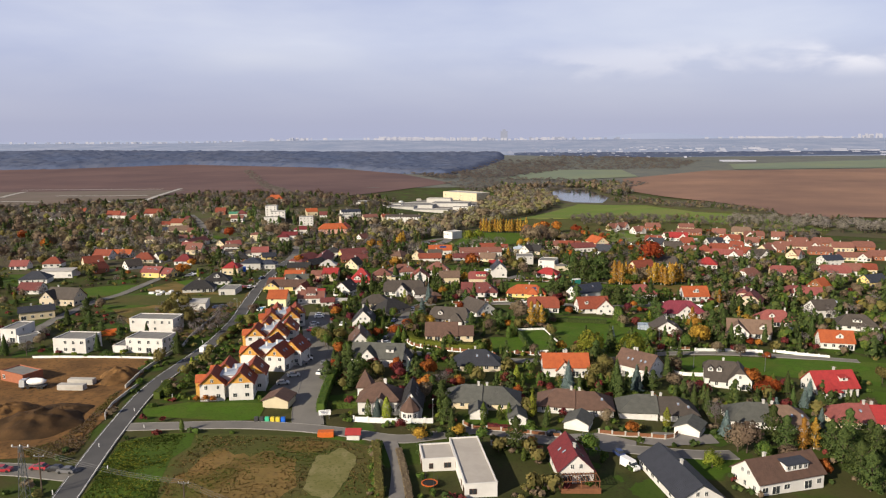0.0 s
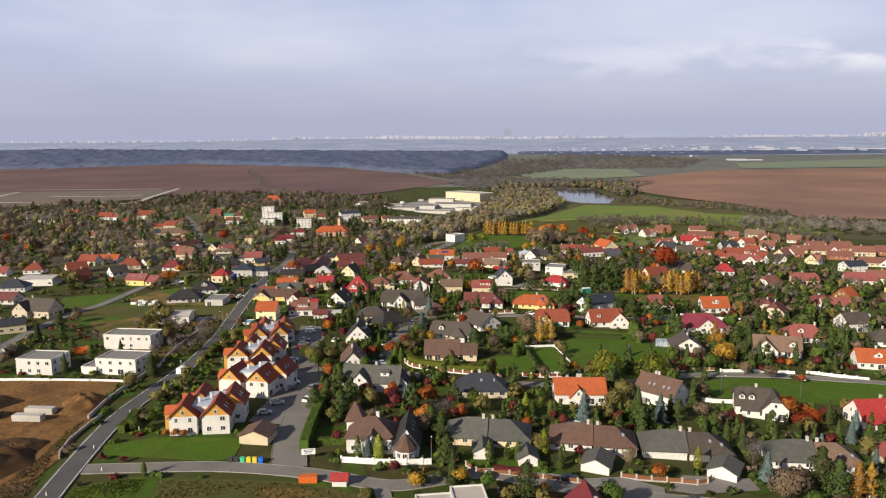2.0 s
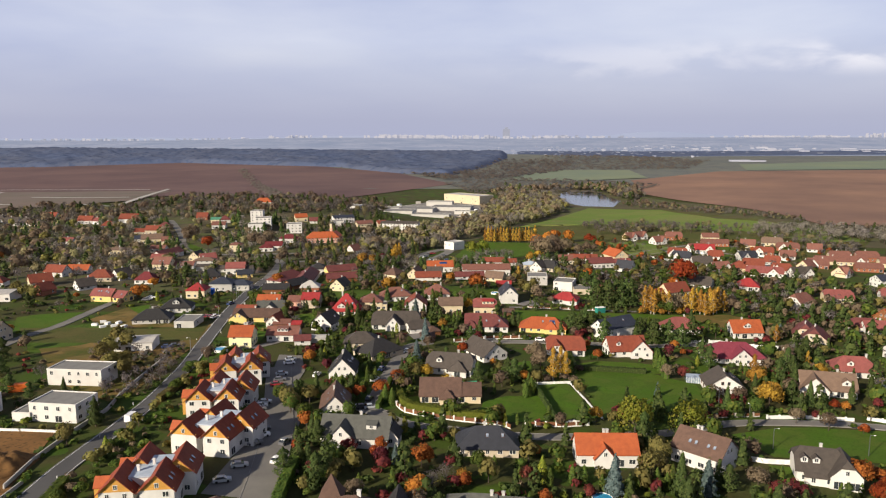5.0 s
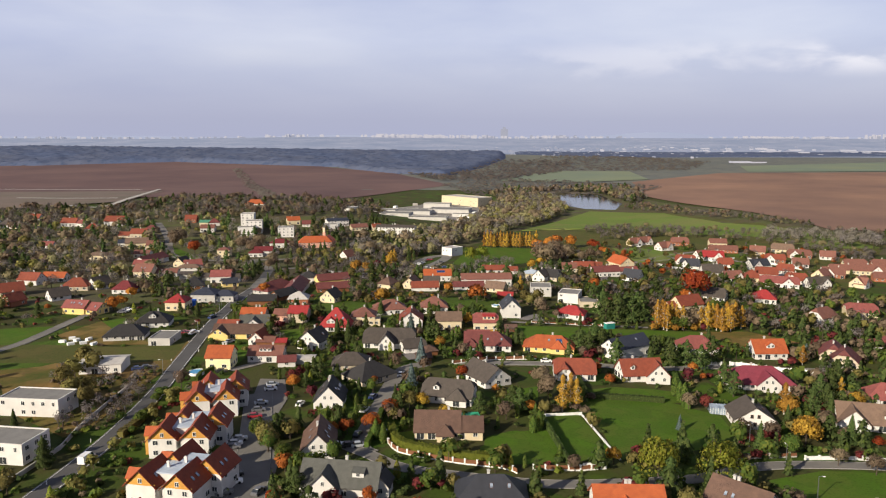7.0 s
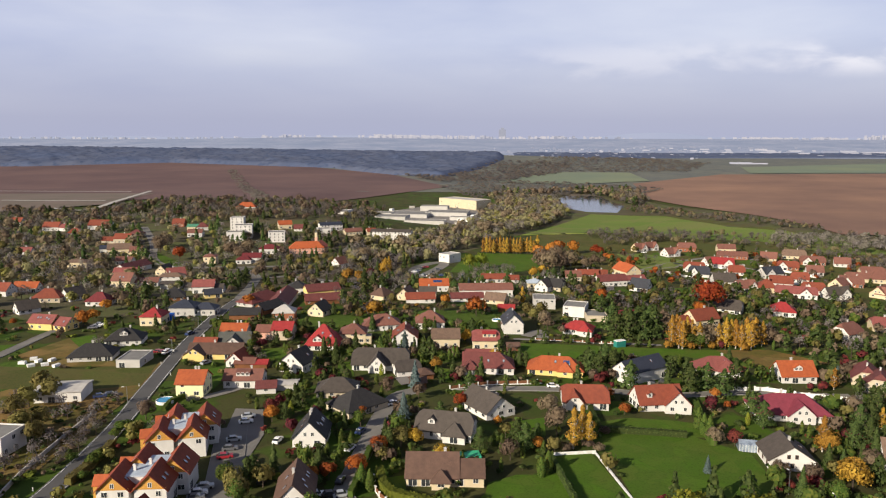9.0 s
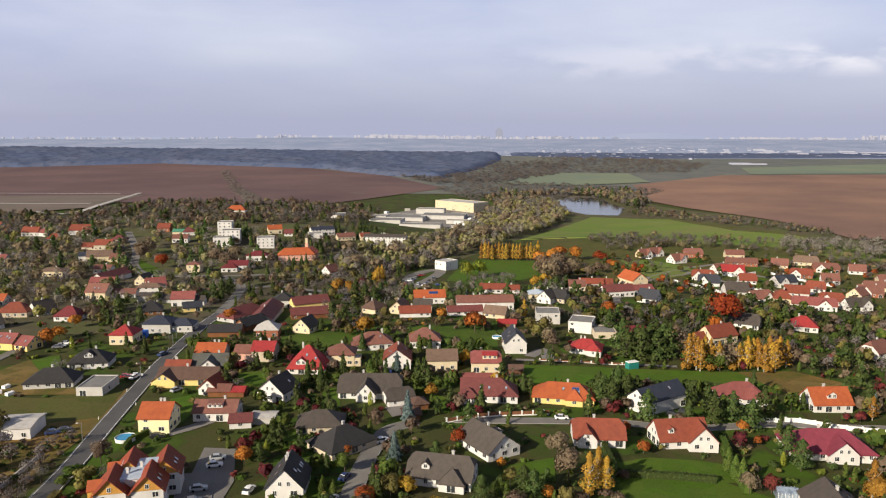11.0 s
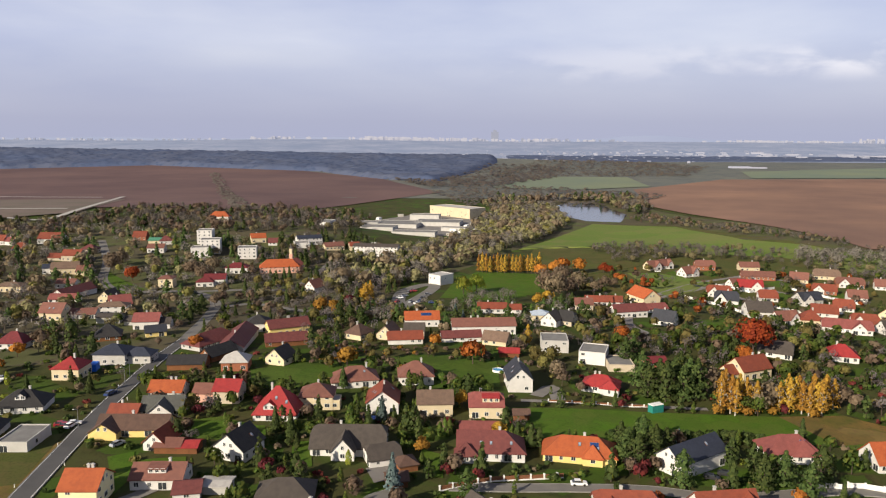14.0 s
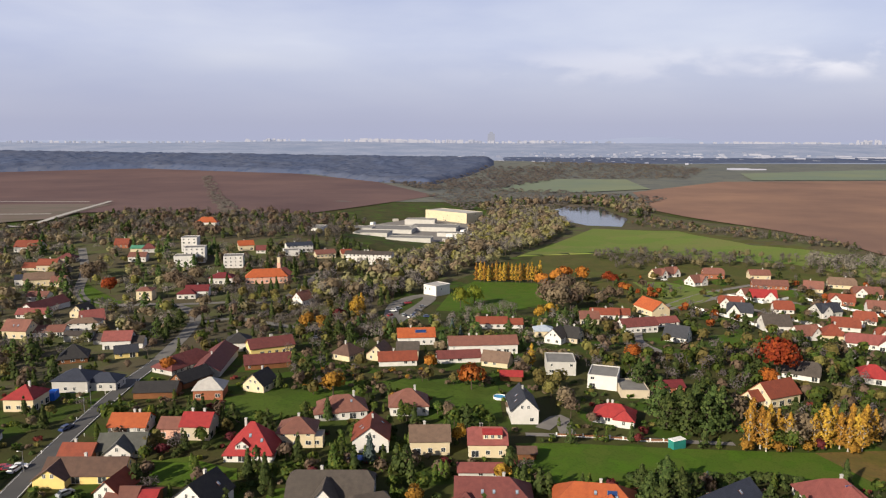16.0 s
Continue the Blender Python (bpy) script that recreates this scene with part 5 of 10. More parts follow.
house(82.8, 474.2, 8, 9.9, 6.3, 2.3, 1.6, 'gable', 'crimson', 'brick', chim=0)
house(-86.9, 352.2, 1, 9.8, 9.5, 5, 3.2, 'gable', 'orange', 'paleyellow', chim=2, fill=0.9)
house(-72.6, 361.8, 2, 13.7, 8.6, 3.2, 2.5, 'gable', 'salmon', 'white', chim=1, dorm=[(0.0, -1, 0.3, 4.5, 1.2, True)])
house(-63.6, 355.6, 10, 7.2, 7.2, 2.3, 1.4, 'gable', 'maroon', 'white', chim=0)
house(-58.1, 380.0, 70, 10.8, 9.9, 3.8, 4.1, 'gable', 'black', 'white', chim=1, sky=2)
house(-57.5, 358.2, 0, 8.1, 5.4, 2.3, 0.4, 'gable', 'pale', 'greyw', chim=0, fill=0.2, label='low shed with a pale sheet roof')
house(-139.4, 448.6, 0, 10.8, 9.9, 4.7, 3.2, 'hip', 'red', 'cream', chim=1)
house(-132.3, 468.4, 0, 13.5, 10.8, 4.7, 2.7, 'hip', 'blue', 'greyw', chim=1, wings=[(9.9, 0.9, 0, 10.8, 8.1, 3.6, 2.2, 'hip')])
house(-151.7, 505.2, 20, 11.7, 10.8, 2.7, 4.5, 'pyramid', 'black', 'wood', chim=0)
house(-95.9, 428.9, 0, 12.1, 8.6, 2.7, 2.7, 'gable', 'orange', 'white', chim=2)
house(-73.6, 424.4, -2, 9.4, 8.6, 4.7, 2.7, 'gable', 'red', 'beige', chim=2, wings=[(-7.7, 0.0, 0, 7.2, 7.7, 3.6, 2.2, 'gable', 'salmon', 'pinkish')])
house(-90.7, 411.7, 5, 13.5, 9, 2.7, 3.2, 'gable', 'grey', 'white', chim=1, wings=[(0.0, -3.6, 90, 6.3, 7.2, 2.7, 2.9, 'gable')])
house(-101.2, 407.2, 0, 9.7, 7.2, 2.5, 2.2, 'gable', 'rust', 'brick', chim=1, fill=0.2)
house(-93.1, 395.6, 1, 21.4, 9, 2.7, 2.9, 'gable', 'brown', 'yellow', chim=1, wings=[(-7.2, -3.6, 90, 7.2, 8.1, 2.7, 2.7, 'gable')], fill=0.5)
house(-81.5, 385.1, 80, 9.0, 6.8, 2.7, 3.1, 'gable', 'darkred', 'white', chim=0)
house(-72.5, 382.2, 1, 6.3, 5.4, 2.2, 0.9, 'gable', 'red', 'wood', chim=0, fill=0, label='open carport with a red roof')
house(-78.1, 382.7, 0, 8.1, 6.3, 2.3, 1.4, 'gable', 'salmon', 'wood', chim=0, fill=0)
house(-81.6, 460.2, 5, 10.8, 9, 4, 2.9, 'hip', 'pale', 'brick', chim=0, fill=0.4, label='unfinished brick house with a pale roof underlay')
house(-66.3, 468.5, 70, 9.9, 8.6, 3.1, 3.8, 'gable', 'black', 'cream', chim=1)
house(-100.5, 461.5, 5, 15.0, 9, 2.7, 2.3, 'gable', 'black', 'wood', chim=0, fill=0, label='long dark timber barn')
house(-93.2, 474.7, 60, 14.4, 7.2, 2.7, 2.9, 'gable', 'black', 'wood', chim=0, fill=0)
house(-74.6, 519.0, 27, 19.4, 9.9, 4.1, 2.9, 'gable', 'maroon', 'yellow', chim=2, fill=0.9, label='long yellow inn with a dark brown roof')
house(-70.5, 497.1, 17, 18.6, 8.1, 2.7, 2.7, 'gable', 'maroon', 'wood', chim=0, fill=0.2)
house(-89.7, 525.2, 10, 10.8, 9.9, 4.5, 3.1, 'hip', 'black', 'white', chim=1)
house(16.4, 523.1, 5, 30.3, 9.5, 4.5, 2.7, 'gable', 'salmon', 'white', chim=2, fill=0.7, label='long white farm building with a salmon roof')
house(-12.9, 538.1, 6, 17.4, 9, 4.1, 3.1, 'gable', 'orange', 'white', chim=1, solar=(2, -1, 5, 1.8))
house(5.7, 507.3, 9, 18.4, 7.2, 2.5, 2.2, 'gable', 'maroon', 'white', chim=1, fill=0.3)
house(-19.0, 501.7, 8, 16.0, 7.2, 2.7, 2.7, 'gable', 'rust', 'white', chim=1, fill=0.3)
house(-26.9, 510.4, 75, 10.8, 8.1, 3.1, 3.6, 'gable', 'brown', 'cream', chim=1)
house(-40.2, 510.1, 60, 10.8, 9, 3.1, 3.6, 'hip', 'brown', 'cream', chim=1)
house(-15.3, 512.7, 0, 9.9, 7.2, 4, 2.7, 'gable', 'greybrown', 'cream', chim=1)
house(21.4, 502.2, -20, 11.7, 8.1, 2.7, 3.1, 'gable', 'tan', 'cream', chim=1)
house(45.8, 495.6, -4, 11.3, 13, 5, 0, 'flat', 'grey', 'greyw', fill=0.6)
house(-91.3, 497.3, 93, 32.1, 10.8, 3.1, 3.2, 'gable', 'maroon', 'greyw', chim=1, fill=0.3)
house(-103.0, 495.9, 62, 23.8, 10.8, 2.7, 3.6, 'hip', 'maroon', 'greyw', chim=0)
house(-143.3, 528.3, 8, 12.6, 9, 4.5, 3.1, 'gable', 'rose', 'white', chim=1, wings=[(8.1, 0.0, 0, 5.4, 7.2, 2.9, 2.2, 'gable', 'greybrown')])
house(-167.0, 541.2, 3, 12.2, 8.1, 3.6, 1.1, 'gable', 'greybrown', 'greyw', chim=0, fill=0.3)
house(-148.4, 536.6, 0, 18.0, 8.1, 2.7, 1.8, 'gable', 'greybrown', 'greyw', chim=0, fill=0.3)
house(-133.5, 512.5, 25, 9.8, 7.2, 2.7, 2.3, 'gable', 'slate', 'yellow', chim=0)
house(-120.6, 705.5, 13, 28.4, 9.9, 5, 4.5, 'hip', 'orange', 'pinkish', chim=0, fill=0.9, label='pink stone church house with a steep orange roof', wings=[(11.7, 1.8, 20, 10.8, 9.0, 5.4, 4.5, 'hip', 'maroon')])
house(-161.6, 807.0, 21, 12.9, 9.9, 4.5, 3.2, 'gable', 'orange', 'cream', chim=1)
house(-146.3, 800.9, 10, 10.8, 8.1, 2.7, 3.2, 'gable', 'maroon', 'white', chim=0)
house(-119.8, 813.8, 24, 22.0, 10.8, 5.4, 2, 'gable', 'blue', 'white', chim=1)
house(-123.7, 801.2, 17, 12.0, 13, 3.6, 0, 'flat', 'grey', 'white')
house(-96.6, 800.1, 26, 16.9, 9, 3.6, 2.7, 'gable', 'salmon', 'cream', chim=1)
house(-80.0, 805.3, 20, 9.3, 9, 4, 2.7, 'gable', 'rust', 'cream', chim=1)
house(-59.1, 787.6, -8, 38.2, 10.8, 8.1, 1.8, 'gable', 'greybrown', 'white', chim=3, fill=1, label='three-storey white apartment house with balconies')
house(-4.8, 675.3, -42, 10.8, 13, 6.3, 0, 'flat', 'pale', 'white', fill=0.3, label='white clubhouse with a pale flat roof')
house(-156.4, 754.1, 11, 14.0, 13, 8.1, 0, 'flat', 'grey', 'white', fill=1, label='white terraced apartment block')
house(-191.2, 751.5, 10, 15.0, 13, 7.2, 0, 'flat', 'grey', 'white', fill=1, label='white terraced apartment block')
house(-188.1, 764.2, 11, 14.9, 13, 10.8, 0, 'flat', 'grey', 'white', fill=1, label='white terraced apartment block')
house(-203.2, 798.4, 7, 12.1, 13, 10.8, 0, 'flat', 'grey', 'white', fill=0.8, label='white terraced apartment block')
house(-235.0, 941.0, 2, 21.8, 10.8, 4.5, 4.5, 'hip', 'orange', 'white', chim=0)
house(-126.1, 936.8, 80, 27.6, 13, 3.6, 0, 'flat', 'grey', 'white')
house(-151.8, 658.7, 8, 14.4, 9.9, 4.5, 2.7, 'gable', 'crimson', 'white', chim=1, wings=[(-5.4, -5.4, 0, 10.8, 7.2, 3.6, 2.2, 'hip')])
house(-149.5, 701.3, 5, 16.2, 10.8, 4.5, 2.7, 'hip', 'crimson', 'white', chim=1)
house(-179.4, 647.9, 5, 9.9, 9, 6.3, 1.6, 'hip', 'salmon', 'cream', chim=1, fill=0.9, label='tall cream house with a low salmon roof')
house(-83.3, 637.1, 60, 10.8, 8.1, 4, 4.1, 'gable', 'salmon', 'white', chim=1)
house(-329.2, 792.9, -1, 20.4, 12.6, 4.5, 4.5, 'gable', 'rust', 'white', chim=0, label='large white house with a broad rust-red roof', fill=0.4)
house(-262.2, 808.6, 5, 11.7, 9, 3.6, 4, 'gable', 'rust', 'brick', chim=1)
house(-241.1, 790.4, 5, 12.6, 9, 3.6, 1.8, 'gable', 'green', 'cream', chim=0)
house(-229.3, 759.3, 5, 13.5, 9, 4, 2.7, 'gable', 'salmon', 'white', chim=1)
house(-234.0, 790.8, 20, 10.8, 9, 3.6, 3.6, 'hip', 'maroon', 'white', chim=0)
house(-276.5, 722.1, 0, 14.4, 9.9, 4.5, 3.6, 'gable', 'rust', 'beige', chim=1, wings=[(-11.7, 0.0, 0, 10.8, 8.1, 2.7, 2.7, 'gable')])
house(-277.3, 749.6, 0, 12.6, 9, 3.6, 3.1, 'hip', 'maroon', 'beige', chim=0)
house(-261.1, 680.9, 18, 18.0, 10.8, 4.5, 3.6, 'gable', 'tan', 'cream', chim=1, wings=[(-9.0, 2.7, 0, 10.8, 9.0, 4.5, 2.3, 'gable', 'blue', 'white')], gable='cream')
house(-247.2, 679.1, 10, 9.9, 8.1, 3.6, 3.2, 'gable', 'salmon', 'cream', chim=0)
house(-221.4, 612.9, 74, 26.2, 9.9, 3.2, 3.2, 'gable', 'maroon', 'white', chim=0, fill=0.3)
house(-238.2, 638.2, 0, 12.6, 8.1, 3.6, 2.2, 'gable', 'salmon', 'white', chim=1)
house(-217.1, 593.9, 5, 16.2, 8.1, 2.7, 2.3, 'gable', 'rose', 'white', chim=0)
house(-197.5, 547.1, -5, 12.6, 9.9, 4.5, 4, 'gable', 'salmon', 'cream', chim=0, sky=4)
house(-185.6, 551.4, 8, 14.4, 8.1, 2.9, 2.2, 'gable', 'salmon', 'white', chim=0)
house(-178.0, 576.2, 30, 11.7, 9.9, 4, 4.1, 'gable', 'rose', 'cream', chim=1)
house(-193.5, 597.9, 80, 10.8, 8.1, 3.6, 3.6, 'gable', 'greybrown', 'cream', chim=0)
house(-175.3, 563.3, 8, 15.3, 8.1, 4.9, 1.6, 'hip', 'tan', 'white', chim=1)
house(196.8, 633.1, -10, 11.7, 8.1, 3.1, 4, 'half', 'rust', 'white', chim=1)
house(177.1, 565.7, 15, 13.5, 8.1, 3.1, 4, 'gable', 'salmon', 'white', chim=1)
house(208.7, 588.7, -20, 15.3, 8.1, 3.1, 4, 'half', 'rust', 'white', chim=1)
house(252.9, 635.6, -15, 11.7, 8.1, 3.1, 4, 'gable', 'salmon', 'white', chim=1)
house(217.6, 563.5, -20, 13.5, 8.1, 3.1, 4, 'half', 'rust', 'white', chim=1)
house(224.0, 548.7, 10, 15.3, 8.1, 3.1, 4, 'gable', 'greybrown', 'white', chim=1)
house(229.0, 605.4, -25, 11.7, 8.1, 3.1, 4, 'half', 'rust', 'white', chim=1)
house(193.9, 674.1, 20, 13.5, 8.1, 3.1, 4, 'gable', 'salmon', 'white', chim=1)
house(171.8, 646.5, -15, 15.3, 8.1, 3.1, 4, 'half', 'rust', 'white', chim=1)
house(290.7, 672.0, -20, 11.7, 8.1, 3.1, 4, 'gable', 'salmon', 'white', chim=1)
house(156.0, 743.6, 25, 11.7, 8.1, 3.1, 4.1, 'gable', 'salmon', 'cream', chim=1)
house(167.0, 750.1, 25, 11.7, 8.1, 3.1, 4.3, 'gable', 'salmon', 'white', chim=1)
house(174.9, 717.8, 30, 13.5, 9, 3.1, 4.3, 'gable', 'salmon', 'white', chim=1)
house(196.3, 744.9, -5, 15.3, 9, 4, 3.6, 'half', 'salmon', 'brick', chim=1)
house(229.0, 742.9, -5, 15.3, 9, 3.6, 3.2, 'gable', 'salmon', 'cream', chim=1)
house(220.7, 705.7, -10, 23.4, 8.1, 3.2, 3.1, 'gable', 'salmon', 'brick', chim=1)
house(198.9, 665.5, -12, 16.2, 9.9, 3.6, 4, 'gable', 'red', 'white', chim=1)
house(168.3, 624.2, -20, 14.4, 9.9, 3.1, 4.5, 'half', 'slate', 'white', chim=1)
house(171.0, 585.5, -5, 14.4, 12.6, 4, 4.5, 'gable', 'greybrown', 'white', chim=1)
house(245.8, 696.2, -25, 12.6, 8.1, 3.1, 4.3, 'gable', 'salmon', 'cream', chim=1)
house(271.5, 709.3, -20, 18.0, 9.9, 3.2, 4.1, 'half', 'tan', 'cream', chim=1)
house(243.7, 656.8, -25, 15.3, 8.1, 3.1, 3.6, 'half', 'rust', 'brick', chim=1)
house(272.4, 680.2, -15, 18.0, 9, 3.2, 3.6, 'half', 'salmon', 'brick', chim=1)
house(216.6, 623.1, 15, 15.3, 9.9, 4, 4, 'gable', 'slate', 'greyw', chim=1)
house(189.5, 564.0, -10, 11.7, 9.9, 4, 4.3, 'hip', 'rust', 'cream', chim=1)
house(200.7, 549.2, -22, 23.4, 9.9, 3.2, 3.4, 'half', 'rose', 'white', chim=1)
house(110.3, 552.5, -35, 11.7, 8.6, 3.2, 4.5, 'gable', 'slate', 'white', chim=1)
house(96.6, 573.4, 15, 19.8, 8.1, 4, 3.1, 'gable', 'maroon', 'white', chim=1)
house(96.0, 610.4, -10, 12.6, 7.2, 3.1, 2.7, 'gable', 'rust', 'white', chim=1)
house(87.9, 609.0, -5, 16.2, 7.2, 3.2, 2.7, 'gable', 'rust', 'white', chim=1)
house(76.3, 593.9, 0, 10.8, 7.2, 3.6, 3.1, 'gable', 'salmon', 'beige', chim=1)
house(114.5, 591.5, 15, 16.2, 8.1, 2.7, 2.2, 'gable', 'rose', 'white', chim=1)
house(51.5, 542.9, 60, 9.9, 8.1, 3.6, 3.8, 'gable', 'greybrown', 'white', chim=1)
house(59.0, 546.0, -30, 9.9, 9, 3.2, 4, 'half', 'black', 'beige', chim=1)
house(47.4, 556.7, 0, 9.9, 8.1, 3.6, 1.8, 'hip', 'sheet', 'cream', chim=1)
house(23.8, 576.6, 0, 16.2, 8.1, 3.2, 2.5, 'gable', 'rust', 'white', chim=1)
house(167.7, 492.0, -20, 13.5, 9.9, 3.1, 3.8, 'hip', 'red', 'white', chim=1)
house(141.3, 494.8, -30, 14.4, 9.9, 2.7, 4.1, 'half', 'greybrown', 'white', chim=1)
house(178.4, 448.9, 30, 11.7, 9, 3.1, 4, 'half', 'salmon', 'white', chim=1)
house(35.3, 577.1, 0, 9.0, 6.3, 2.7, 2.2, 'gable', 'rust', 'white', chim=1)
house(118.6, 625.8, -70, 18.6, 11.7, 4.1, 4.5, 'gable', 'orange', 'cream', chim=0, fill=0.2, label='cream barn with a bright orange roof')
house(176.5, 592.2, -6, 7.0, 13, 5.4, 0, 'flat', 'grey', 'paleyellow', fill=0.5)
house(287.1, 605.9, -15, 19.8, 9, 3.4, 3.6, 'half', 'salmon', 'cream', chim=1)
house(289.3, 629.2, -10, 16.2, 9, 3.8, 3.6, 'half', 'salmon', 'cream', chim=1)
house(255.5, 591.8, -20, 14.4, 9, 3.2, 4.1, 'gable', 'salmon', 'brick', chim=1)
house(307.9, 625.5, -12, 16.2, 9, 3.8, 4, 'half', 'salmon', 'brick', chim=1)
house(310.3, 597.5, -10, 17.1, 9, 3.8, 3.8, 'half', 'salmon', 'cream', chim=1)
house(284.1, 578.4, -15, 18.0, 8.1, 3.2, 3.2, 'half', 'salmon', 'brick', chim=1)
house(328.8, 601.0, -10, 17.1, 9, 3.8, 3.8, 'half', 'salmon', 'brick', chim=1)
house(315.9, 551.1, -10, 19.8, 9, 3.6, 3.6, 'half', 'salmon', 'brick', chim=1)
house(292.9, 546.7, -12, 23.4, 8.1, 3.2, 3.2, 'half', 'salmon', 'cream', chim=1)
house(254.7, 555.9, 40, 12.6, 9, 3.2, 4.1, 'gable', 'salmon', 'cream', chim=1)
house(243.6, 583.6, 40, 11.7, 9, 3.2, 4.1, 'gable', 'salmon', 'cream', chim=1)
house(270.9, 610.7, -15, 18.0, 8.1, 3.2, 3.2, 'half', 'salmon', 'cream', chim=1)
house(263.4, 520.7, 12, 15.3, 9.9, 4.9, 2.7, 'gable', 'blue', 'white', chim=1)
house(242.5, 472.4, -14, 18.0, 9.9, 3.2, 4, 'half', 'rose', 'white', chim=1)
house(256.9, 479.9, -20, 11.7, 9, 3.6, 4, 'gable', 'salmon', 'white', chim=1)
house(269.6, 488.0, -15, 14.4, 9, 3.6, 3.1, 'gable', 'rust', 'cream', chim=1)
house(206.0, 465.1, -12, 15.3, 9.9, 3.1, 3.6, 'half', 'rose', 'cream', chim=1)
house(247.8, 438.2, 20, 14.4, 9.9, 3.6, 3.6, 'gable', 'slate', 'yellow', chim=1)
house(206.5, 417.9, 40, 10.8, 9, 3.1, 4, 'gable', 'orange', 'wood', chim=1)
house(185.6, 399.7, -10, 18.0, 9, 2.7, 3.1, 'hip', 'maroon', 'white', chim=1)
house(150.5, 372.5, 60, 11.7, 10.8, 3.2, 4.5, 'half', 'maroon', 'beige', chim=1)
house(189.5, 394.9, -5, 14.4, 9, 2.7, 3.2, 'gable', 'rose', 'white', chim=1)
house(-465.0, 799.3, 0, 13.5, 9.9, 3.6, 3.6, 'hip', 'greybrown', 'white', chim=1)
house(-436.8, 771.7, 10, 13.5, 9.9, 3.6, 4.5, 'gable', 'greybrown', 'white', chim=1)
house(-421.3, 770.8, 0, 16.2, 10.8, 3.6, 4.5, 'hip', 'greybrown', 'white', chim=1)
house(-409.1, 767.7, 0, 11.7, 8.1, 3.6, 1.8, 'hip', 'salmon', 'cream', chim=1)
house(-425.6, 822.8, 0, 12.6, 9, 4, 3.6, 'gable', 'rust', 'white', chim=1)
house(-370.1, 785.0, 0, 15.3, 9.9, 4, 4, 'gable', 'rust', 'white', chim=1)
house(-333.1, 753.5, 20, 13.5, 9, 3.1, 3.6, 'hip', 'rust', 'white', chim=1)
house(-358.4, 783.2, -20, 10.8, 8.1, 3.6, 2.7, 'gable', 'rose', 'white', chim=1)
house(-250.6, 512.7, -8, 13.5, 9, 3.6, 3.6, 'gable', 'rust', 'white', chim=1)
house(-242.6, 524.2, 0, 14.4, 7.2, 3.1, 2.7, 'gable', 'orange', 'white', chim=1)
house(-215.4, 497.5, 5, 15.3, 9.9, 3.2, 3.8, 'hip', 'rust', 'beige', chim=1)
house(-267.6, 477.3, 10, 12.6, 9, 3.2, 3.6, 'hip', 'rust', 'white', chim=1)
house(-242.9, 479.9, 40, 12.6, 9.9, 3.2, 4, 'gable', 'rust', 'cream', chim=1)
house(-211.6, 469.8, 50, 10.8, 8.1, 2.7, 3.8, 'gable', 'greybrown', 'white', chim=1)
house(-205.0, 501.9, 60, 10.8, 9, 2.7, 4.5, 'gable', 'greybrown', 'white', chim=1)
house(-184.5, 489.7, 0, 12.6, 9, 3.1, 3.8, 'hip', 'crimson', 'white', chim=1)
house(-324.4, 664.1, 0, 9.9, 7.2, 2.7, 2.7, 'gable', 'rose', 'white', chim=1)
house(-264.0, 622.2, 0, 17.1, 9.9, 4, 1.6, 'hip', 'tan', 'cream', chim=1)
house(-284.7, 468.8, 5, 11.7, 8.1, 2.7, 3.2, 'gable', 'rose', 'white', chim=1)
house(-226.6, 454.8, 70, 9.9, 8.1, 3.1, 3.6, 'gable', 'rust', 'brick', chim=1)
house(11.6, 1131.9, -43, 69.1, 30, 11.7, 0, 'flat', 'pale', 'palebeige', fill=0.15, label='large cream factory hall with a flat roof')
house(-60.5, 1026.9, -8, 55.8, 39.6, 4, 0, 'flat', 'grey', 'greyw', windows=False, label='wide low factory hall with a grey flat roof')
house(-10.6, 1043.3, -8, 52.2, 34.2, 4.5, 0, 'flat', 'grey', 'greyw', windows=False, label='wide low factory hall with a grey flat roof')
house(-74.7, 978.3, -8, 36.0, 27, 3.6, 0, 'flat', 'grey', 'greyw', windows=False, label='wide low factory hall with a grey flat roof')
house(-34.6, 941.8, -8, 45.0, 18, 3.6, 0, 'flat', 'grey', 'greyw', windows=False, label='wide low factory hall with a grey flat roof')
house(-91.8, 1026.2, -8, 27.0, 19.8, 3.6, 0, 'flat', 'grey', 'greyw', windows=False, label='wide low factory hall with a grey flat roof')
house(8.1, 990.5, -8, 30.6, 12.6, 4, 0, 'flat', 'grey', 'greyw', windows=False, label='wide low factory hall with a grey flat roof')
house(-28.1, 1091.5, -8, 36.0, 18, 6.3, 0, 'flat', 'grey', 'greyw', windows=False, label='wide low factory hall with a grey flat roof')

# ---- cars, walls, hedges and other small things ----
CAR_PAINT = {"white": (0.75, 0.75, 0.75), "silver": (0.42, 0.44, 0.46), "black": (0.015, 0.015, 0.018), "red": (0.30, 0.02, 0.03), "blue": (0.03, 0.05, 0.14), "grey": (0.12, 0.12, 0.13)}
for key, c in CAR_PAINT.items():
    M["car_" + key] = material("car_" + key, c, 0.3, tuple(v * 0.93 for v in c), 0.5, spec=0.6, metal=0.2 if key == "silver" else 0.0)
M["tyre"] = material("tyre", (0.02, 0.02, 0.02), 0.9, scale=4)


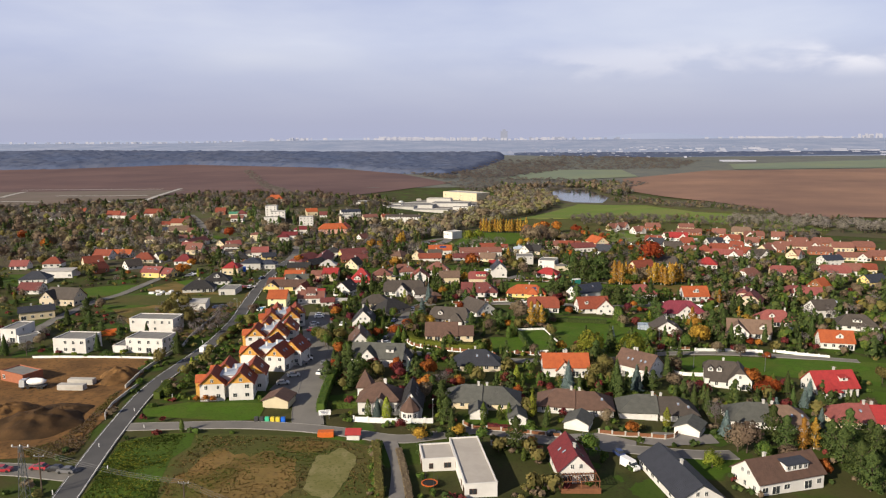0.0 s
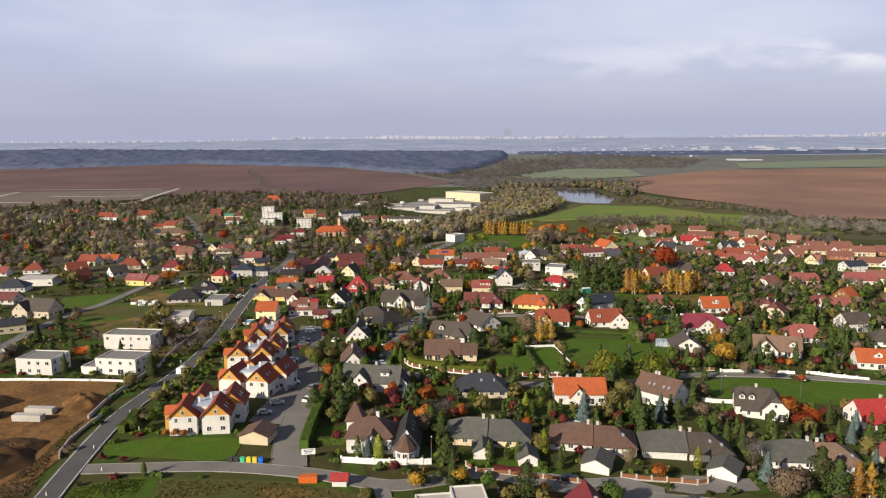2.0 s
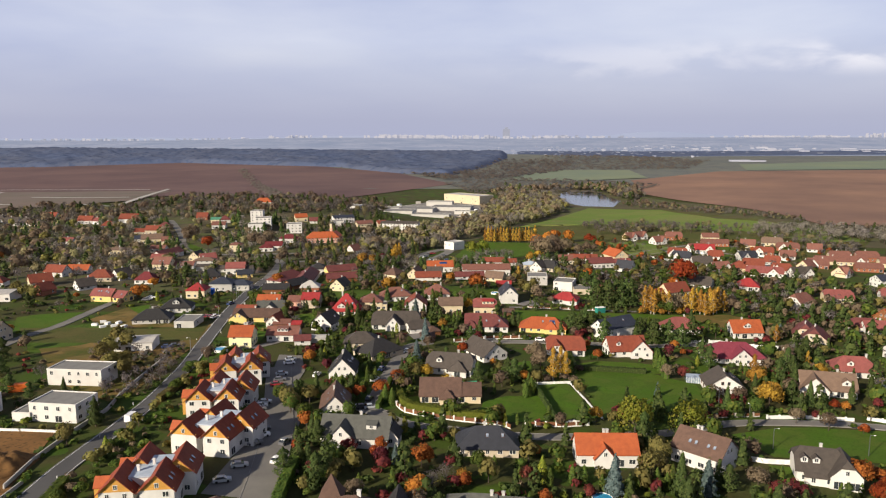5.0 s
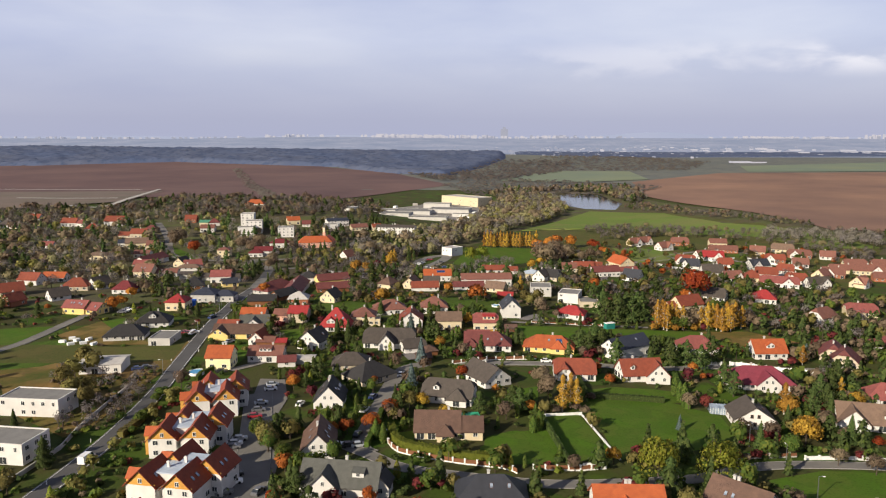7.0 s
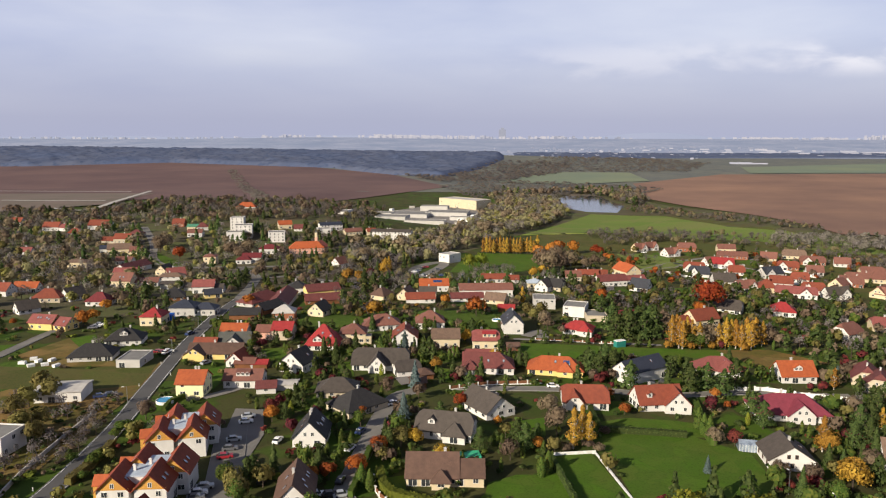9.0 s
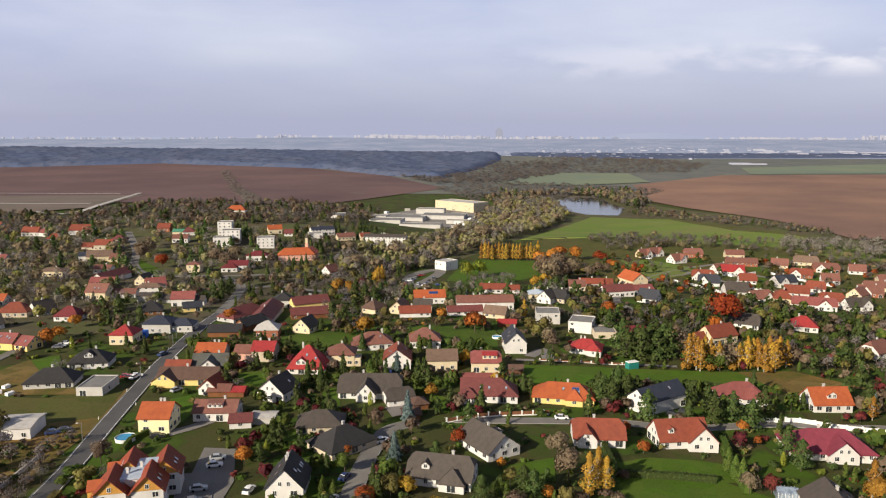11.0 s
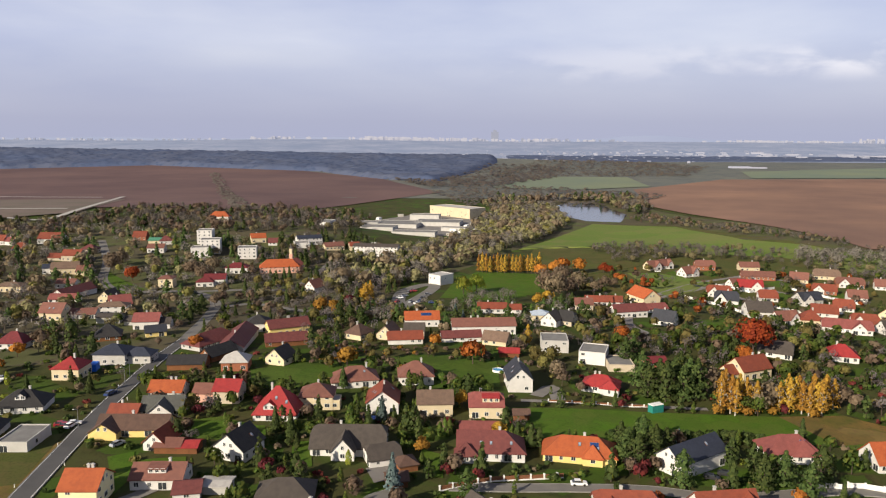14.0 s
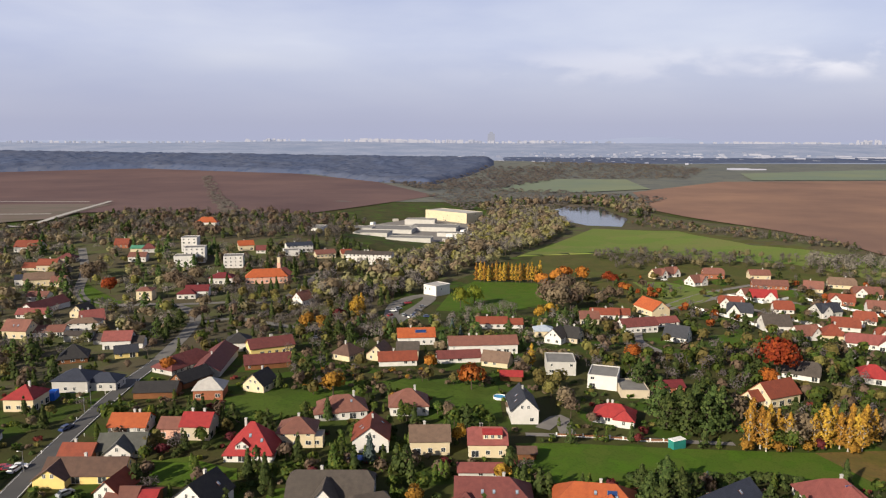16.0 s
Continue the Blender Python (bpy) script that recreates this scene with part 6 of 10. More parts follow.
def prism(profile, half, inset=0.0):
    """A body from a side profile (x, z), drawn out to both sides; the upper points may lean in."""
    n = len(profile)
    zs = [z for _, z in profile]
    lo, hi = min(zs), max(zs)
    v = []
    for s in (-1, 1):
        v += [(x, s * (half - inset * (z - lo) / (hi - lo)), z) for x, z in profile]
    f = [tuple(range(n)), tuple(reversed(range(n, 2 * n)))]
    f += [(i, i + n, (i + 1) % n + n, (i + 1) % n) for i in range(n)]
    return v, f


def wheel_mesh(r, wide):
    k = 14
    v = [(math.cos(i * 2 * math.pi / k) * q, y, math.sin(i * 2 * math.pi / k) * q) for q, y in ((r, -wide / 2), (r, wide / 2), (r * 0.6, -wide / 2 - 0.01), (r * 0.6, wide / 2 + 0.01)) for i in range(k)]
    f = [(i, (i + 1) % k, k + (i + 1) % k, k + i) for i in range(k)]
    f += [(2 * k + i, 2 * k + (i + 1) % k, (i + 1) % k, i) for i in range(k)] + [(k + i, k + (i + 1) % k, 3 * k + (i + 1) % k, 3 * k + i) for i in range(k)]
    f += [tuple(2 * k + i for i in reversed(range(k))), tuple(3 * k + i for i in range(k))]
    return mesh_of("wheel", v, f, M["tyre"], False)


WHEEL = wheel_mesh(0.32, 0.2)
CAR_SIDE = {
    "car": ([(-2.1, 0.28), (2.1, 0.28), (2.15, 0.55), (2.0, 0.82), (1.1, 0.95), (-1.9, 0.98), (-2.15, 0.8)], [(-1.75, 0.96), (1.05, 0.94), (0.45, 1.42), (-1.2, 1.46)]),
    "van": ([(-2.6, 0.3), (2.5, 0.3), (2.6, 0.7), (2.3, 1.15), (1.6, 1.3), (1.0, 2.25), (-2.6, 2.3)], [(1.66, 1.32), (1.06, 2.1), (0.5, 2.1), (0.5, 1.32)]),
}
CAR_MESH = {}


def car(x, y, rot, paint, sort="car"):
    key = (paint, sort)
    if key not in CAR_MESH:
        low, top = CAR_SIDE[sort]
        CAR_MESH[key] = (mesh_of("body", *prism(low, 0.88 if sort == "car" else 0.98, 0.12), M["car_" + paint]), mesh_of("cabin", *prism(top, 0.80 if sort == "car" else 0.96, 0.14 if sort == "car" else 0.06), M["glass"]),
                         mesh_of("roof", *prism([(0.42, 1.41), (0.40, 1.46), (-1.15, 1.50), (-1.18, 1.44)], 0.66), M["car_" + paint]))
    thing = empty("car" if sort == "car" else "van", x, y, ground_z(x, y) + 0.2, rot)
    body, cabin, roof = CAR_MESH[key]
    part("body", body, thing)
    part("cabin", cabin, thing, None, "dark glass cabin")
    if sort == "car":
        part("roof", roof, thing)
    a = 1.3 if sort == "car" else 1.7
    for sx in (-a, a):
        for sy in (-0.82, 0.82):
            part("wheel", WHEEL, thing, pose(sx, sy, 0.32))
    words = {"black": "black", "grey": "dark grey", "blue": "dark blue"}.get(paint, paint)
    return tagged(thing, f"{words} {'hatchback' if sort == 'car' else 'delivery van'} standing on the asphalt", sort, "parked cars")


def walk_line(points, step):
    """Evenly spaced points along a line, with the heading at each."""
    out, left = [], 0.0
    for (x1, y1), (x2, y2) in zip(points, points[1:]):
        d = math.hypot(x2 - x1, y2 - y1)
        t = left
        while t < d:
            out.append((x1 + (x2 - x1) * t / d, y1 + (y2 - y1) * t / d, math.degrees(math.atan2(y2 - y1, x2 - x1))))
            t += step
        left = t - d
    out.append((*points[-1], out[-1][2]))
    return out


PILLAR = {}


def wall_fence(points, high, label, pillar="whitepaint", panel="timber", bay=3.0, base=0.35, panel_high=None):
    """A garden fence: pillars with caps, a low base and a panel in each bay."""
    marks = walk_line(points, bay)
    x0, y0 = marks[0][:2]
    z0 = ground_z(x0, y0)
    thing = empty("garden_fence", x0, y0, z0)
    k = (high, pillar)
    if k not in PILLAR:
        PILLAR[k] = mesh_of("pillar", *stack(((0.2, 0.2, -0.5), (0.2, 0.2, high), (0.26, 0.26, high + 0.02), (0.26, 0.26, high + 0.1), (0.05, 0.05, high + 0.18))), M[pillar])
    for (x, y, a), (x2, y2, _) in zip(marks, marks[1:]):
        d = math.hypot(x2 - x, y2 - y)
        if d < 0.3:
            continue
        a = math.degrees(math.atan2(y2 - y, x2 - x))
        z = ground_z((x + x2) / 2, (y + y2) / 2) - z0
        part("pillar", PILLAR[k], thing, pose(x - x0, y - y0, ground_z(x, y) - z0, 0, 0, a))
        part("base", mesh_of("base", *box(d - 0.4, 0.22, base + 0.6, -0.6), M[pillar]), thing, pose((x + x2) / 2 - x0, (y + y2) / 2 - y0, z, 0, 0, a))
        top = panel_high or high - 0.1
        part("panel", mesh_of("panel", *box(d - 0.4, 0.08, top - base, base), M[panel]), thing, pose((x + x2) / 2 - x0, (y + y2) / 2 - y0, z, 0, 0, a))
    return tagged(thing, label, "fence")


def plain_wall(points, high, thick, label, mat="concrete"):
    line = [Vector(p) for p in points]
    fine = []
    for a, b in zip(line, line[1:]):
        n = max(1, int((b - a).length // 4))
        fine += [a.lerp(b, i / n) for i in range(n)]
    fine.append(line[-1])
    v, f = [], []
    for i, p in enumerate(fine):
        d = (fine[min(i + 1, len(fine) - 1)] - fine[max(i - 1, 0)]).normalized()
        n = Vector((d.y, -d.x)) * thick / 2
        z = ground_z(p.x, p.y)
        v += [(p.x + n.x, p.y + n.y, z - 0.5), (p.x + n.x, p.y + n.y, z + high), (p.x - n.x, p.y - n.y, z + high), (p.x - n.x, p.y - n.y, z - 0.5)]
    for i in range(len(fine) - 1):
        o = 4 * i
        f += [(o + k, o + 4 + k, o + 4 + (k + 1) % 4, o + (k + 1) % 4) for k in range(4)]
    f += [(0, 1, 2, 3), tuple(len(v) - 4 + k for k in (3, 2, 1, 0))]
    return tagged(link_mesh("garden_wall", v, f, M[mat]), label, "wall")


def hedge(points, wide, high, label, colour="green"):
    """A clipped hedge: a dark core under a skin of small leaf clumps."""
    rng = np.random.default_rng(int(abs(points[0][0]) * 10))
    marks = walk_line(points, 0.5)
    x0, y0 = points[0]
    z0 = ground_z(x0, y0)
    thing = empty("hedge", x0, y0, z0)
    v, f = [], []
    for x, y, a in marks:
        nx_, ny_ = -math.sin(radians(a)) * wide * 0.42, math.cos(radians(a)) * wide * 0.42
        z = ground_z(x, y) - z0
        v += [(x - x0 + s * nx_, y - y0 + s * ny_, z + h) for s, h in ((-1, -0.3), (-1, high * 0.92), (1, high * 0.92), (1, -0.3))]
    for i in range(len(marks) - 1):
        o = 4 * i
        f += [(o + k, o + 4 + k, o + 4 + (k + 1) % 4, o + (k + 1) % 4) for k in range(3)]
    f += [(3, 2, 1, 0), tuple(len(v) - 4 + k for k in range(4))]
    part("core", mesh_of("core", v, f, LEAF[colour]), thing)
    cs, os_ = [], []
    for x, y, a in marks:
        for _ in range(int(7 * (wide + 2 * high) / 3)):
            u, w = rng.uniform(-1, 1), rng.uniform(0, 1)
            side = rng.uniform() * (wide + 2 * high)
            if side < wide:
                off, hz, o = u * wide / 2, high, (0, 0, 1.0)
            else:
                s = 1 if side > wide + high else -1
                off, hz, o = s * wide / 2, w * high, (-math.sin(radians(a)) * s, math.cos(radians(a)) * s, 0.1)
            j = rng.uniform(-0.3, 0.3)
            cs.append((x - x0 - math.sin(radians(a)) * off + math.cos(radians(a)) * j, y - y0 + math.cos(radians(a)) * off + math.sin(radians(a)) * j, ground_z(x, y) - z0 + hz))
            os_.append(o)
    lv, lf, ln = leaves(np.array(cs), np.array(os_) * 1.6, 0.2, rng)
    part("leaf_skin", array_mesh("leaf_skin", lv, lf, LEAF[colour], ln), thing)["kind"] = "stuff"
    return tagged(thing, label, "hedge")


def lamp_post(x, y, rot, high=6.0):
    thing = empty("street_lamp", x, y, ground_z(x, y), rot)
    part("pole", mesh_of("pole", *stack(((0.09, 0.09, -0.3), (0.07, 0.07, high * 0.6), (0.05, 0.05, high))), M["metal"]), thing)
    part("arm", mesh_of("arm", *stack(((0.6, 0.04, high - 0.02), (0.6, 0.04, high + 0.06)), 0.55), M["metal"]), thing)
    part("lamp_head", mesh_of("lamp_head", *stack(((0.28, 0.11, high - 0.08), (0.32, 0.14, high + 0.02), (0.2, 0.08, high + 0.1)), 1.2), M["whitepaint"]), thing)
    return tagged(thing, "thin grey street lamp beside the road", "street lamp", "street lamps")


POST = mesh_of("road_post", *stack(((0.07, 0.07, -0.2), (0.07, 0.07, 0.95), (0.03, 0.05, 1.02))), M["whitepaint"])


def road_post(x, y):
    ob = new("road_post", POST)
    ob.matrix_world = pose(x, y, ground_z(x, y) + 0.1)
    return tagged(ob, "short white plastic marker post by the road", "road post", "posts along the main road")


def round_pool(x, y, r, label="round blue garden pool on the lawn"):
    k = 28
    thing = empty("pool", x, y, ground_z(x, y))
    v = [(math.cos(i * 2 * math.pi / k) * q, math.sin(i * 2 * math.pi / k) * q, z) for q, z in ((r, -0.4), (r, 1.0), (r - 0.12, 1.0), (r - 0.12, 0.5)) for i in range(k)]
    f = [(s * k + i, s * k + (i + 1) % k, (s + 1) * k + (i + 1) % k, (s + 1) * k + i) for s in range(3) for i in range(k)]
    part("rim", mesh_of("rim", v, f, M["whitepaint"]), thing)
    part("water", mesh_of("water", [(math.cos(i * 2 * math.pi / k) * (r - 0.1), math.sin(i * 2 * math.pi / k) * (r - 0.1), 0.8) for i in range(k)], [tuple(range(k))], M["pool"]), thing)
    return tagged(thing, label, "pool")


M["pool"] = material("pool", (0.03, 0.22, 0.42), 0.08, (0.03, 0.26, 0.46), 0.6, spec=0.7)
M["tarp_blue"] = material("tarp_blue", (0.01, 0.12, 0.55), 0.6, (0.01, 0.09, 0.45), 0.8, bump=0.4, bump_scale=2)
M["tarp_green"] = material("tarp_green", (0.05, 0.42, 0.24), 0.5, (0.05, 0.36, 0.20), 0.8)
M["teal"] = material("teal", (0.02, 0.20, 0.17), 0.6, (0.02, 0.16, 0.14), 0.8)
M["plastic_orange"] = material("plastic_orange", (0.55, 0.12, 0.02), 0.6, scale=2)
M["yellow_bin"] = material("yellow_bin", (0.60, 0.48, 0.05), 0.5, scale=2)
M["dark_metal"] = material("dark_metal", (0.06, 0.06, 0.065), 0.5, scale=2, metal=0.4)


def crate(name, x, y, rot, size, mat, label, category, cap=None, lift=0.1):
    """A box-like thing with rounded shoulders and, where given, a cap of another material."""
    w, d, h = size
    thing = empty(name, x, y, ground_z(x, y) + lift, rot)
    part("body", mesh_of("body", *stack(((w / 2, d / 2, -0.3), (w / 2, d / 2, h * 0.94), (w / 2 - 0.05, d / 2 - 0.05, h))), M[mat]), thing)
    if cap:
        part("lid", mesh_of("lid", *stack(((w / 2 + 0.06, d / 2 + 0.06, h), (w / 2 + 0.06, d / 2 + 0.06, h + 0.08), (w / 2 - 0.1, d / 2 - 0.1, h + 0.2))), M[cap]), thing)
    return tagged(thing, label, category)


def mound(x, y, rx, ry, h, label, mat="earth"):
    """A heap of earth with a rough outline."""
    n, m = 44, 16
    z0 = ground_z(x, y)
    v, f = [], []
    for j in range(m + 1):
        t = j / m
        for i in range(n):
            a = i * 2 * math.pi / n
            rough = 1 + 0.25 * noise.noise(Vector((math.cos(a) * 1.7 + x, math.sin(a) * 1.7 + y, t * 2)))
            px, py = x + math.cos(a) * rx * (1 - t) * rough, y + math.sin(a) * ry * (1 - t) * rough
            v.append((px, py, ground_z(px, py) - 0.2 + (h * (1 - (1 - t) ** 2) * (1 + 0.35 * noise.noise(Vector((px * 0.35, py * 0.35, 3)))) + 0.5 * t * noise.noise(Vector((px * 1.1, py * 1.1, 7))) if j else 0)))
    for j in range(m):
        f += [(j * n + i, j * n + (i + 1) % n, (j + 1) * n + (i + 1) % n, (j + 1) * n + i) for i in range(n)]
    return tagged(link_mesh("earth_mound", v, f, M[mat], None, True), label, "mound")


def pylon(x, y, high):
    """A lattice mast: four legs, cross braces and arms."""
    thing = empty("power_mast", x, y, ground_z(x, y))

    def bar(name, a, b, r):
        a, b = Vector(a), Vector(b)
        d = b - a
        part(name, mesh_of(name, *stack(((r, r, 0), (r, r, d.length))), M["metal"]), thing, Matrix.Translation(a) @ d.to_track_quat("Z", "Y").to_matrix().to_4x4())

    for sx in (-1, 1):
        for sy in (-1, 1):
            bar("leg", (sx * 0.9, sy * 0.9, -0.3), (sx * 0.25, sy * 0.25, high), 0.06)
    for i in range(7):
        z1, z2 = high * i / 7, high * (i + 1) / 7
        w1, w2 = 0.9 - 0.65 * i / 7, 0.9 - 0.65 * (i + 1) / 7
        for s in (-1, 1):
            bar("brace", (-w1, s * w1, z1), (w2, s * w2, z2), 0.035)
            bar("brace", (s * w1, w1, z1), (s * w2, -w2, z2), 0.035)
    bar("arm", (-1.8, 0, high - 0.4), (1.8, 0, high - 0.4), 0.07)
    for sx in (-1.7, 0, 1.7):
        part("insulator", mesh_of("insulator", *stack(((0.1, 0.1, 0), (0.13, 0.13, 0.2), (0.06, 0.06, 0.5))), M["whitepaint"]), thing, pose(sx, 0, high - 0.35))
    return tagged(thing, "grey lattice power mast in the meadow", "power mast")


def wooden_pole(x, y, high):
    """A wooden line pole with a cross arm and insulators."""
    thing = empty("utility_pole", x, y, ground_z(x, y))
    part("pole", mesh_of("pole", *stack(((0.14, 0.14, -0.4), (0.12, 0.12, high * 0.5), (0.09, 0.09, high))), M["bark"]), thing)
    part("cross_arm", mesh_of("cross_arm", *box(2.2, 0.12, 0.12, high - 0.35), M["metal"]), thing)
    for sx in (-1.0, 0, 1.0):
        part("insulator", mesh_of("insulator", *stack(((0.05, 0.05, high - 0.2), (0.07, 0.07, high - 0.05), (0.03, 0.03, high + 0.1)), sx), M["whitepaint"]), thing)
    return tagged(thing, "weathered wooden power pole in the grass", "power pole")


def power_cables(a, b):
    """Three slack cables between two supports, each given as x, y and height over the ground."""
    for off in (-1.0, 0.0, 1.0):
        v, f = [], []
        for i in range(25):
            t = i / 24
            x, y = a[0] + (b[0] - a[0]) * t, a[1] + (b[1] - a[1]) * t + off * 0.8
            z = (ground_z(a[0], a[1]) + a[2]) * (1 - t) + (ground_z(b[0], b[1]) + b[2]) * t - 1.2 * 4 * t * (1 - t) + 0.1
            v += [(x, y - 0.02, z), (x, y + 0.02, z), (x, y, z + 0.035)]
            if i:
                o = 3 * i
                f += [(o - 3 + k, o - 3 + (k + 1) % 3, o + (k + 1) % 3, o + k) for k in range(3)]
        tagged(link_mesh("power_cable", v, f, M["cable"]), "thin grey overhead power cable between poles", "cable", "overhead cables")


def mixer_truck(x, y, rot):
    thing = empty("mixer_truck", x, y, ground_z(x, y) + 0.15, rot)
    part("chassis", mesh_of("chassis", *box(8.2, 2.0, 0.4, 0.7), M["dark_metal"]), thing)
    part("cab", mesh_of("cab", *prism([(2.4, 0.6), (4.2, 0.6), (4.2, 1.6), (3.9, 2.9), (2.4, 2.9)], 1.15, 0.05), M["car_silver"]), thing)
    k = 16
    v = [(q, math.cos(i * 2 * math.pi / k) * r, 2.2 + q * -0.05 + math.sin(i * 2 * math.pi / k) * r) for q, r in ((-4.1, 0.5), (-3.0, 0.95), (-0.8, 1.2), (1.2, 1.0), (2.1, 0.5)) for i in range(k)]
    f = [(s * k + i, s * k + (i + 1) % k, (s + 1) * k + (i + 1) % k, (s + 1) * k + i) for s in range(4) for i in range(k)] + [tuple(range(k))[::-1], tuple(4 * k + i for i in range(k))]
    part("drum", mesh_of("drum", v, f, M["whitepaint"], True), thing)
    big = wheel_mesh(0.5, 0.35)
    for sx in (-3.2, -2.0, 1.4, 3.1):
        for sy in (-0.95, 0.95):
            part("wheel", big, thing, pose(sx, sy, 0.5))
    return tagged(thing, "white concrete mixer truck on the building site", "truck")


def trampoline(x, y):
    thing = empty("trampoline", x, y, ground_z(x, y) + 0.15)
    k, r = 24, 1.9
    v = [(math.cos(i * 2 * math.pi / k) * q, math.sin(i * 2 * math.pi / k) * q, z) for q, z in ((r, 0.8), (r, 0.95), (r - 0.3, 0.95), (r - 0.3, 0.8)) for i in range(k)]
    f = [(s * k + i, s * k + (i + 1) % k, (s + 1) % 4 * k + (i + 1) % k, (s + 1) % 4 * k + i) for s in range(4) for i in range(k)]
    part("rim", mesh_of("rim", v, f, M["plastic_orange"]), thing, None, "orange padded rim")
    part("mat", mesh_of("mat", [(math.cos(i * 2 * math.pi / k) * (r - 0.28), math.sin(i * 2 * math.pi / k) * (r - 0.28), 0.88) for i in range(k)], [tuple(range(k))], M["tyre"]), thing)
    for i in range(6):
        part("leg", mesh_of("leg", *stack(((0.04, 0.04, -0.3), (0.04, 0.04, 2.6))), M["dark_metal"]), thing, pose(math.cos(i * 1.047) * r, math.sin(i * 1.047) * r, 0))
    return tagged(thing, "round trampoline with an orange rim on paving", "trampoline")


def pergola(x, y, rot):
    thing = empty("pergola", x, y, ground_z(x, y), rot)
    part("deck", mesh_of("deck", *box(9.0, 4.4, 0.5, -0.2), M["timber"]), thing)
    for sx in (-4.2, 0, 4.2):
        for sy in (-2.0, 1.8):
            part("post", mesh_of("post", *stack(((0.08, 0.08, 0), (0.08, 0.08, 2.5))), M["timber"]), thing, pose(sx, sy, 0.3))
    for sy in (-2.0, 1.8):
        part("beam", mesh_of("beam", *box(9.0, 0.12, 0.18, 2.75, 0, sy), M["timber"]), thing)
    for i in range(13):
        part("slat", mesh_of("slat", *box(0.1, 4.4, 0.12, 2.92, -4.3 + i * 0.716), M["timber"]), thing)
    part("railing", mesh_of("railing", *box(9.0, 0.08, 0.9, 0.3, 0, -2.15), M["timber"]), thing)
    return tagged(thing, "brown timber pergola over a raised deck", "pergola")


def greenhouse(x, y, rot):
    thing = empty("greenhouse", x, y, ground_z(x, y), rot)
    part("glazing", mesh_of("glazing", *prism([(-2.2, -0.2), (2.2, -0.2), (2.2, 2.0), (0, 2.8), (-2.2, 2.0)], 2.6), M["skylight"]), thing, pose(0, 0, 0, 0, 0, 90))
    for i in range(7):
        part("rib", mesh_of("rib", *box(0.08, 4.5, 0.08, 2.0, -2.4 + i * 0.8), M["whitepaint"]), thing)
        part("rib", mesh_of("rib", *box(0.08, 0.06, 2.0, 0, -2.4 + i * 0.8, -2.24), M["whitepaint"]), thing)
    return tagged(thing, "small glazed greenhouse with white ribs", "greenhouse")


def sign_board(x, y, rot):
    thing = empty("sign_board", x, y, ground_z(x, y), rot)
    part("board", mesh_of("board", *box(3.4, 0.12, 1.5, 1.2), M["whitepaint"]), thing)
    for i in (-1.2, 1.2):
        part("post", mesh_of("post", *stack(((0.06, 0.06, -0.3), (0.06, 0.06, 1.3))), M["metal"]), thing, pose(i, 0.1, 0))
    for i in range(3):
        part("line", mesh_of("line", *box(2.6 - i * 0.5, 0.02, 0.16, 2.3 - i * 0.4, 0, -0.07), M["car_blue"]), thing)
    return tagged(thing, "white street sign board with dark lines", "sign")


def church_spire(x, y):
    thing = empty("church_spire", x, y, ground_z(x, y))
    part("shaft", mesh_of("shaft", *box(2.4, 2.4, 11, -1), M["pinkish"]), thing)
    part("tower", mesh_of("tower", *stack(((1.0, 1.0, 10), (1.0, 1.0, 13.5), (1.2, 1.2, 13.6), (1.2, 1.2, 13.9))), M["cream"]), thing)
    part("cap", mesh_of("cap", *stack(((1.1, 1.1, 13.9), (0.8, 0.8, 14.8), (0.45, 0.45, 15.2), (0.06, 0.06, 18.0))), M["roof_grey"]), thing)
    return tagged(thing, "slender cream church spire above an orange roof", "church spire")


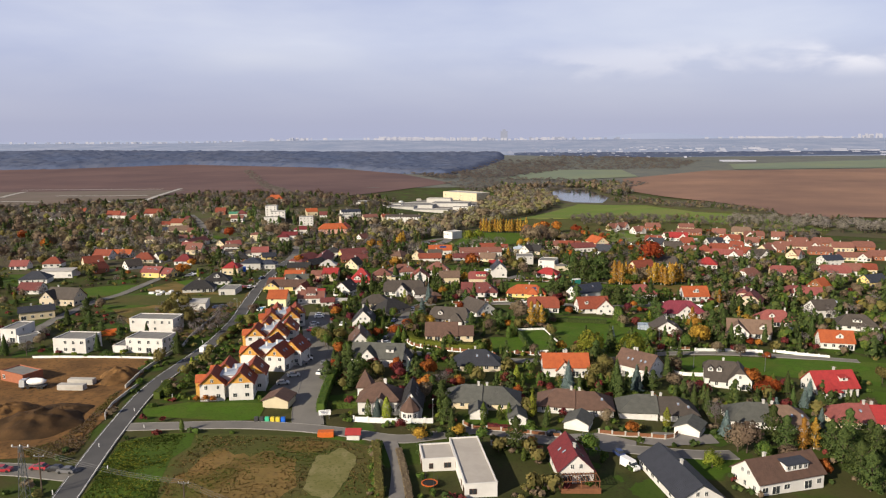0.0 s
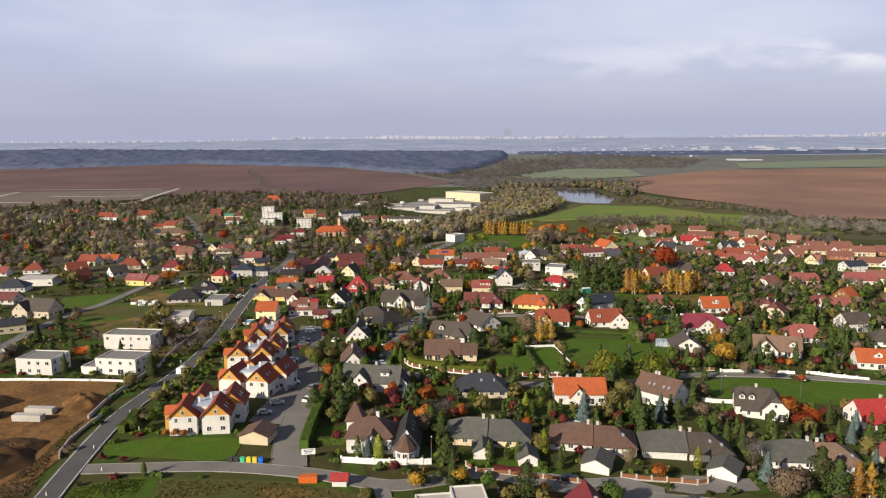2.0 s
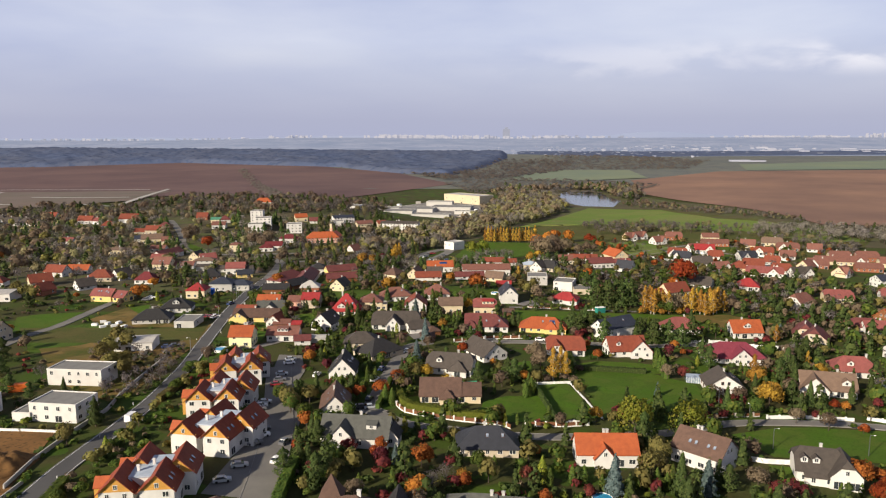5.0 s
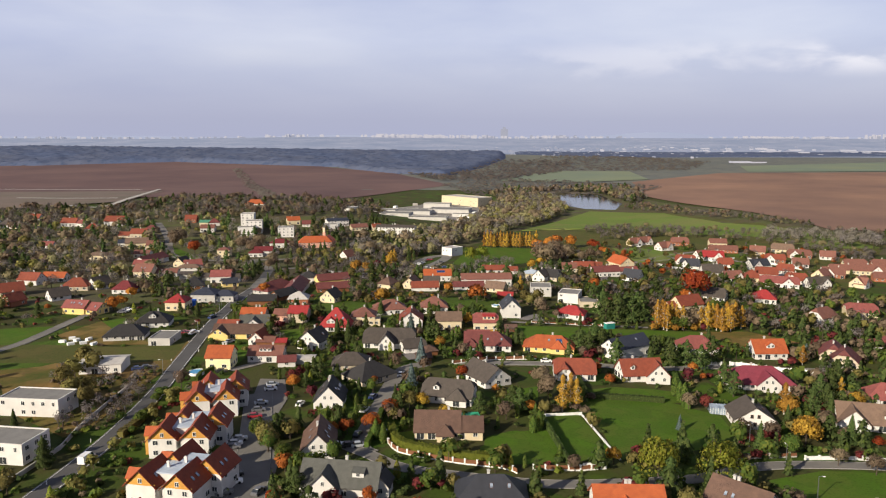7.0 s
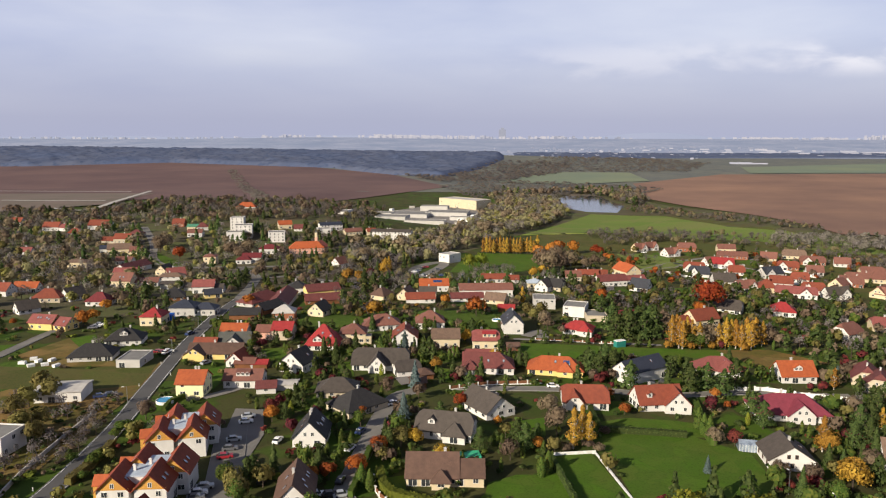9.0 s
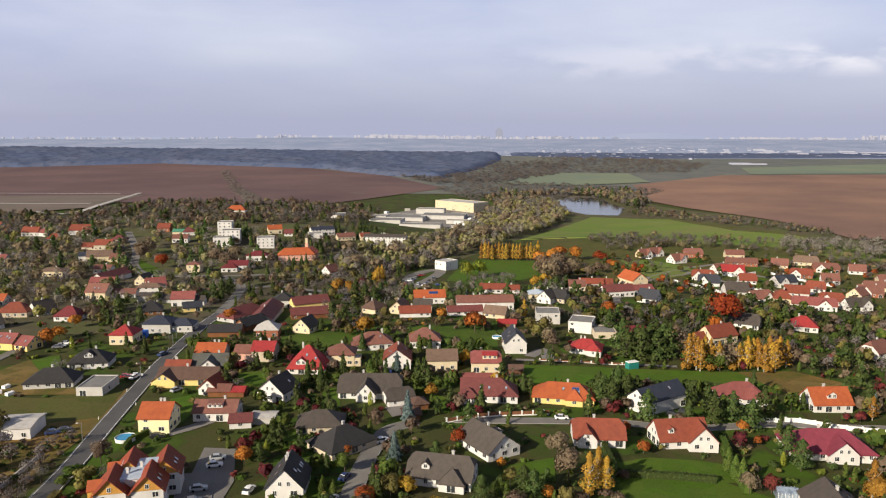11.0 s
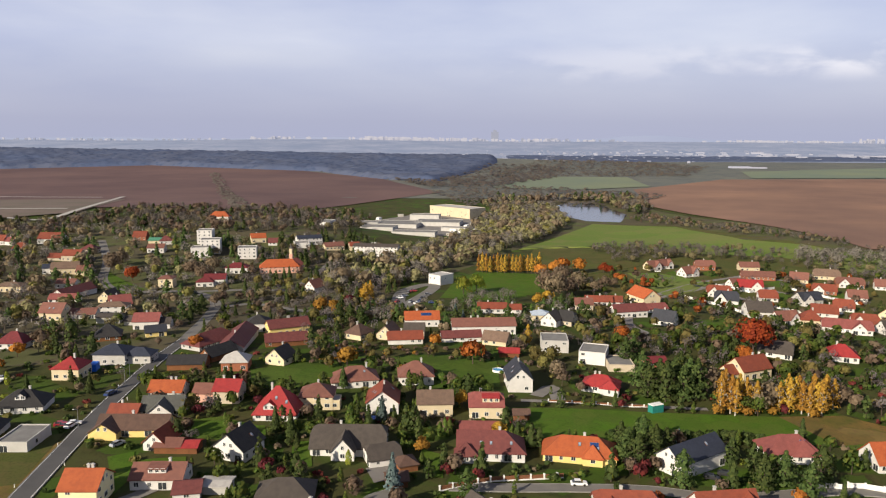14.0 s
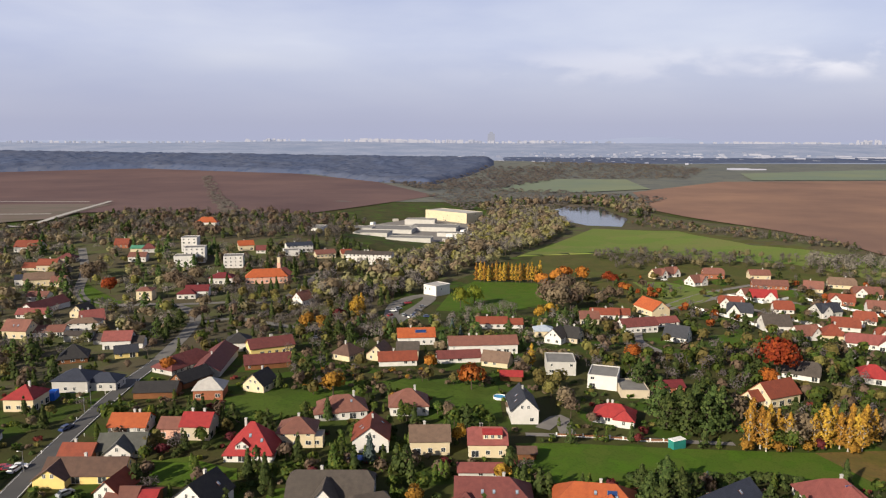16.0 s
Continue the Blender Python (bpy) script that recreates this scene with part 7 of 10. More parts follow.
def villa(x, y):
    """A white villa: brown hipped main roof, a dark wing, a round-topped tower and a corner turret."""
    rng = random.Random(8)
    thing = empty("villa", x, y, ground_z(x, y), 0)
    block(thing, 0, 0, 0, 12, 10, 4.6, 3.6, "hip", "brown", "white", rng)
    block(thing, -5.0, 5.0, 0, 4.2, 4.2, 6.6, 3.8, "pyramid", "brown", "white", rng)
    bm = block(thing, 9.2, -0.5, 90, 12, 6.4, 3.4, 4.4, "gable", "black", "white", rng)
    block(thing, 0.6, -5.2, 90, 3.0, 4.6, 4.4, 1.8, "gable", "brown", "white", rng)
    for i in (-2.4, 0.2, 2.4):
        skylight(thing, bm, i, -1, 0.5, 6.4, 3.4, 4.4)
    k = 8
    ang = [(i + 0.5) * 2 * math.pi / k for i in range(k)]
    v = [(math.cos(a) * 2.6, math.sin(a) * 2.6, z) for z in (-2, 3.0) for a in ang]
    part("turret_wall", mesh_of("turret_wall", v, [(i, (i + 1) % k, k + (i + 1) % k, k + i) for i in range(k)] + [tuple(range(k, 2 * k))], M["white"]), thing, pose(9.2, -7.6, 0))
    v = [(math.cos(a) * q, math.sin(a) * q, z) for q, z in ((3.0, 2.75), (3.0, 2.95), (1.2, 5.2)) for a in ang] + [(0, 0, 6.8)]
    f = [(s * k + i, s * k + (i + 1) % k, (s + 1) * k + (i + 1) % k, (s + 1) * k + i) for s in range(2) for i in range(k)] + [(2 * k + i, 2 * k + (i + 1) % k, 3 * k) for i in range(k)]
    part("turret_roof", mesh_of("turret_roof", v, f, M["roof_brown"]), thing, pose(9.2, -7.6, 0))
    for a in (-2.2, -1.57, -0.94):
        window(thing, pose(9.2 + math.cos(a) * 2.5, -7.6 + math.sin(a) * 2.5, 1.0, 0, 0, math.degrees(a) + 90), 1.2, 1.3)
    chimney(thing, pose(0, 0, 0), 1.5, 0.4, 8.9, 0.8, "white")
    HOUSES.extend([(x, y, 8), (x + 9, y - 2, 7)])
    return tagged(thing, "white villa with brown and black roofs, tower and turret", "villa")

# ---- trees and shrubs ----
LEAF = {
    "green": foliage("leaf_green", (0.052, 0.093, 0.020), (0.087, 0.132, 0.025), (0.139, 0.163, 0.031)),
    "dark": foliage("leaf_dark", (0.036, 0.058, 0.017), (0.061, 0.090, 0.026), (0.099, 0.128, 0.035)),
    "blue": foliage("leaf_blue", (0.062, 0.098, 0.095), (0.106, 0.150, 0.147), (0.150, 0.194, 0.188)),
    "lime": foliage("leaf_lime", (0.143, 0.182, 0.023), (0.221, 0.247, 0.033), (0.299, 0.286, 0.039)),
    "yellow": foliage("leaf_yellow", (0.250, 0.144, 0.025), (0.388, 0.225, 0.035), (0.525, 0.325, 0.053)),
    "gold": foliage("leaf_gold", (0.221, 0.124, 0.031), (0.364, 0.202, 0.034), (0.520, 0.312, 0.047)),
    # Both valley tones are paled and greyed to imitate haze over farther woods.
    "valley": foliage("leaf_valley_hazed", (0.152, 0.137, 0.119), (0.177, 0.158, 0.136), (0.202, 0.181, 0.150)),
    "valley_olive": foliage("leaf_olive_hazed", (0.207, 0.189, 0.101), (0.241, 0.217, 0.111), (0.280, 0.245, 0.129)),
    "orange": foliage("leaf_orange", (0.243, 0.081, 0.022), (0.378, 0.128, 0.027), (0.499, 0.196, 0.041)),
    "rust": foliage("leaf_rust", (0.203, 0.047, 0.016), (0.311, 0.074, 0.019), (0.419, 0.115, 0.024)),
    "wine": foliage("leaf_wine", (0.090, 0.021, 0.024), (0.150, 0.033, 0.033), (0.225, 0.051, 0.039)),
    "hedge": foliage("leaf_hedge", (0.095, 0.120, 0.018), (0.130, 0.155, 0.022), (0.170, 0.185, 0.030)),
    "olive": foliage("leaf_olive", (0.128, 0.119, 0.038), (0.174, 0.154, 0.049), (0.232, 0.196, 0.064)),
    "brown": foliage("leaf_brown", (0.140, 0.105, 0.072), (0.183, 0.137, 0.092), (0.235, 0.175, 0.118)),
    "twig": foliage("leaf_twig", (0.144, 0.124, 0.122), (0.180, 0.158, 0.152), (0.224, 0.201, 0.194)),
}


def leaves(centres, outward, size, rng, aspect=1.0, droop=0.0, jitter=0.55):
    """Small four-sided leaf clumps at the centres, facing roughly outwards. Returns vertices, faces and the crown's soft normals."""
    n = len(centres)
    nrm = outward + rng.normal(0, jitter, (n, 3))
    nrm[:, 2] += 0.25
    nrm /= np.linalg.norm(nrm, axis=1)[:, None] + 1e-9
    side = np.cross(nrm, rng.normal(0, 1, (n, 3)))
    side /= np.linalg.norm(side, axis=1)[:, None] + 1e-9
    up = np.cross(nrm, side)
    if droop:
        up = up * (1 - droop) + np.array((0, 0, -1.0)) * droop
    s = size * rng.uniform(0.55, 1.3, (n, 1))
    a, b = side * s * aspect, up * s
    bend = nrm * s * 0.25
    v = np.stack([centres - a - b * 0.7, centres + a * 0.8 - b, centres + a + b * 0.8 - bend, centres - a * 0.7 + b], 1).reshape(-1, 3)
    f = np.arange(4 * n).reshape(-1, 4)
    soft = outward / (np.linalg.norm(outward, axis=1)[:, None] + 1e-6) * 0.72 + nrm * 0.42
    soft /= np.linalg.norm(soft, axis=1)[:, None] + 1e-9
    return v, f, np.repeat(soft, 4, 0)


def crown_points(shape, n, h, r, rng):
    """Centres of the leaf clumps and the outward directions, for a tree of height h and crown radius r, foot at 0."""
    if shape in ("round", "wide", "bare", "willow"):
        lobes = rng.normal(0, 1, (9 if shape != "wide" else 13, 3))
        lobes /= np.linalg.norm(lobes, axis=1)[:, None]
        lobes[:, 2] = np.abs(lobes[:, 2]) * 1.0 - 0.38
        mid = np.array((0, 0, h * 0.54))
        rz = h * 0.46
        which = rng.integers(0, len(lobes), n)
        d = rng.normal(0, 1, (n, 3))
        d /= np.linalg.norm(d, axis=1)[:, None]
        rad = rng.uniform(0.55, 1.0, (n, 1)) ** 0.6 * rng.uniform(0.36, 0.56, (len(lobes), 1))[which]
        p = lobes[which] * 0.55 + d * rad
        out = p / (np.linalg.norm(p, axis=1)[:, None] + 1e-6)
        p = p * np.array((r, r, rz)) + mid
        if shape == "willow":
            p[:, 2] -= rng.uniform(0, 0.35, n) * h * (np.hypot(p[:, 0], p[:, 1]) / r) ** 2
        p[:, 2] = np.maximum(p[:, 2], h * rng.uniform(0.03, 0.16, n))
        return p, out
    if shape == "tall":
        u = rng.uniform(0.12, 1.0, n)
        prof = np.sin(np.pi * (0.12 + 0.88 * u) ** 0.8) ** 0.7 * (0.8 + 0.35 * np.sin(u * 21 + rng.uniform(0, 6)))
        ang = rng.uniform(0, 2 * np.pi, n)
        rr = r * prof * rng.uniform(0.35, 1.0, n) ** 0.5
        p = np.stack([np.cos(ang) * rr, np.sin(ang) * rr, u * h], 1)
        return p, np.stack([np.cos(ang), np.sin(ang), 0.3 * np.ones(n)], 1)
    if shape == "column":
        u = rng.uniform(0.02, 1.0, n)
        prof = np.minimum(1, (1 - u) * 2.2) ** 0.7 * np.minimum(1, 0.6 + u * 2)
        ang = rng.uniform(0, 2 * np.pi, n)
        rr = r * prof * rng.uniform(0.7, 1.02, n)
        return np.stack([np.cos(ang) * rr, np.sin(ang) * rr, u * h], 1), np.stack([np.cos(ang), np.sin(ang), 0.4 * np.ones(n)], 1)
    # conifer: tiers of boughs
    u = 1 - np.sqrt(rng.uniform(0, 1, n)) * 0.94
    tier = 1 - 0.32 * ((u * 9.0) % 1.0)
    ang = rng.uniform(0, 2 * np.pi, n)
    arms = 0.86 + 0.2 * np.sin(ang * 5 + u * 31)
    rr = r * (1 - u) * tier * arms * rng.uniform(0.55, 1.0, n) ** 0.5 + 0.1
    p = np.stack([np.cos(ang) * rr, np.sin(ang) * rr, 0.06 * h + u * h * 0.94], 1)
    return p, np.stack([np.cos(ang), np.sin(ang), 0.45 * np.ones(n)], 1)


def limb_mesh(name, h, r, rng, mat, limbs=6, thick=0.028, bare=False):
    """A tapered, slightly bent trunk with limbs that rise into the crown, in one mesh."""
    verts, faces = [], []

    def tube(a, b, r1, r2, k=6, bend=0.0):
        o, d = len(verts), (b - a)
        d.normalize()
        x = d.orthogonal().normalized()
        y = d.cross(x)
        mid = (a + b) / 2 + Vector((rng.normal(0, bend), rng.normal(0, bend), 0)) if bend else (a + b) / 2
        for p, q in ((a, r1), (mid, (r1 + r2) / 2), (b, r2)):
            verts.extend(p + x * math.cos(i * 2 * math.pi / k) * q + y * math.sin(i * 2 * math.pi / k) * q for i in range(k))
        for s in (0, k):
            faces.extend((o + s + i, o + s + (i + 1) % k, o + s + k + (i + 1) % k, o + s + k + i) for i in range(k))
        faces.append(tuple(o + 2 * k + i for i in range(k)))

    t = h * thick
    tube(Vector((0, 0, -0.4)), Vector((0, 0, h * (0.8 if bare else 0.72))), t, t * 0.3, 7, h * 0.012)
    for i in range(limbs):
        a, z = i * 2.4 + rng.uniform(0, 0.6), h * rng.uniform(0.22, 0.6)
        end = Vector((math.cos(a) * r * 0.72, math.sin(a) * r * 0.72, min(h * 0.92, z + h * rng.uniform(0.15, 0.32))))
        tube(Vector((0, 0, z)), end, t * 0.45, t * 0.1, 4, 0.1)
        if bare:
            for _ in range(3):
                q = Vector((0, 0, z)).lerp(end, rng.uniform(0.4, 0.9))
                tube(q, q + Vector((rng.normal(0, r * 0.22), rng.normal(0, r * 0.22), rng.uniform(0.1, 0.2) * h)), t * 0.16, t * 0.05, 3)
    return mesh_of(name, verts, faces, mat, True)


def array_mesh(name, v, f, mat, normals=None):
    """A mesh straight from arrays of vertices and four-cornered faces, with its own normals where given."""
    me = bpy.data.meshes.new(name)
    me.vertices.add(len(v))
    me.vertices.foreach_set("co", np.asarray(v, np.float32).ravel())
    me.loops.add(f.size)
    me.loops.foreach_set("vertex_index", f.astype(np.int32).ravel())
    me.polygons.add(len(f))
    me.polygons.foreach_set("loop_start", np.arange(0, f.size, 4, dtype=np.int32))
    for mt in mat if isinstance(mat, list) else [mat]:
        me.materials.append(mt)
    me.update(calc_edges=True)
    if normals is not None:
        at = me.attributes.new("custom_normal", "FLOAT_VECTOR", "POINT")
        at.data.foreach_set("vector", np.asarray(normals, np.float32).ravel())
    return me


# kind: shape, height, crown radius, leaf clumps, clump size, leaf colour, label words
SORT = {
    "maple": ("round", 8.0, 3.4, 620, 0.34, "olive"), "oak": ("wide", 11.0, 5.6, 1000, 0.42, "brown"), "lime_tree": ("round", 8.5, 3.5, 620, 0.34, "green"),
    "yellow_birch": ("tall", 11.0, 2.3, 640, 0.28, "gold"), "yellow_tree": ("round", 7.5, 3.2, 640, 0.34, "yellow"), "orange_tree": ("round", 6.0, 2.7, 560, 0.32, "orange"),
    "rust_tree": ("wide", 13.0, 6.2, 1250, 0.42, "rust"), "red_shrub": ("round", 4.6, 2.2, 420, 0.27, "rust"), "wine_tree": ("round", 5.5, 2.7, 520, 0.30, "wine"),
    "bare_tree": ("bare", 9.0, 3.8, 620, 0.24, "twig"), "brown_tree": ("round", 7.5, 3.3, 560, 0.32, "brown"), "spruce": ("cone", 11.0, 2.8, 900, 0.34, "dark"),
    "blue_spruce": ("cone", 9.0, 2.7, 820, 0.31, "blue"), "pine": ("tall", 9.5, 3.2, 800, 0.32, "dark"), "thuja": ("column", 5.0, 0.95, 330, 0.22, "green"),
    "golden_thuja": ("column", 6.5, 1.25, 420, 0.24, "lime"), "willow": ("willow", 9.5, 4.6, 950, 0.36, "lime"), "pale_willow": ("willow", 11.0, 5.2, 950, 0.4, "lime"), "shrub": ("round", 2.6, 1.7, 260, 0.24, "green"),
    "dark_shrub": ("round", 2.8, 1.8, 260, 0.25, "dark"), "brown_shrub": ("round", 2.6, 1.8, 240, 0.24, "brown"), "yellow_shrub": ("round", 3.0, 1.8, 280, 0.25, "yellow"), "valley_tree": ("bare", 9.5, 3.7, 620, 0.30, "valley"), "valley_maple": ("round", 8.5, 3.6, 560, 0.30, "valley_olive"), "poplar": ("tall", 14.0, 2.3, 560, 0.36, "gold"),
}
TREE_WORDS = {
    "maple": "olive-green garden tree in early autumn colour", "oak": "wide spreading tree with brown autumn leaves", "lime_tree": "round green broad-leaved tree", "yellow_birch": "slender birch with golden autumn leaves",
    "yellow_tree": "round tree with bright yellow leaves", "orange_tree": "small tree with orange autumn leaves", "rust_tree": "large tree with rust-red autumn crown", "red_shrub": "low shrub with red autumn leaves",
    "wine_tree": "small tree with dark wine-red leaves", "bare_tree": "almost bare grey-brown tree in autumn", "brown_tree": "garden tree with thin brown autumn leaves", "spruce": "dark green spruce in a garden",
    "blue_spruce": "blue-grey spruce in a garden", "pine": "dense dark green garden pine", "thuja": "narrow green thuja column", "golden_thuja": "narrow yellow-green thuja column", "willow": "drooping yellow-green willow on grass",
    "pale_willow": "broad pale yellow-green willow", "shrub": "low green garden shrub", "dark_shrub": "low dark evergreen shrub", "brown_shrub": "low brown autumn shrub", "yellow_shrub": "low yellow autumn shrub",
    "valley_maple": "thinly leaved tree in olive paled for haze", "valley_tree": "thinly leaved tree in grey-brown paled for haze", "poplar": "tall yellow poplar in a row",
}
TREE_MESH = {}
for key, (shape, h, r, n, size, colour) in SORT.items():
    TREE_MESH[key] = []
    for variant in range(6):  # three full ones and three with fewer, larger clumps for the distance
        rng = np.random.default_rng(len(TREE_MESH) * 10 + variant % 3)
        p, out = crown_points(shape, int(n * (2.3 if variant < 3 else 0.85)), h, r, rng)
        v, f, nm = leaves(p, out, size * (0.56 if variant < 3 else 0.90), rng, 0.3 if shape == "bare" else 1.0, 0.5 if shape == "willow" else 0.0)
        crown = array_mesh("crown", v, f, LEAF[colour], nm)
        trunk = limb_mesh("trunk", h, r, rng, M["birch_bark"] if "birch" in key else M["bark"], 4 if shape in ("cone", "column") else 7, 0.02 if h < 6 else 0.024, shape == "bare")
        TREE_MESH[key].append((trunk, crown))
TREES = []
tree_rng = random.Random(5)


NAMES = {"maple": "maple_tree", "oak": "oak_tree", "pine": "pine_tree", "spruce": "spruce_tree", "willow": "willow_tree", "pale_willow": "willow_tree", "poplar": "poplar_tree", "thuja": "thuja", "yellow_birch": "birch_tree",
         "dark_shrub": "evergreen_shrub", "brown_shrub": "autumn_shrub", "yellow_shrub": "autumn_shrub"}


def tree(kind, x, y, scale=1.0, group=""):
    """One tree: its trunk, which stands in the ground, and its crown."""
    trunk, crown = TREE_MESH[kind][tree_rng.randrange(3) + (3 if y > 340 else 0)]
    ob = new(NAMES.get(kind, kind), trunk)
    s = scale * tree_rng.uniform(0.92, 1.08)
    ob.matrix_world = Matrix.LocRotScale((x, y, ground_z(x, y)), Euler((0, 0, tree_rng.uniform(0, 6.28))), (s, s, s * tree_rng.uniform(0.94, 1.08)))
    part("crown", crown, ob)
    TREES.append((x, y, SORT[kind][2] * s))
    return tagged(ob, TREE_WORDS[kind], "shrub" if "shrub" in kind else "tree", group)


def free(x, y, r, lawns=True):
    """Whether a plant of that radius has room here."""
    if any((x - a) ** 2 + (y - b + 2.0) ** 2 < (c * 0.98 + r * 0.8) ** 2 for a, b, c in HOUSES):
        return False
    if y > 450 and r > 0.9 and any(abs(x - a) < c * 0.8 and 0 < b - y < 24 for a, b, c in HOUSES):  # tall plants keep clear of the sunny fronts
        return False
    if any((x - a) ** 2 + (y - b) ** 2 < ((c + r) * 0.62) ** 2 for a, b, c in TREES):
        return False
    p = Vector((x, y))
    for line, half in ROADS:
        if any((q - p).length_squared < (half + r * 0.7) ** 2 for q in line[::2]):
            return False
    return not lawns or not any(inside(x, y, o) for name, o in OPEN)

car(-55.5, 228.1, 18, "silver", "car")
car(-53.9, 236.6, 18, "silver", "car")
car(-54.0, 250.7, 18, "grey", "car")
car(-53.5, 256.4, 18, "white", "car")
car(-54.5, 260.7, 18, "black", "car")
car(-60.0, 276.9, 18, "grey", "car")
car(-59.8, 282.7, 18, "silver", "car")
car(-60.2, 279.4, 18, "white", "car")
car(-60.5, 300.2, 18, "red", "car")
car(-60.8, 305.5, 18, "grey", "car")
car(-61.6, 311.8, 18, "silver", "car")
car(-62.1, 325.4, 18, "white", "car")
car(-62.6, 329.9, 18, "silver", "car")
car(-46.3, 251.6, 75, "grey", "car")
car(-45.5, 240.1, 75, "white", "car")
car(-49.3, 311.5, 80, "white", "car")
car(-47.0, 286.5, 85, "black", "car")
car(-28.1, 287.6, 80, "black", "car")
car(-28.6, 307.4, 72, "white", "car")
car(-27.4, 319.6, 72, "blue", "car")
car(-20.3, 343.7, 40, "white", "car")
car(-32.6, 279.8, 20, "white", "car")
car(-29.3, 279.9, 20, "black", "car")
car(-26.7, 280.1, 20, "silver", "car")
car(43.0, 170.1, -60, "white", "van")
car(42.1, 177.4, -70, "blue", "car")
car(35.0, 187.8, 80, "grey", "car")
car(7.7, 189.6, 85, "white", "car")
car(27.0, 189.5, 10, "black", "car")
car(-94.5, 267.4, 84, "white", "van")
car(-84.5, 344.3, 15, "black", "car")
car(-94.1, 384.7, 60, "silver", "car")
car(-114.5, 398.4, 80, "white", "car")
car(-117.8, 399.4, 20, "red", "car")
car(-81.6, 381.6, 10, "black", "car")
car(-78.2, 381.6, 10, "black", "car")
car(70.1, 371.0, -25, "black", "car")
car(74.7, 373.4, -25, "black", "car")
car(-20.5, 343.2, 20, "white", "car")
car(33.8, 365.2, 0, "white", "car")
car(-115.9, 427.7, 75, "blue", "car")
car(-113.2, 348.3, 30, "black", "car")
car(-115.9, 346.5, 30, "blue", "car")
car(-162.9, 440.1, 10, "silver", "car")
car(-162.8, 443.9, 10, "white", "car")
car(-163.2, 437.9, 10, "grey", "car")
car(-97.8, 162.5, 175, "red", "car")
car(-93.5, 161.7, 175, "black", "car")
car(-90.4, 160.8, 175, "grey", "car")
car(-105.8, 161.2, 5, "red", "car")
car(-115.7, 428.6, 75, "blue", "car")
car(-114.3, 400.2, 20, "white", "car")
car(-115.9, 398.5, 20, "red", "car")
car(-28.8, 618.4, 0, "white", "car")
car(-26.3, 625.2, 37, "silver", "car")
car(-24.7, 637.2, 74, "grey", "car")
car(-21.7, 642.6, 21, "red", "car")
car(-16.0, 609.2, 58, "blue", "car")
car(-14.8, 619.3, 5, "black", "car")
car(-17.8, 600.9, 42, "white", "car")
car(-22.0, 605.6, 79, "silver", "car")
car(-12.6, 631.3, 26, "grey", "car")
car(-29.7, 605.2, 63, "red", "car")
car(-9.3, 603.0, 10, "blue", "car")
car(179.9, 525.1, 10, "silver", "car")
car(157.3, 733.0, 0, "white", "car")
car(-172.5, 556.8, 0, "grey", "car")
car(-156.3, 544.8, 50, "silver", "car")
car(-186.7, 622.5, 100, "white", "car")
car(-153.7, 624.4, 30, "black", "car")
car(-89.7, 573.1, 80, "grey", "car")
car(-59.5, 545.9, 10, "silver", "car")
wall_fence([(-20.2, 289.4), (-18.7, 281.6), (-15.5, 276.8), (-7.4, 273.8), (0.1, 271.4), (12.9, 269.1), (15.1, 266.4)], 1.5, "curved white garden wall with dark red panels", panel="timber", bay=3.2)
hedge([(-18.9, 291.0), (-17.2, 283.2), (-14.6, 278.5), (-6.9, 275.4), (0.6, 273.0), (13.0, 270.8)], 2.0, 3.1, "tall clipped olive-green hedge behind a curved wall", "hedge")
wall_fence([(19.3, 269.1), (31.2, 269.6), (38.3, 271.4)], 1.5, "white fence with dark red panels beside the lane")
plain_wall([(32.0, 270.2), (38.3, 271.4)], 1.9, 0.2, "plain pale board wall beside the lane", "whitepaint")
wall_fence([(-28.0, 196.3), (-21.2, 195.6), (-13.5, 195.4), (-5.6, 196.5)], 1.6, "white plastered street wall with pillars", panel="whitepaint", bay=4)
hedge([(-38.6, 202.8), (-39.4, 212.5), (-40.2, 226.0), (-40.3, 237.3)], 2.4, 3.0, "tall dark green hedge beside the lane")
hedge([(-35.7, 206.7), (-28.6, 207.7)], 1.4, 2.0, "clipped green hedge of a garden")
wall_fence([(97.4, 368.2), (103.0, 367.5)], 1.6, "white wall with pillars on the lane", panel="whitepaint", bay=4)
wall_fence([(104.8, 368.4), (110.3, 368.0), (115.9, 364.9), (122.3, 362.8), (133.7, 360.3)], 1.7, "long white wall with pillars on the lane", panel="whitepaint", bay=4.4)
wall_fence([(-2.0, 359.8), (5.0, 363.3), (11.6, 366.1), (24.8, 368.2), (30.7, 369.4)], 1.5, "white fence with brown panels on the lane", panel="timber", bay=3.6)
wall_fence([(75.5, 280.9), (92.6, 283.8)], 1.3, "low fence with pillars beside the lane", pillar="concrete", panel="timber", bay=3)
wall_fence([(93.9, 282.1), (107.7, 283.4), (120.5, 282.3)], 1.2, "white fence with pillars beside the lane", panel="whitepaint", bay=4)
wall_fence([(125.1, 283.9), (132.8, 280.5), (143.9, 276.9)], 1.2, "white fence with pillars beside the lane", panel="whitepaint", bay=4)
plain_wall([(72.8, 251.4), (80.2, 248.9), (88.4, 248.7)], 1.3, 0.2, "white garden wall beside the lawn", "whitepaint")
wall_fence([(34.3, 427.6), (47.1, 426.6), (60.4, 424.8), (71.4, 424.6)], 1.0, "low wall with orange-brown panels along the path", panel="timber", bay=4)
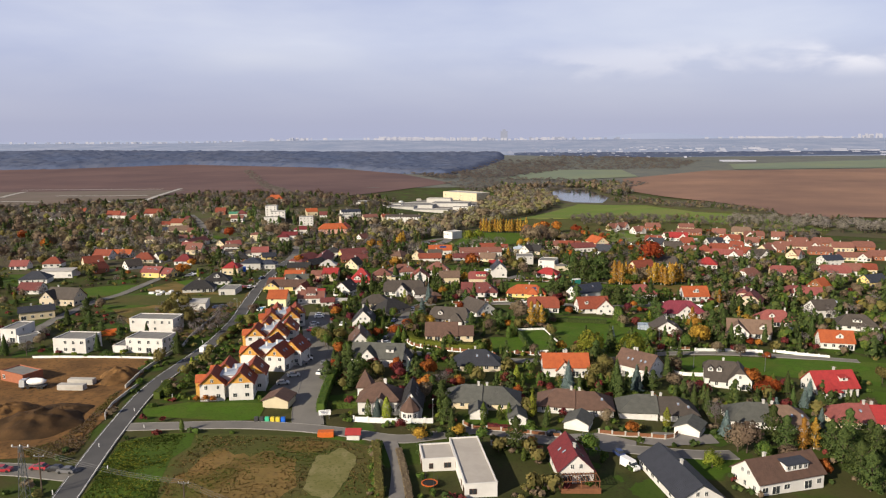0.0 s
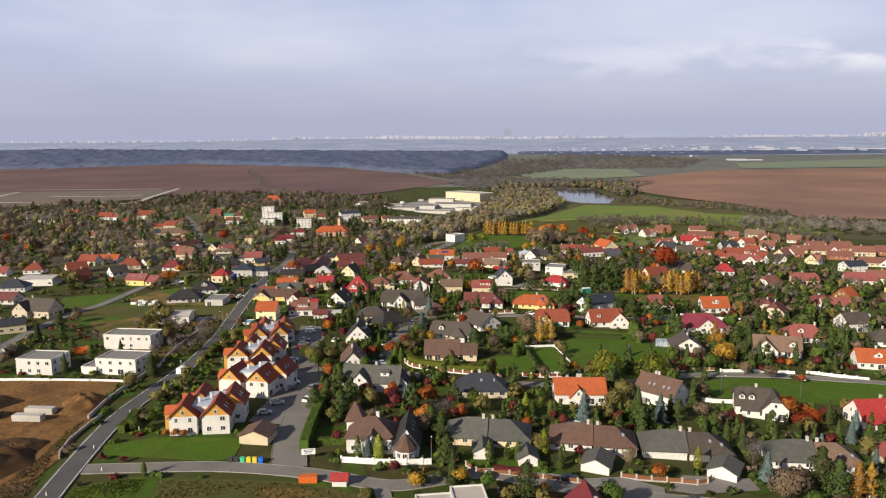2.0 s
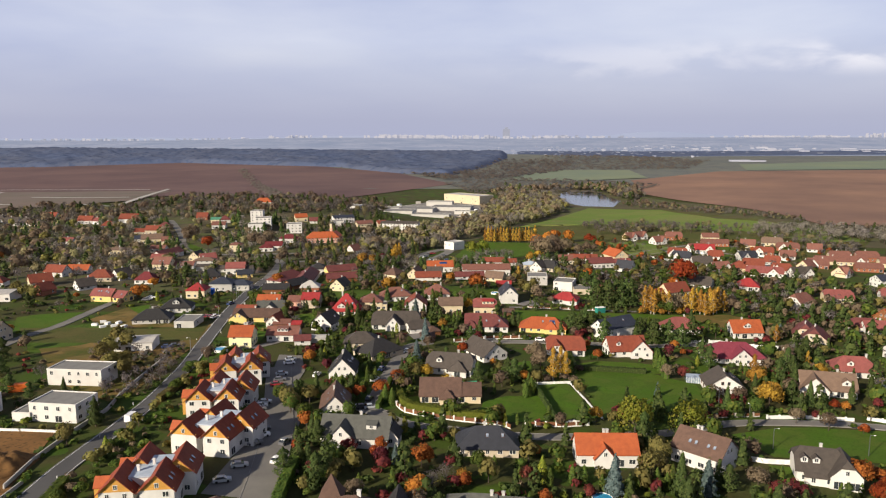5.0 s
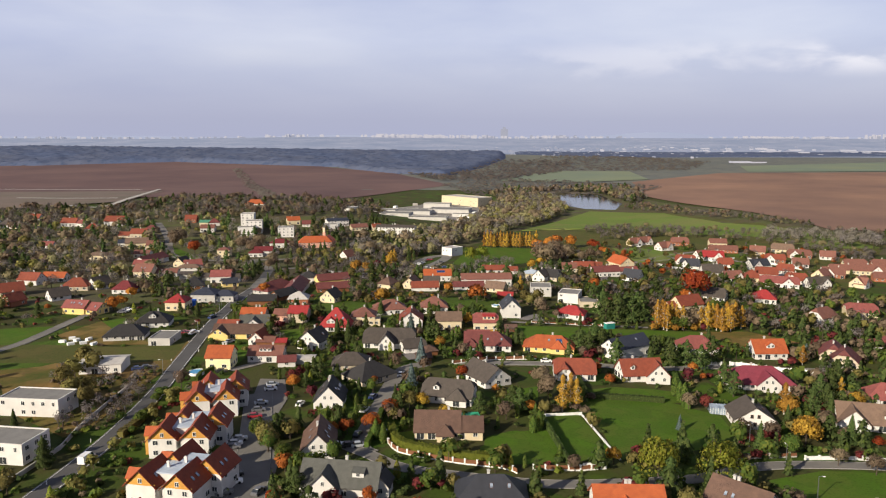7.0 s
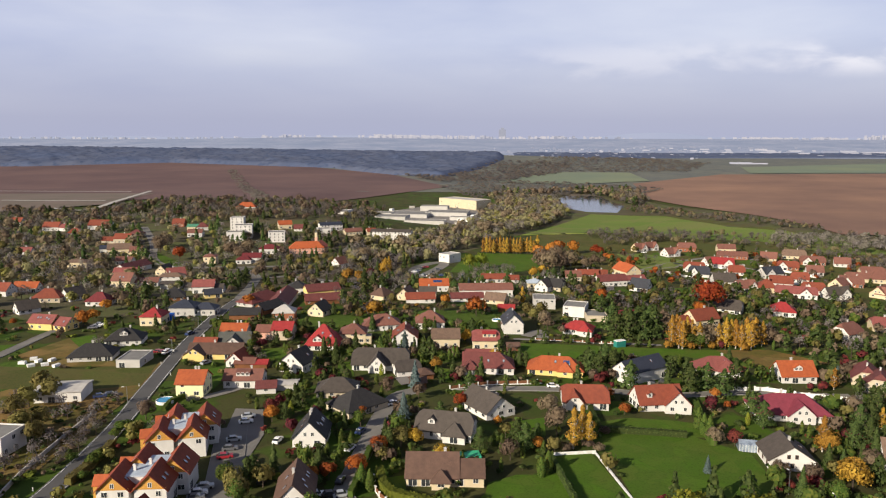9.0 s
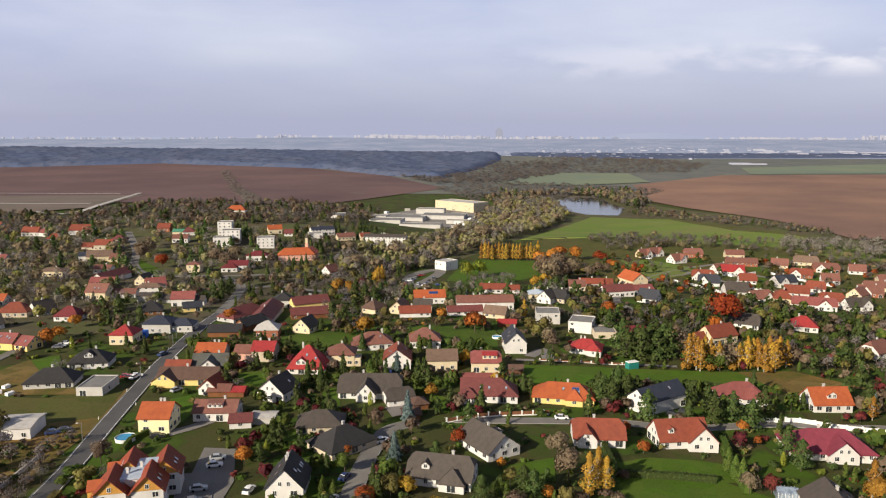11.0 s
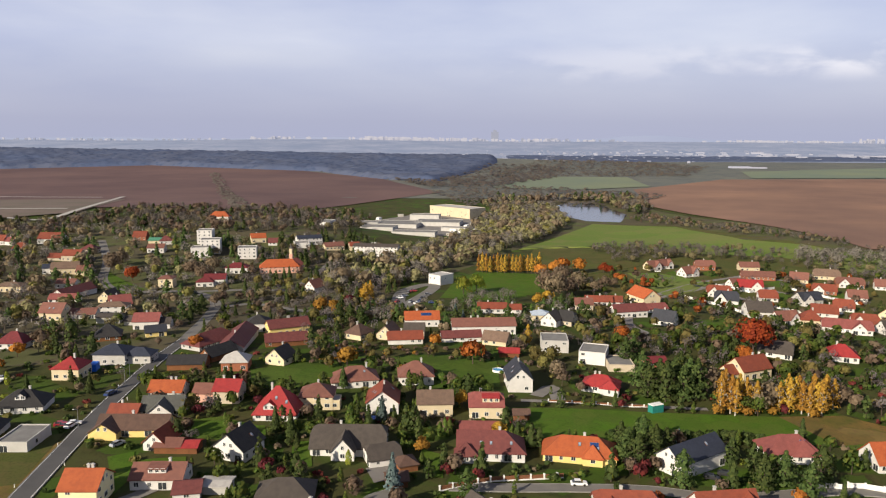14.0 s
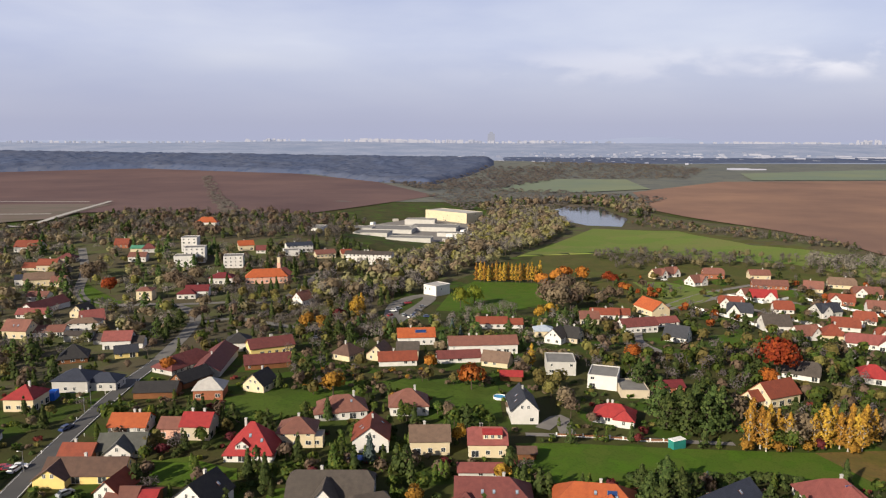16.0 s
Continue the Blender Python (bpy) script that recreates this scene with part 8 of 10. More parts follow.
plain_wall([(-104.6, 222.9), (-106.5, 238.0), (-106.7, 255.6), (-105.5, 275.3), (-107.8, 288.5), (-109.2, 306.3), (-110.5, 330.2)], 1.2, 0.35, "grey concrete retaining wall beside the road")
plain_wall([(-97.9, 195.5), (-99.7, 199.0), (-101.6, 207.8), (-102.0, 217.6), (-102.0, 226.1)], 0.9, 0.3, "low concrete wall along the road bend")
plain_wall([(-155.3, 258.8), (-144.7, 259.3), (-120.6, 258.2), (-108.4, 257.2)], 0.8, 0.3, "low white wall below the new houses", "whitepaint")
hedge([(43.3, 364.0), (42.3, 325.9), (57.0, 325.1), (67.4, 323.9)], 1.6, 2.0, "dark green hedge along the lawn", "dark")
hedge([(77.5, 348.0), (74.5, 333.2), (73.2, 318.3)], 2.0, 3.2, "tall clipped green hedge between gardens")
hedge([(-24.6, 279.6), (-23.6, 292.5), (-23.1, 306.6)], 1.4, 2.0, "clipped hedge along the lane")
hedge([(40.5, 231.9), (50.4, 231.6)], 1.4, 2.6, "clipped evergreen hedge of a garden")
hedge([(-90.3, 334.8), (-91.1, 341.5), (-88.3, 348.6)], 1.2, 1.4, "low hedge round a garden")
hedge([(-93.2, 283.2), (-92.8, 293.5), (-93.4, 307.3)], 2.0, 2.0, "bushy hedge above the road", "olive")
wall_fence([(9.9, 182.0), (14.3, 181.2), (23.6, 179.8)], 1.2, "low brick fence with pillars along the street", pillar="concrete", panel="brick", bay=3.4)
wall_fence([(2.7, 195.8), (5.0, 192.6), (11.9, 191.5), (23.9, 189.2), (29.8, 188.1)], 1.3, "pale street fence with pillars", pillar="concrete", panel="timber", bay=4)
wall_fence([(39.6, 192.1), (43.9, 190.9), (51.4, 190.4), (58.6, 189.1), (61.4, 193.3)], 1.4, "street fence with brown panels", pillar="concrete", panel="timber", bay=3.5)
hedge([(9.5, 193.8), (15.8, 192.6)], 1.2, 1.4, "clipped brown hedge on the street", "wine")
hedge([(-19.9, 179.4), (-18.0, 166.0), (-15.9, 151.1)], 2.0, 1.8, "shaggy hedge beside the gravel drive", "olive")
hedge([(-13.7, 176.2), (-10.8, 160.3), (-8.7, 146.9)], 1.6, 1.2, "untrimmed brown hedge beside the drive", "brown")
plain_wall([(38.4, 310.1), (43.1, 277.2)], 0.35, 0.5, "white low border along the lawn", "whitepaint")
plain_wall([(26.2, 307.5), (38.4, 310.1)], 1.0, 0.15, "pale plank fence round the plot", "whitepaint")
hedge([(-90.4, 212.8), (-90.6, 218.5), (-91.6, 225.4)], 2.2, 2.4, "clipped green hedge beside the main road")
hedge([(25.3, 305.5), (28.7, 273.4)], 0.8, 2.4, "dark hedge along the plot", "dark")
plain_wall([(183.3, 679.1), (195.8, 657.2), (217.9, 671.2)], 1.6, 0.3, "white garden wall on the estate", "whitepaint")
plain_wall([(191.5, 610.6), (202.0, 588.8), (223.7, 595.8)], 1.6, 0.3, "white garden wall on the estate", "whitepaint")
plain_wall([(148.0, 639.0), (159.2, 616.0), (165.8, 594.0)], 1.6, 0.3, "white garden wall on the estate", "whitepaint")
plain_wall([(226.9, 671.4), (235.6, 647.0), (247.9, 621.7)], 1.6, 0.3, "white garden wall on the estate", "whitepaint")
crate("kiosk", 69.0, 420.8, 25, (4.6, 2.4, 2.6), "teal", "teal green site container on the grass", "container", "whitepaint")
crate("tarpaulin_stack", -137.2, 456.4, 10, (7, 5, 2.6), "tarp_blue", "stack covered by a bright blue tarpaulin", "tarpaulin")
crate("material_stack", -163.2, 383.5, 0, (2.6, 1.6, 1.1), "whitepaint", "pale bag of building material on the plot", "building material")
crate("material_stack", -157.9, 380.0, 41, (2.6, 1.6, 1.1), "whitepaint", "pale bag of building material on the plot", "building material")
crate("material_stack", -158.4, 385.8, 82, (2.6, 1.6, 1.1), "whitepaint", "pale bag of building material on the plot", "building material")
crate("material_stack", -153.5, 381.5, 33, (2.6, 1.6, 1.1), "whitepaint", "pale bag of building material on the plot", "building material")
crate("material_stack", -154.1, 387.4, 74, (2.6, 1.6, 1.1), "whitepaint", "pale bag of building material on the plot", "building material")
crate("material_stack", -161.9, 388.8, 25, (2.6, 1.6, 1.1), "whitepaint", "pale bag of building material on the plot", "building material")
crate("material_stack", -148.5, 380.2, 66, (2.6, 1.6, 1.1), "whitepaint", "pale bag of building material on the plot", "building material")
crate("garden_pool", 2.4, 305.4, 10, (8.5, 4.2, 0.5), "tarp_green", "covered garden pool with a green sheet", "pool")
crate("garden_pool", -25.2, 407.3, 0, (5.6, 4, 0.6), "tarp_blue", "rectangular pool under a blue cover", "pool")
round_pool(-93.0, 342.8, 2.9)
round_pool(19.3, 460.4, 2.2)
round_pool(33.1, 224.3, 2.4)
crate("waste_bin", -55.0, 194.9, 0, (1.1, 0.9, 1.2), "dark_metal", "plastic waste bin at the street corner", "waste bin", "dark_metal")
crate("waste_bin", -53.5, 194.9, 0, (1.1, 0.9, 1.2), "dark_metal", "plastic waste bin at the street corner", "waste bin", "dark_metal")
crate("waste_bin", -52.0, 194.9, 0, (1.1, 0.9, 1.2), "tarp_green", "plastic waste bin at the street corner", "waste bin", "tarp_green")
crate("waste_bin", -50.5, 194.9, 0, (1.1, 0.9, 1.2), "yellow_bin", "plastic waste bin at the street corner", "waste bin", "yellow_bin")
crate("waste_bin", -49.0, 194.9, 0, (1.1, 0.9, 1.2), "yellow_bin", "plastic waste bin at the street corner", "waste bin", "yellow_bin")
crate("waste_bin", -47.5, 194.9, 0, (1.1, 0.9, 1.2), "tarp_blue", "plastic waste bin at the street corner", "waste bin", "tarp_blue")
crate("skip", -33.9, 185.5, 5, (4.2, 2.2, 1.3), "plastic_orange", "orange steel skip on the grass verge", "skip")
house(-26.3, 184.3, 0, 4.2, 2.6, 2.0, 0.9, "gable", "red", "white", label="tiny white hut with a red roof", chim=0, windows=False)
crate("concrete_block", -121.0, 227.7, -3, (8.5, 2.4, 1.8), "concrete", "stack of pale concrete slabs on the site", "slab stack")
crate("concrete_block", -121.2, 221.9, -3, (8.5, 2.4, 1.8), "concrete", "stack of pale concrete slabs on the site", "slab stack")
mound(-112.0, 235.0, 6.5, 9, 3.4, "heap of dug brown earth")
mound(-115.6, 191.5, 13, 13, 3.4, "broad heap of dug dark earth", "earth_dark")
mound(-127.9, 197.6, 8, 11, 3.6, "steep heap of dug orange-brown earth")
mound(-113.8, 202.2, 9, 8, 1.6, "low heap of dug earth", "earth_dark")
mixer_truck(-134.2, 223.1, 178)
crate("mixer_drum", -143.4, 293.5, 20, (6, 2.4, 2.4), "plastic_orange", "orange concrete mixer behind the houses", "mixer")
pylon(-91.6, 146.3, 13)
lamp_post(85.9, 258.5, 0)
lamp_post(110.3, 255.9, 0)
lamp_post(86.6, 277.3, 90)
lamp_post(-111.8, 397.8, 180)
lamp_post(-117.5, 447.6, 180)
lamp_post(-103.9, 340.0, 180)
lamp_post(-116.4, 440.8, 180)
lamp_post(-5.9, 197.9, 90)
lamp_post(81.8, 289.7, 90)
road_post(-87.7, 150)
road_post(-81.7, 163)
road_post(-90.1, 176)
road_post(-84.1, 189)
road_post(-92.5, 202)
road_post(-86.5, 215)
road_post(-94.9, 228)
road_post(-89.0, 241)
road_post(-97.4, 254)
road_post(-91.4, 267)
road_post(-99.8, 280)
road_post(-93.8, 293)
road_post(-102.3, 306)
road_post(-96.5, 319)
road_post(-105.1, 332)
road_post(-99.4, 345)
road_post(-108.0, 358)
road_post(-102.2, 371)
road_post(-110.8, 384)
road_post(-105.1, 397)
road_post(-113.7, 410)
road_post(-107.9, 423)
road_post(-116.6, 436)
road_post(-110.8, 449)
road_post(-119.4, 462)
road_post(-113.7, 475)
trampoline(-5.2, 157.1)
pergola(28.8, 158.2, 3)
greenhouse(82.3, 317.1, -10)
sign_board(-36.4, 197.8, 10)
church_spire(-116.6, 725.8)
crate("pallet_stack", 5.1, 984.0, 0, (7, 4, 3), "whitepaint", "pale stack of goods on the factory yard", "pallet stack")
crate("pallet_stack", 13.1, 1002.6, 31, (7, 4, 3), "concrete", "pale stack of goods on the factory yard", "pallet stack")
crate("pallet_stack", 20.9, 1021.3, 62, (7, 4, 3), "whitepaint", "pale stack of goods on the factory yard", "pallet stack")
crate("pallet_stack", 29.0, 1040.4, 3, (7, 4, 3), "concrete", "pale stack of goods on the factory yard", "pallet stack")
crate("pallet_stack", 15.0, 976.1, 34, (7, 4, 3), "whitepaint", "pale stack of goods on the factory yard", "pallet stack")
crate("pallet_stack", 23.6, 985.5, 65, (7, 4, 3), "concrete", "pale stack of goods on the factory yard", "pallet stack")
crate("pallet_stack", 31.4, 1003.8, 6, (7, 4, 3), "whitepaint", "pale stack of goods on the factory yard", "pallet stack")
crate("pallet_stack", 2.0, 947.5, 37, (7, 4, 3), "concrete", "pale stack of goods on the factory yard", "pallet stack")
crate("pallet_stack", -84.9, 1084.6, 68, (7, 4, 3), "whitepaint", "pale stack of goods on the factory yard", "pallet stack")
crate("pallet_stack", -60.3, 1119.0, 9, (7, 4, 3), "concrete", "pale stack of goods on the factory yard", "pallet stack")
house(4.5, 165.5, 8.5, 7.3, 25.6, 3.1, 0, "flat", "gravel_roof", "white", label="white L-shaped bungalow with a pale gravel flat roof", fill=0.6, frame_key="frame_brown", wings=[(-7.6, 5.6, 0, 7.9, 8.8, 3.12, 0, "flat", "gravel_roof", "white")])
villa(-21.6, 206.9)
wooden_pole(-54.0, 138.5, 9.0)
wooden_pole(-90.3, 150.4, 9.0)
power_cables((-91.6, 146.3, 12.9), (-54.0, 138.5, 8.9))
power_cables((-54.0, 138.5, 8.9), (-9.0, 114.5, 8.9))
wooden_pole(-9.0, 114.5, 9.0)

# ---- trees that stand out, one by one ----
tree("pine", 86.5, 184.1, 1.05)
tree("pine", 85.2, 189.6, 1.05)
tree("pine", 98.1, 178.1, 1.05)
tree("pine", 97.2, 168.4, 1.05)
tree("pine", 98.8, 185.2, 1.05)
tree("pine", 109.0, 182.5, 1.05)
tree("pine", 105.4, 189.5, 1.05)
tree("pine", 96.7, 162.5, 1.05)
tree("brown_tree", 73.7, 182.9, 1.20)
tree("brown_tree", 75.9, 182.4, 1.20)
tree("yellow_birch", 91.1, 184.5, 0.82)
tree("yellow_birch", 95.1, 186.7, 0.82)
tree("willow", 63.6, 172.4, 0.63)
tree("blue_spruce", 74.0, 192.4, 0.89)
tree("blue_spruce", 101.8, 197.1, 0.89)
tree("blue_spruce", 111.6, 224.9, 0.89)
tree("orange_tree", 48.1, 191.3, 0.83)
tree("yellow_shrub", 111.1, 204.3, 1.13)
tree("yellow_shrub", 1.4, 232.1, 1.13)
tree("spruce", 51.4, 226.2, 1.00)
tree("spruce", 62.4, 251.3, 1.00)
tree("blue_spruce", 36.2, 226.4, 1.22)
tree("blue_spruce", 58.0, 227.6, 1.22)
tree("blue_spruce", -15.6, 240.1, 0.67)
tree("blue_spruce", -21.6, 199.0, 0.67)
tree("golden_thuja", 22.6, 204.3, 1.08)
tree("golden_thuja", -18.9, 198.0, 1.08)
tree("golden_thuja", 20.2, 232.1, 1.08)
tree("thuja", 21.9, 230.3, 1.00)
tree("thuja", -24.4, 199.7, 1.00)
tree("thuja", 27.5, 232.7, 1.00)
tree("thuja", 30.2, 232.2, 1.00)
tree("thuja", 13.0, 200.6, 1.00)
tree("thuja", 15.6, 200.2, 1.00)
tree("thuja", 8.4, 199.7, 1.00)
tree("thuja", 26.7, 200.2, 1.00)
tree("thuja", 49.5, 230.7, 1.00)
tree("thuja", 47.6, 232.5, 1.00)
tree("thuja", 45.2, 232.3, 1.00)
tree("thuja", 52.0, 234.9, 1.00)
tree("orange_tree", 1.4, 228.6, 0.75)
tree("orange_tree", -9.0, 239.2, 1.17)
tree("orange_tree", -8.8, 222.1, 1.17)
tree("orange_tree", -35.2, 287.1, 0.83)
tree("orange_tree", -43.6, 266.2, 0.83)
tree("rust_tree", -24.9, 292.6, 0.46)
tree("red_shrub", 20.2, 247.4, 0.87)
tree("red_shrub", -41.3, 245.5, 0.87)
tree("red_shrub", -21.2, 244.3, 0.87)
tree("red_shrub", -20.0, 249.1, 0.87)
tree("wine_tree", 16.9, 231.0, 0.91)
tree("wine_tree", -28.1, 246.2, 0.91)
tree("wine_tree", -19.1, 239.8, 0.91)
tree("wine_tree", 74.8, 229.1, 0.91)
tree("pine", -39.2, 238.7, 0.84)
tree("pine", -33.3, 228.4, 0.84)
tree("pine", -41.8, 232.0, 0.84)
tree("pine", -32.3, 241.3, 0.84)
tree("pine", -37.2, 250.5, 0.84)
tree("pine", -6.8, 218.6, 0.84)
tree("pine", -3.6, 208.6, 0.84)
tree("pine", -2.0, 196.7, 0.84)
tree("lime_tree", -43.6, 266.2, 0.82)
tree("lime_tree", -50.0, 274.8, 0.82)
tree("lime_tree", -54.9, 284.2, 0.82)
tree("brown_tree", -8.7, 213.2, 0.93)
tree("brown_tree", 76.6, 250.4, 0.93)
tree("brown_tree", 71.5, 232.7, 0.93)
tree("bare_tree", -5.7, 226.2, 0.67)
tree("bare_tree", -2.7, 230.3, 0.67)
tree("willow", 50.6, 268.1, 1.26)
tree("willow", 65.6, 267.4, 1.26)
tree("maple", 51.8, 245.7, 1.12)
tree("maple", 47.4, 236.6, 1.12)
tree("rust_tree", 98.3, 227.5, 0.54)
tree("rust_tree", 102.7, 231.7, 0.54)
tree("orange_tree", 97.6, 237.1, 1.33)
tree("spruce", 71.7, 213.1, 0.73)
tree("spruce", 75.4, 211.8, 0.73)
tree("spruce", 92.8, 216.6, 0.73)
tree("spruce", 93.1, 210.2, 0.73)
tree("spruce", 107.8, 232.1, 0.73)
tree("spruce", 103.1, 217.5, 0.73)
tree("brown_tree", 74.9, 225.4, 0.80)
tree("brown_tree", 108.3, 273.7, 0.80)
tree("brown_tree", 101.1, 278.7, 0.80)
tree("red_shrub", 117.5, 271.8, 0.76)
tree("red_shrub", 119.4, 292.6, 0.76)
tree("blue_spruce", 106.8, 217.8, 0.78)
tree("blue_spruce", 139.3, 300.9, 0.78)
tree("blue_spruce", 93.6, 207.2, 0.78)
tree("yellow_tree", 101.4, 297.4, 1.20)
tree("yellow_tree", 103.7, 315.3, 1.20)
tree("spruce", 91.4, 310.4, 0.82)
tree("spruce", 115.6, 312.8, 0.82)
tree("spruce", 136.8, 304.1, 0.82)
tree("spruce", 151.6, 308.9, 0.82)
tree("lime_tree", -87.0, 214.0, 0.59)
tree("brown_shrub", -88.3, 222.1, 1.00)
tree("brown_shrub", -91.5, 227.8, 1.00)
tree("shrub", -86.2, 222.1, 1.15)
tree("shrub", -86.0, 227.9, 1.15)
tree("shrub", -91.0, 247.0, 1.15)
tree("shrub", -91.5, 254.1, 1.15)
tree("dark_shrub", -11.1, 189.5, 1.07)
tree("dark_shrub", -7.1, 184.7, 1.07)
tree("dark_shrub", -0.4, 184.3, 1.07)
tree("dark_shrub", -3.4, 188.0, 1.07)
tree("yellow_shrub", 1.1, 186.4, 1.33)
tree("yellow_shrub", -8.5, 183.8, 1.33)
tree("spruce", -0.4, 188.2, 0.64)
tree("shrub", -91.3, 286.6, 1.00)
tree("shrub", -99.3, 297.2, 1.00)
tree("shrub", -84.4, 264.8, 1.00)
tree("shrub", -83.4, 241.6, 1.00)
tree("shrub", -84.0, 234.8, 1.00)
tree("orange_tree", -74.5, 210.1, 0.42)
tree("orange_tree", -72.4, 210.2, 0.42)
tree("orange_tree", -77.7, 211.0, 0.42)
tree("pine", -50.2, 289.5, 0.74)
tree("pine", -50.3, 285.3, 0.74)
tree("maple", -50.1, 275.6, 0.88)
tree("maple", -52.3, 281.2, 0.88)
tree("orange_tree", -54.7, 326.7, 1.00)
tree("orange_tree", -42.5, 262.2, 1.00)
tree("lime_tree", -27.8, 322.6, 0.71)
tree("lime_tree", -31.8, 269.5, 0.71)
tree("wine_tree", -56.4, 332.6, 1.09)
tree("golden_thuja", -50.4, 332.9, 0.77)
tree("golden_thuja", -26.8, 373.9, 0.77)
tree("rust_tree", -20.8, 306.7, 0.46)
tree("orange_tree", -31.2, 288.8, 0.83)
tree("dark_shrub", -29.6, 306.2, 1.07)
tree("dark_shrub", -36.7, 305.8, 1.07)
tree("dark_shrub", -33.7, 285.6, 1.07)
tree("dark_shrub", -20.1, 286.4, 1.07)
tree("dark_shrub", -23.2, 289.3, 1.07)
tree("blue_spruce", -15.6, 330.2, 1.00)
tree("blue_spruce", -13.8, 359.2, 1.00)
tree("yellow_tree", -11.1, 311.3, 0.80)
tree("rust_tree", 1.5, 342.7, 0.46)
tree("orange_tree", 12.5, 329.1, 0.58)
tree("orange_tree", -28.9, 334.1, 0.58)
tree("thuja", 21.7, 294.1, 1.20)
tree("thuja", 23.7, 296.6, 1.20)
tree("thuja", -20.4, 283.4, 1.20)
tree("thuja", -22.8, 286.2, 1.20)
tree("thuja", 71.9, 287.5, 1.20)
tree("pine", 19.1, 309.7, 0.84)
tree("pine", 17.1, 313.4, 0.84)
tree("pine", 6.7, 308.7, 0.84)
tree("brown_tree", 29.4, 322.6, 1.20)
tree("brown_tree", 28.5, 336.1, 1.20)
tree("yellow_birch", 32.7, 312.8, 1.00)
tree("yellow_birch", 37.4, 315.1, 1.00)
tree("yellow_birch", 36.1, 319.0, 1.00)
tree("brown_shrub", 30.1, 310.6, 1.15)
tree("brown_shrub", 36.7, 313.1, 1.15)
tree("brown_shrub", 43.5, 323.9, 1.15)
tree("brown_shrub", 39.5, 311.4, 1.15)
tree("pine", 52.0, 377.3, 1.05)
tree("pine", 58.0, 381.1, 1.05)
tree("pine", 56.9, 391.3, 1.05)
tree("pine", 61.9, 384.8, 1.05)
tree("pine", 49.5, 380.3, 1.05)
tree("pine", 60.6, 365.7, 1.05)
tree("pine", 80.9, 364.6, 1.05)
tree("pine", 90.8, 359.9, 1.05)
tree("pine", 87.9, 368.2, 1.05)
tree("pine", 98.1, 369.2, 1.05)
tree("orange_tree", 53.1, 340.7, 0.83)
tree("orange_tree", 87.9, 359.6, 0.83)
tree("brown_tree", 73.7, 318.3, 0.93)
tree("wine_tree", 79.4, 318.8, 1.09)
tree("wine_tree", 82.2, 345.9, 1.09)
tree("blue_spruce", 65.2, 299.4, 0.56)
tree("thuja", 72.9, 330.8, 1.40)
tree("thuja", 73.2, 326.5, 1.40)
tree("thuja", 73.4, 322.3, 1.40)
tree("pine", 93.1, 332.7, 0.95)
tree("pine", 93.3, 342.0, 0.95)
tree("pine", 120.9, 330.7, 0.95)
tree("pine", 127.0, 335.6, 0.95)
tree("pine", 112.4, 317.7, 0.95)
tree("pine", 134.3, 345.6, 0.95)
tree("yellow_birch", 103.3, 317.0, 1.00)
tree("yellow_tree", 98.6, 292.0, 1.33)
tree("wine_tree", 82.5, 291.3, 0.73)
tree("wine_tree", 86.8, 293.2, 0.73)
tree("spruce", 99.3, 305.7, 0.73)
tree("spruce", 101.4, 302.4, 0.73)
tree("brown_tree", 90.5, 295.0, 0.80)
tree("brown_tree", 83.1, 297.6, 0.80)
tree("yellow_birch", 134.4, 372.6, 0.64)
tree("yellow_birch", 130.6, 335.9, 0.64)
tree("blue_spruce", 138.7, 379.1, 0.78)
tree("dark_shrub", 70.5, 287.4, 0.89)
tree("dark_shrub", 101.9, 333.4, 0.89)
tree("dark_shrub", 116.2, 334.7, 0.89)
tree("blue_spruce", -20.5, 405.6, 0.89)
tree("spruce", -37.1, 436.9, 0.82)
tree("spruce", -51.1, 394.1, 0.82)
tree("spruce", -45.9, 391.0, 0.82)
tree("thuja", -30.1, 401.6, 1.40)
tree("thuja", -13.8, 437.8, 1.40)
tree("thuja", -29.3, 412.9, 1.40)
tree("golden_thuja", -12.5, 402.3, 1.08)
tree("spruce", -43.0, 384.9, 0.45)
tree("thuja", -2.4, 395.8, 1.00)
tree("thuja", -0.9, 395.9, 1.00)
tree("thuja", 0.5, 395.9, 1.00)
tree("thuja", -68.0, 400.7, 1.00)
tree("thuja", -66.4, 398.9, 1.00)
tree("yellow_tree", -39.0, 461.4, 1.33)
tree("orange_tree", 9.9, 469.6, 1.83)
tree("yellow_tree", 15.5, 396.6, 0.80)
tree("yellow_tree", -16.4, 450.7, 0.80)
tree("lime_tree", -12.0, 437.9, 0.71)
tree("maple", 37.5, 462.0, 1.00)
tree("maple", 35.7, 471.1, 1.00)
tree("maple", 41.9, 471.5, 1.00)
tree("yellow_birch", 34.9, 499.4, 0.82)
tree("brown_tree", 41.1, 453.7, 1.07)
tree("brown_tree", 41.3, 443.2, 1.07)
tree("maple", -84.6, 411.7, 0.75)
tree("maple", -83.0, 415.8, 0.75)
tree("pine", 70.3, 435.2, 1.37)
tree("pine", 75.5, 440.3, 1.37)
tree("pine", 80.2, 438.2, 1.37)
tree("pine", 84.9, 436.1, 1.37)
tree("pine", 84.7, 445.8, 1.37)
tree("pine", 86.8, 433.9, 1.37)
tree("pine", 70.4, 444.9, 1.37)
tree("pine", 75.2, 430.9, 1.37)
tree("pine", 81.5, 431.3, 1.37)
tree("pine", 71.3, 473.4, 1.16)
tree("pine", 76.3, 480.3, 1.16)
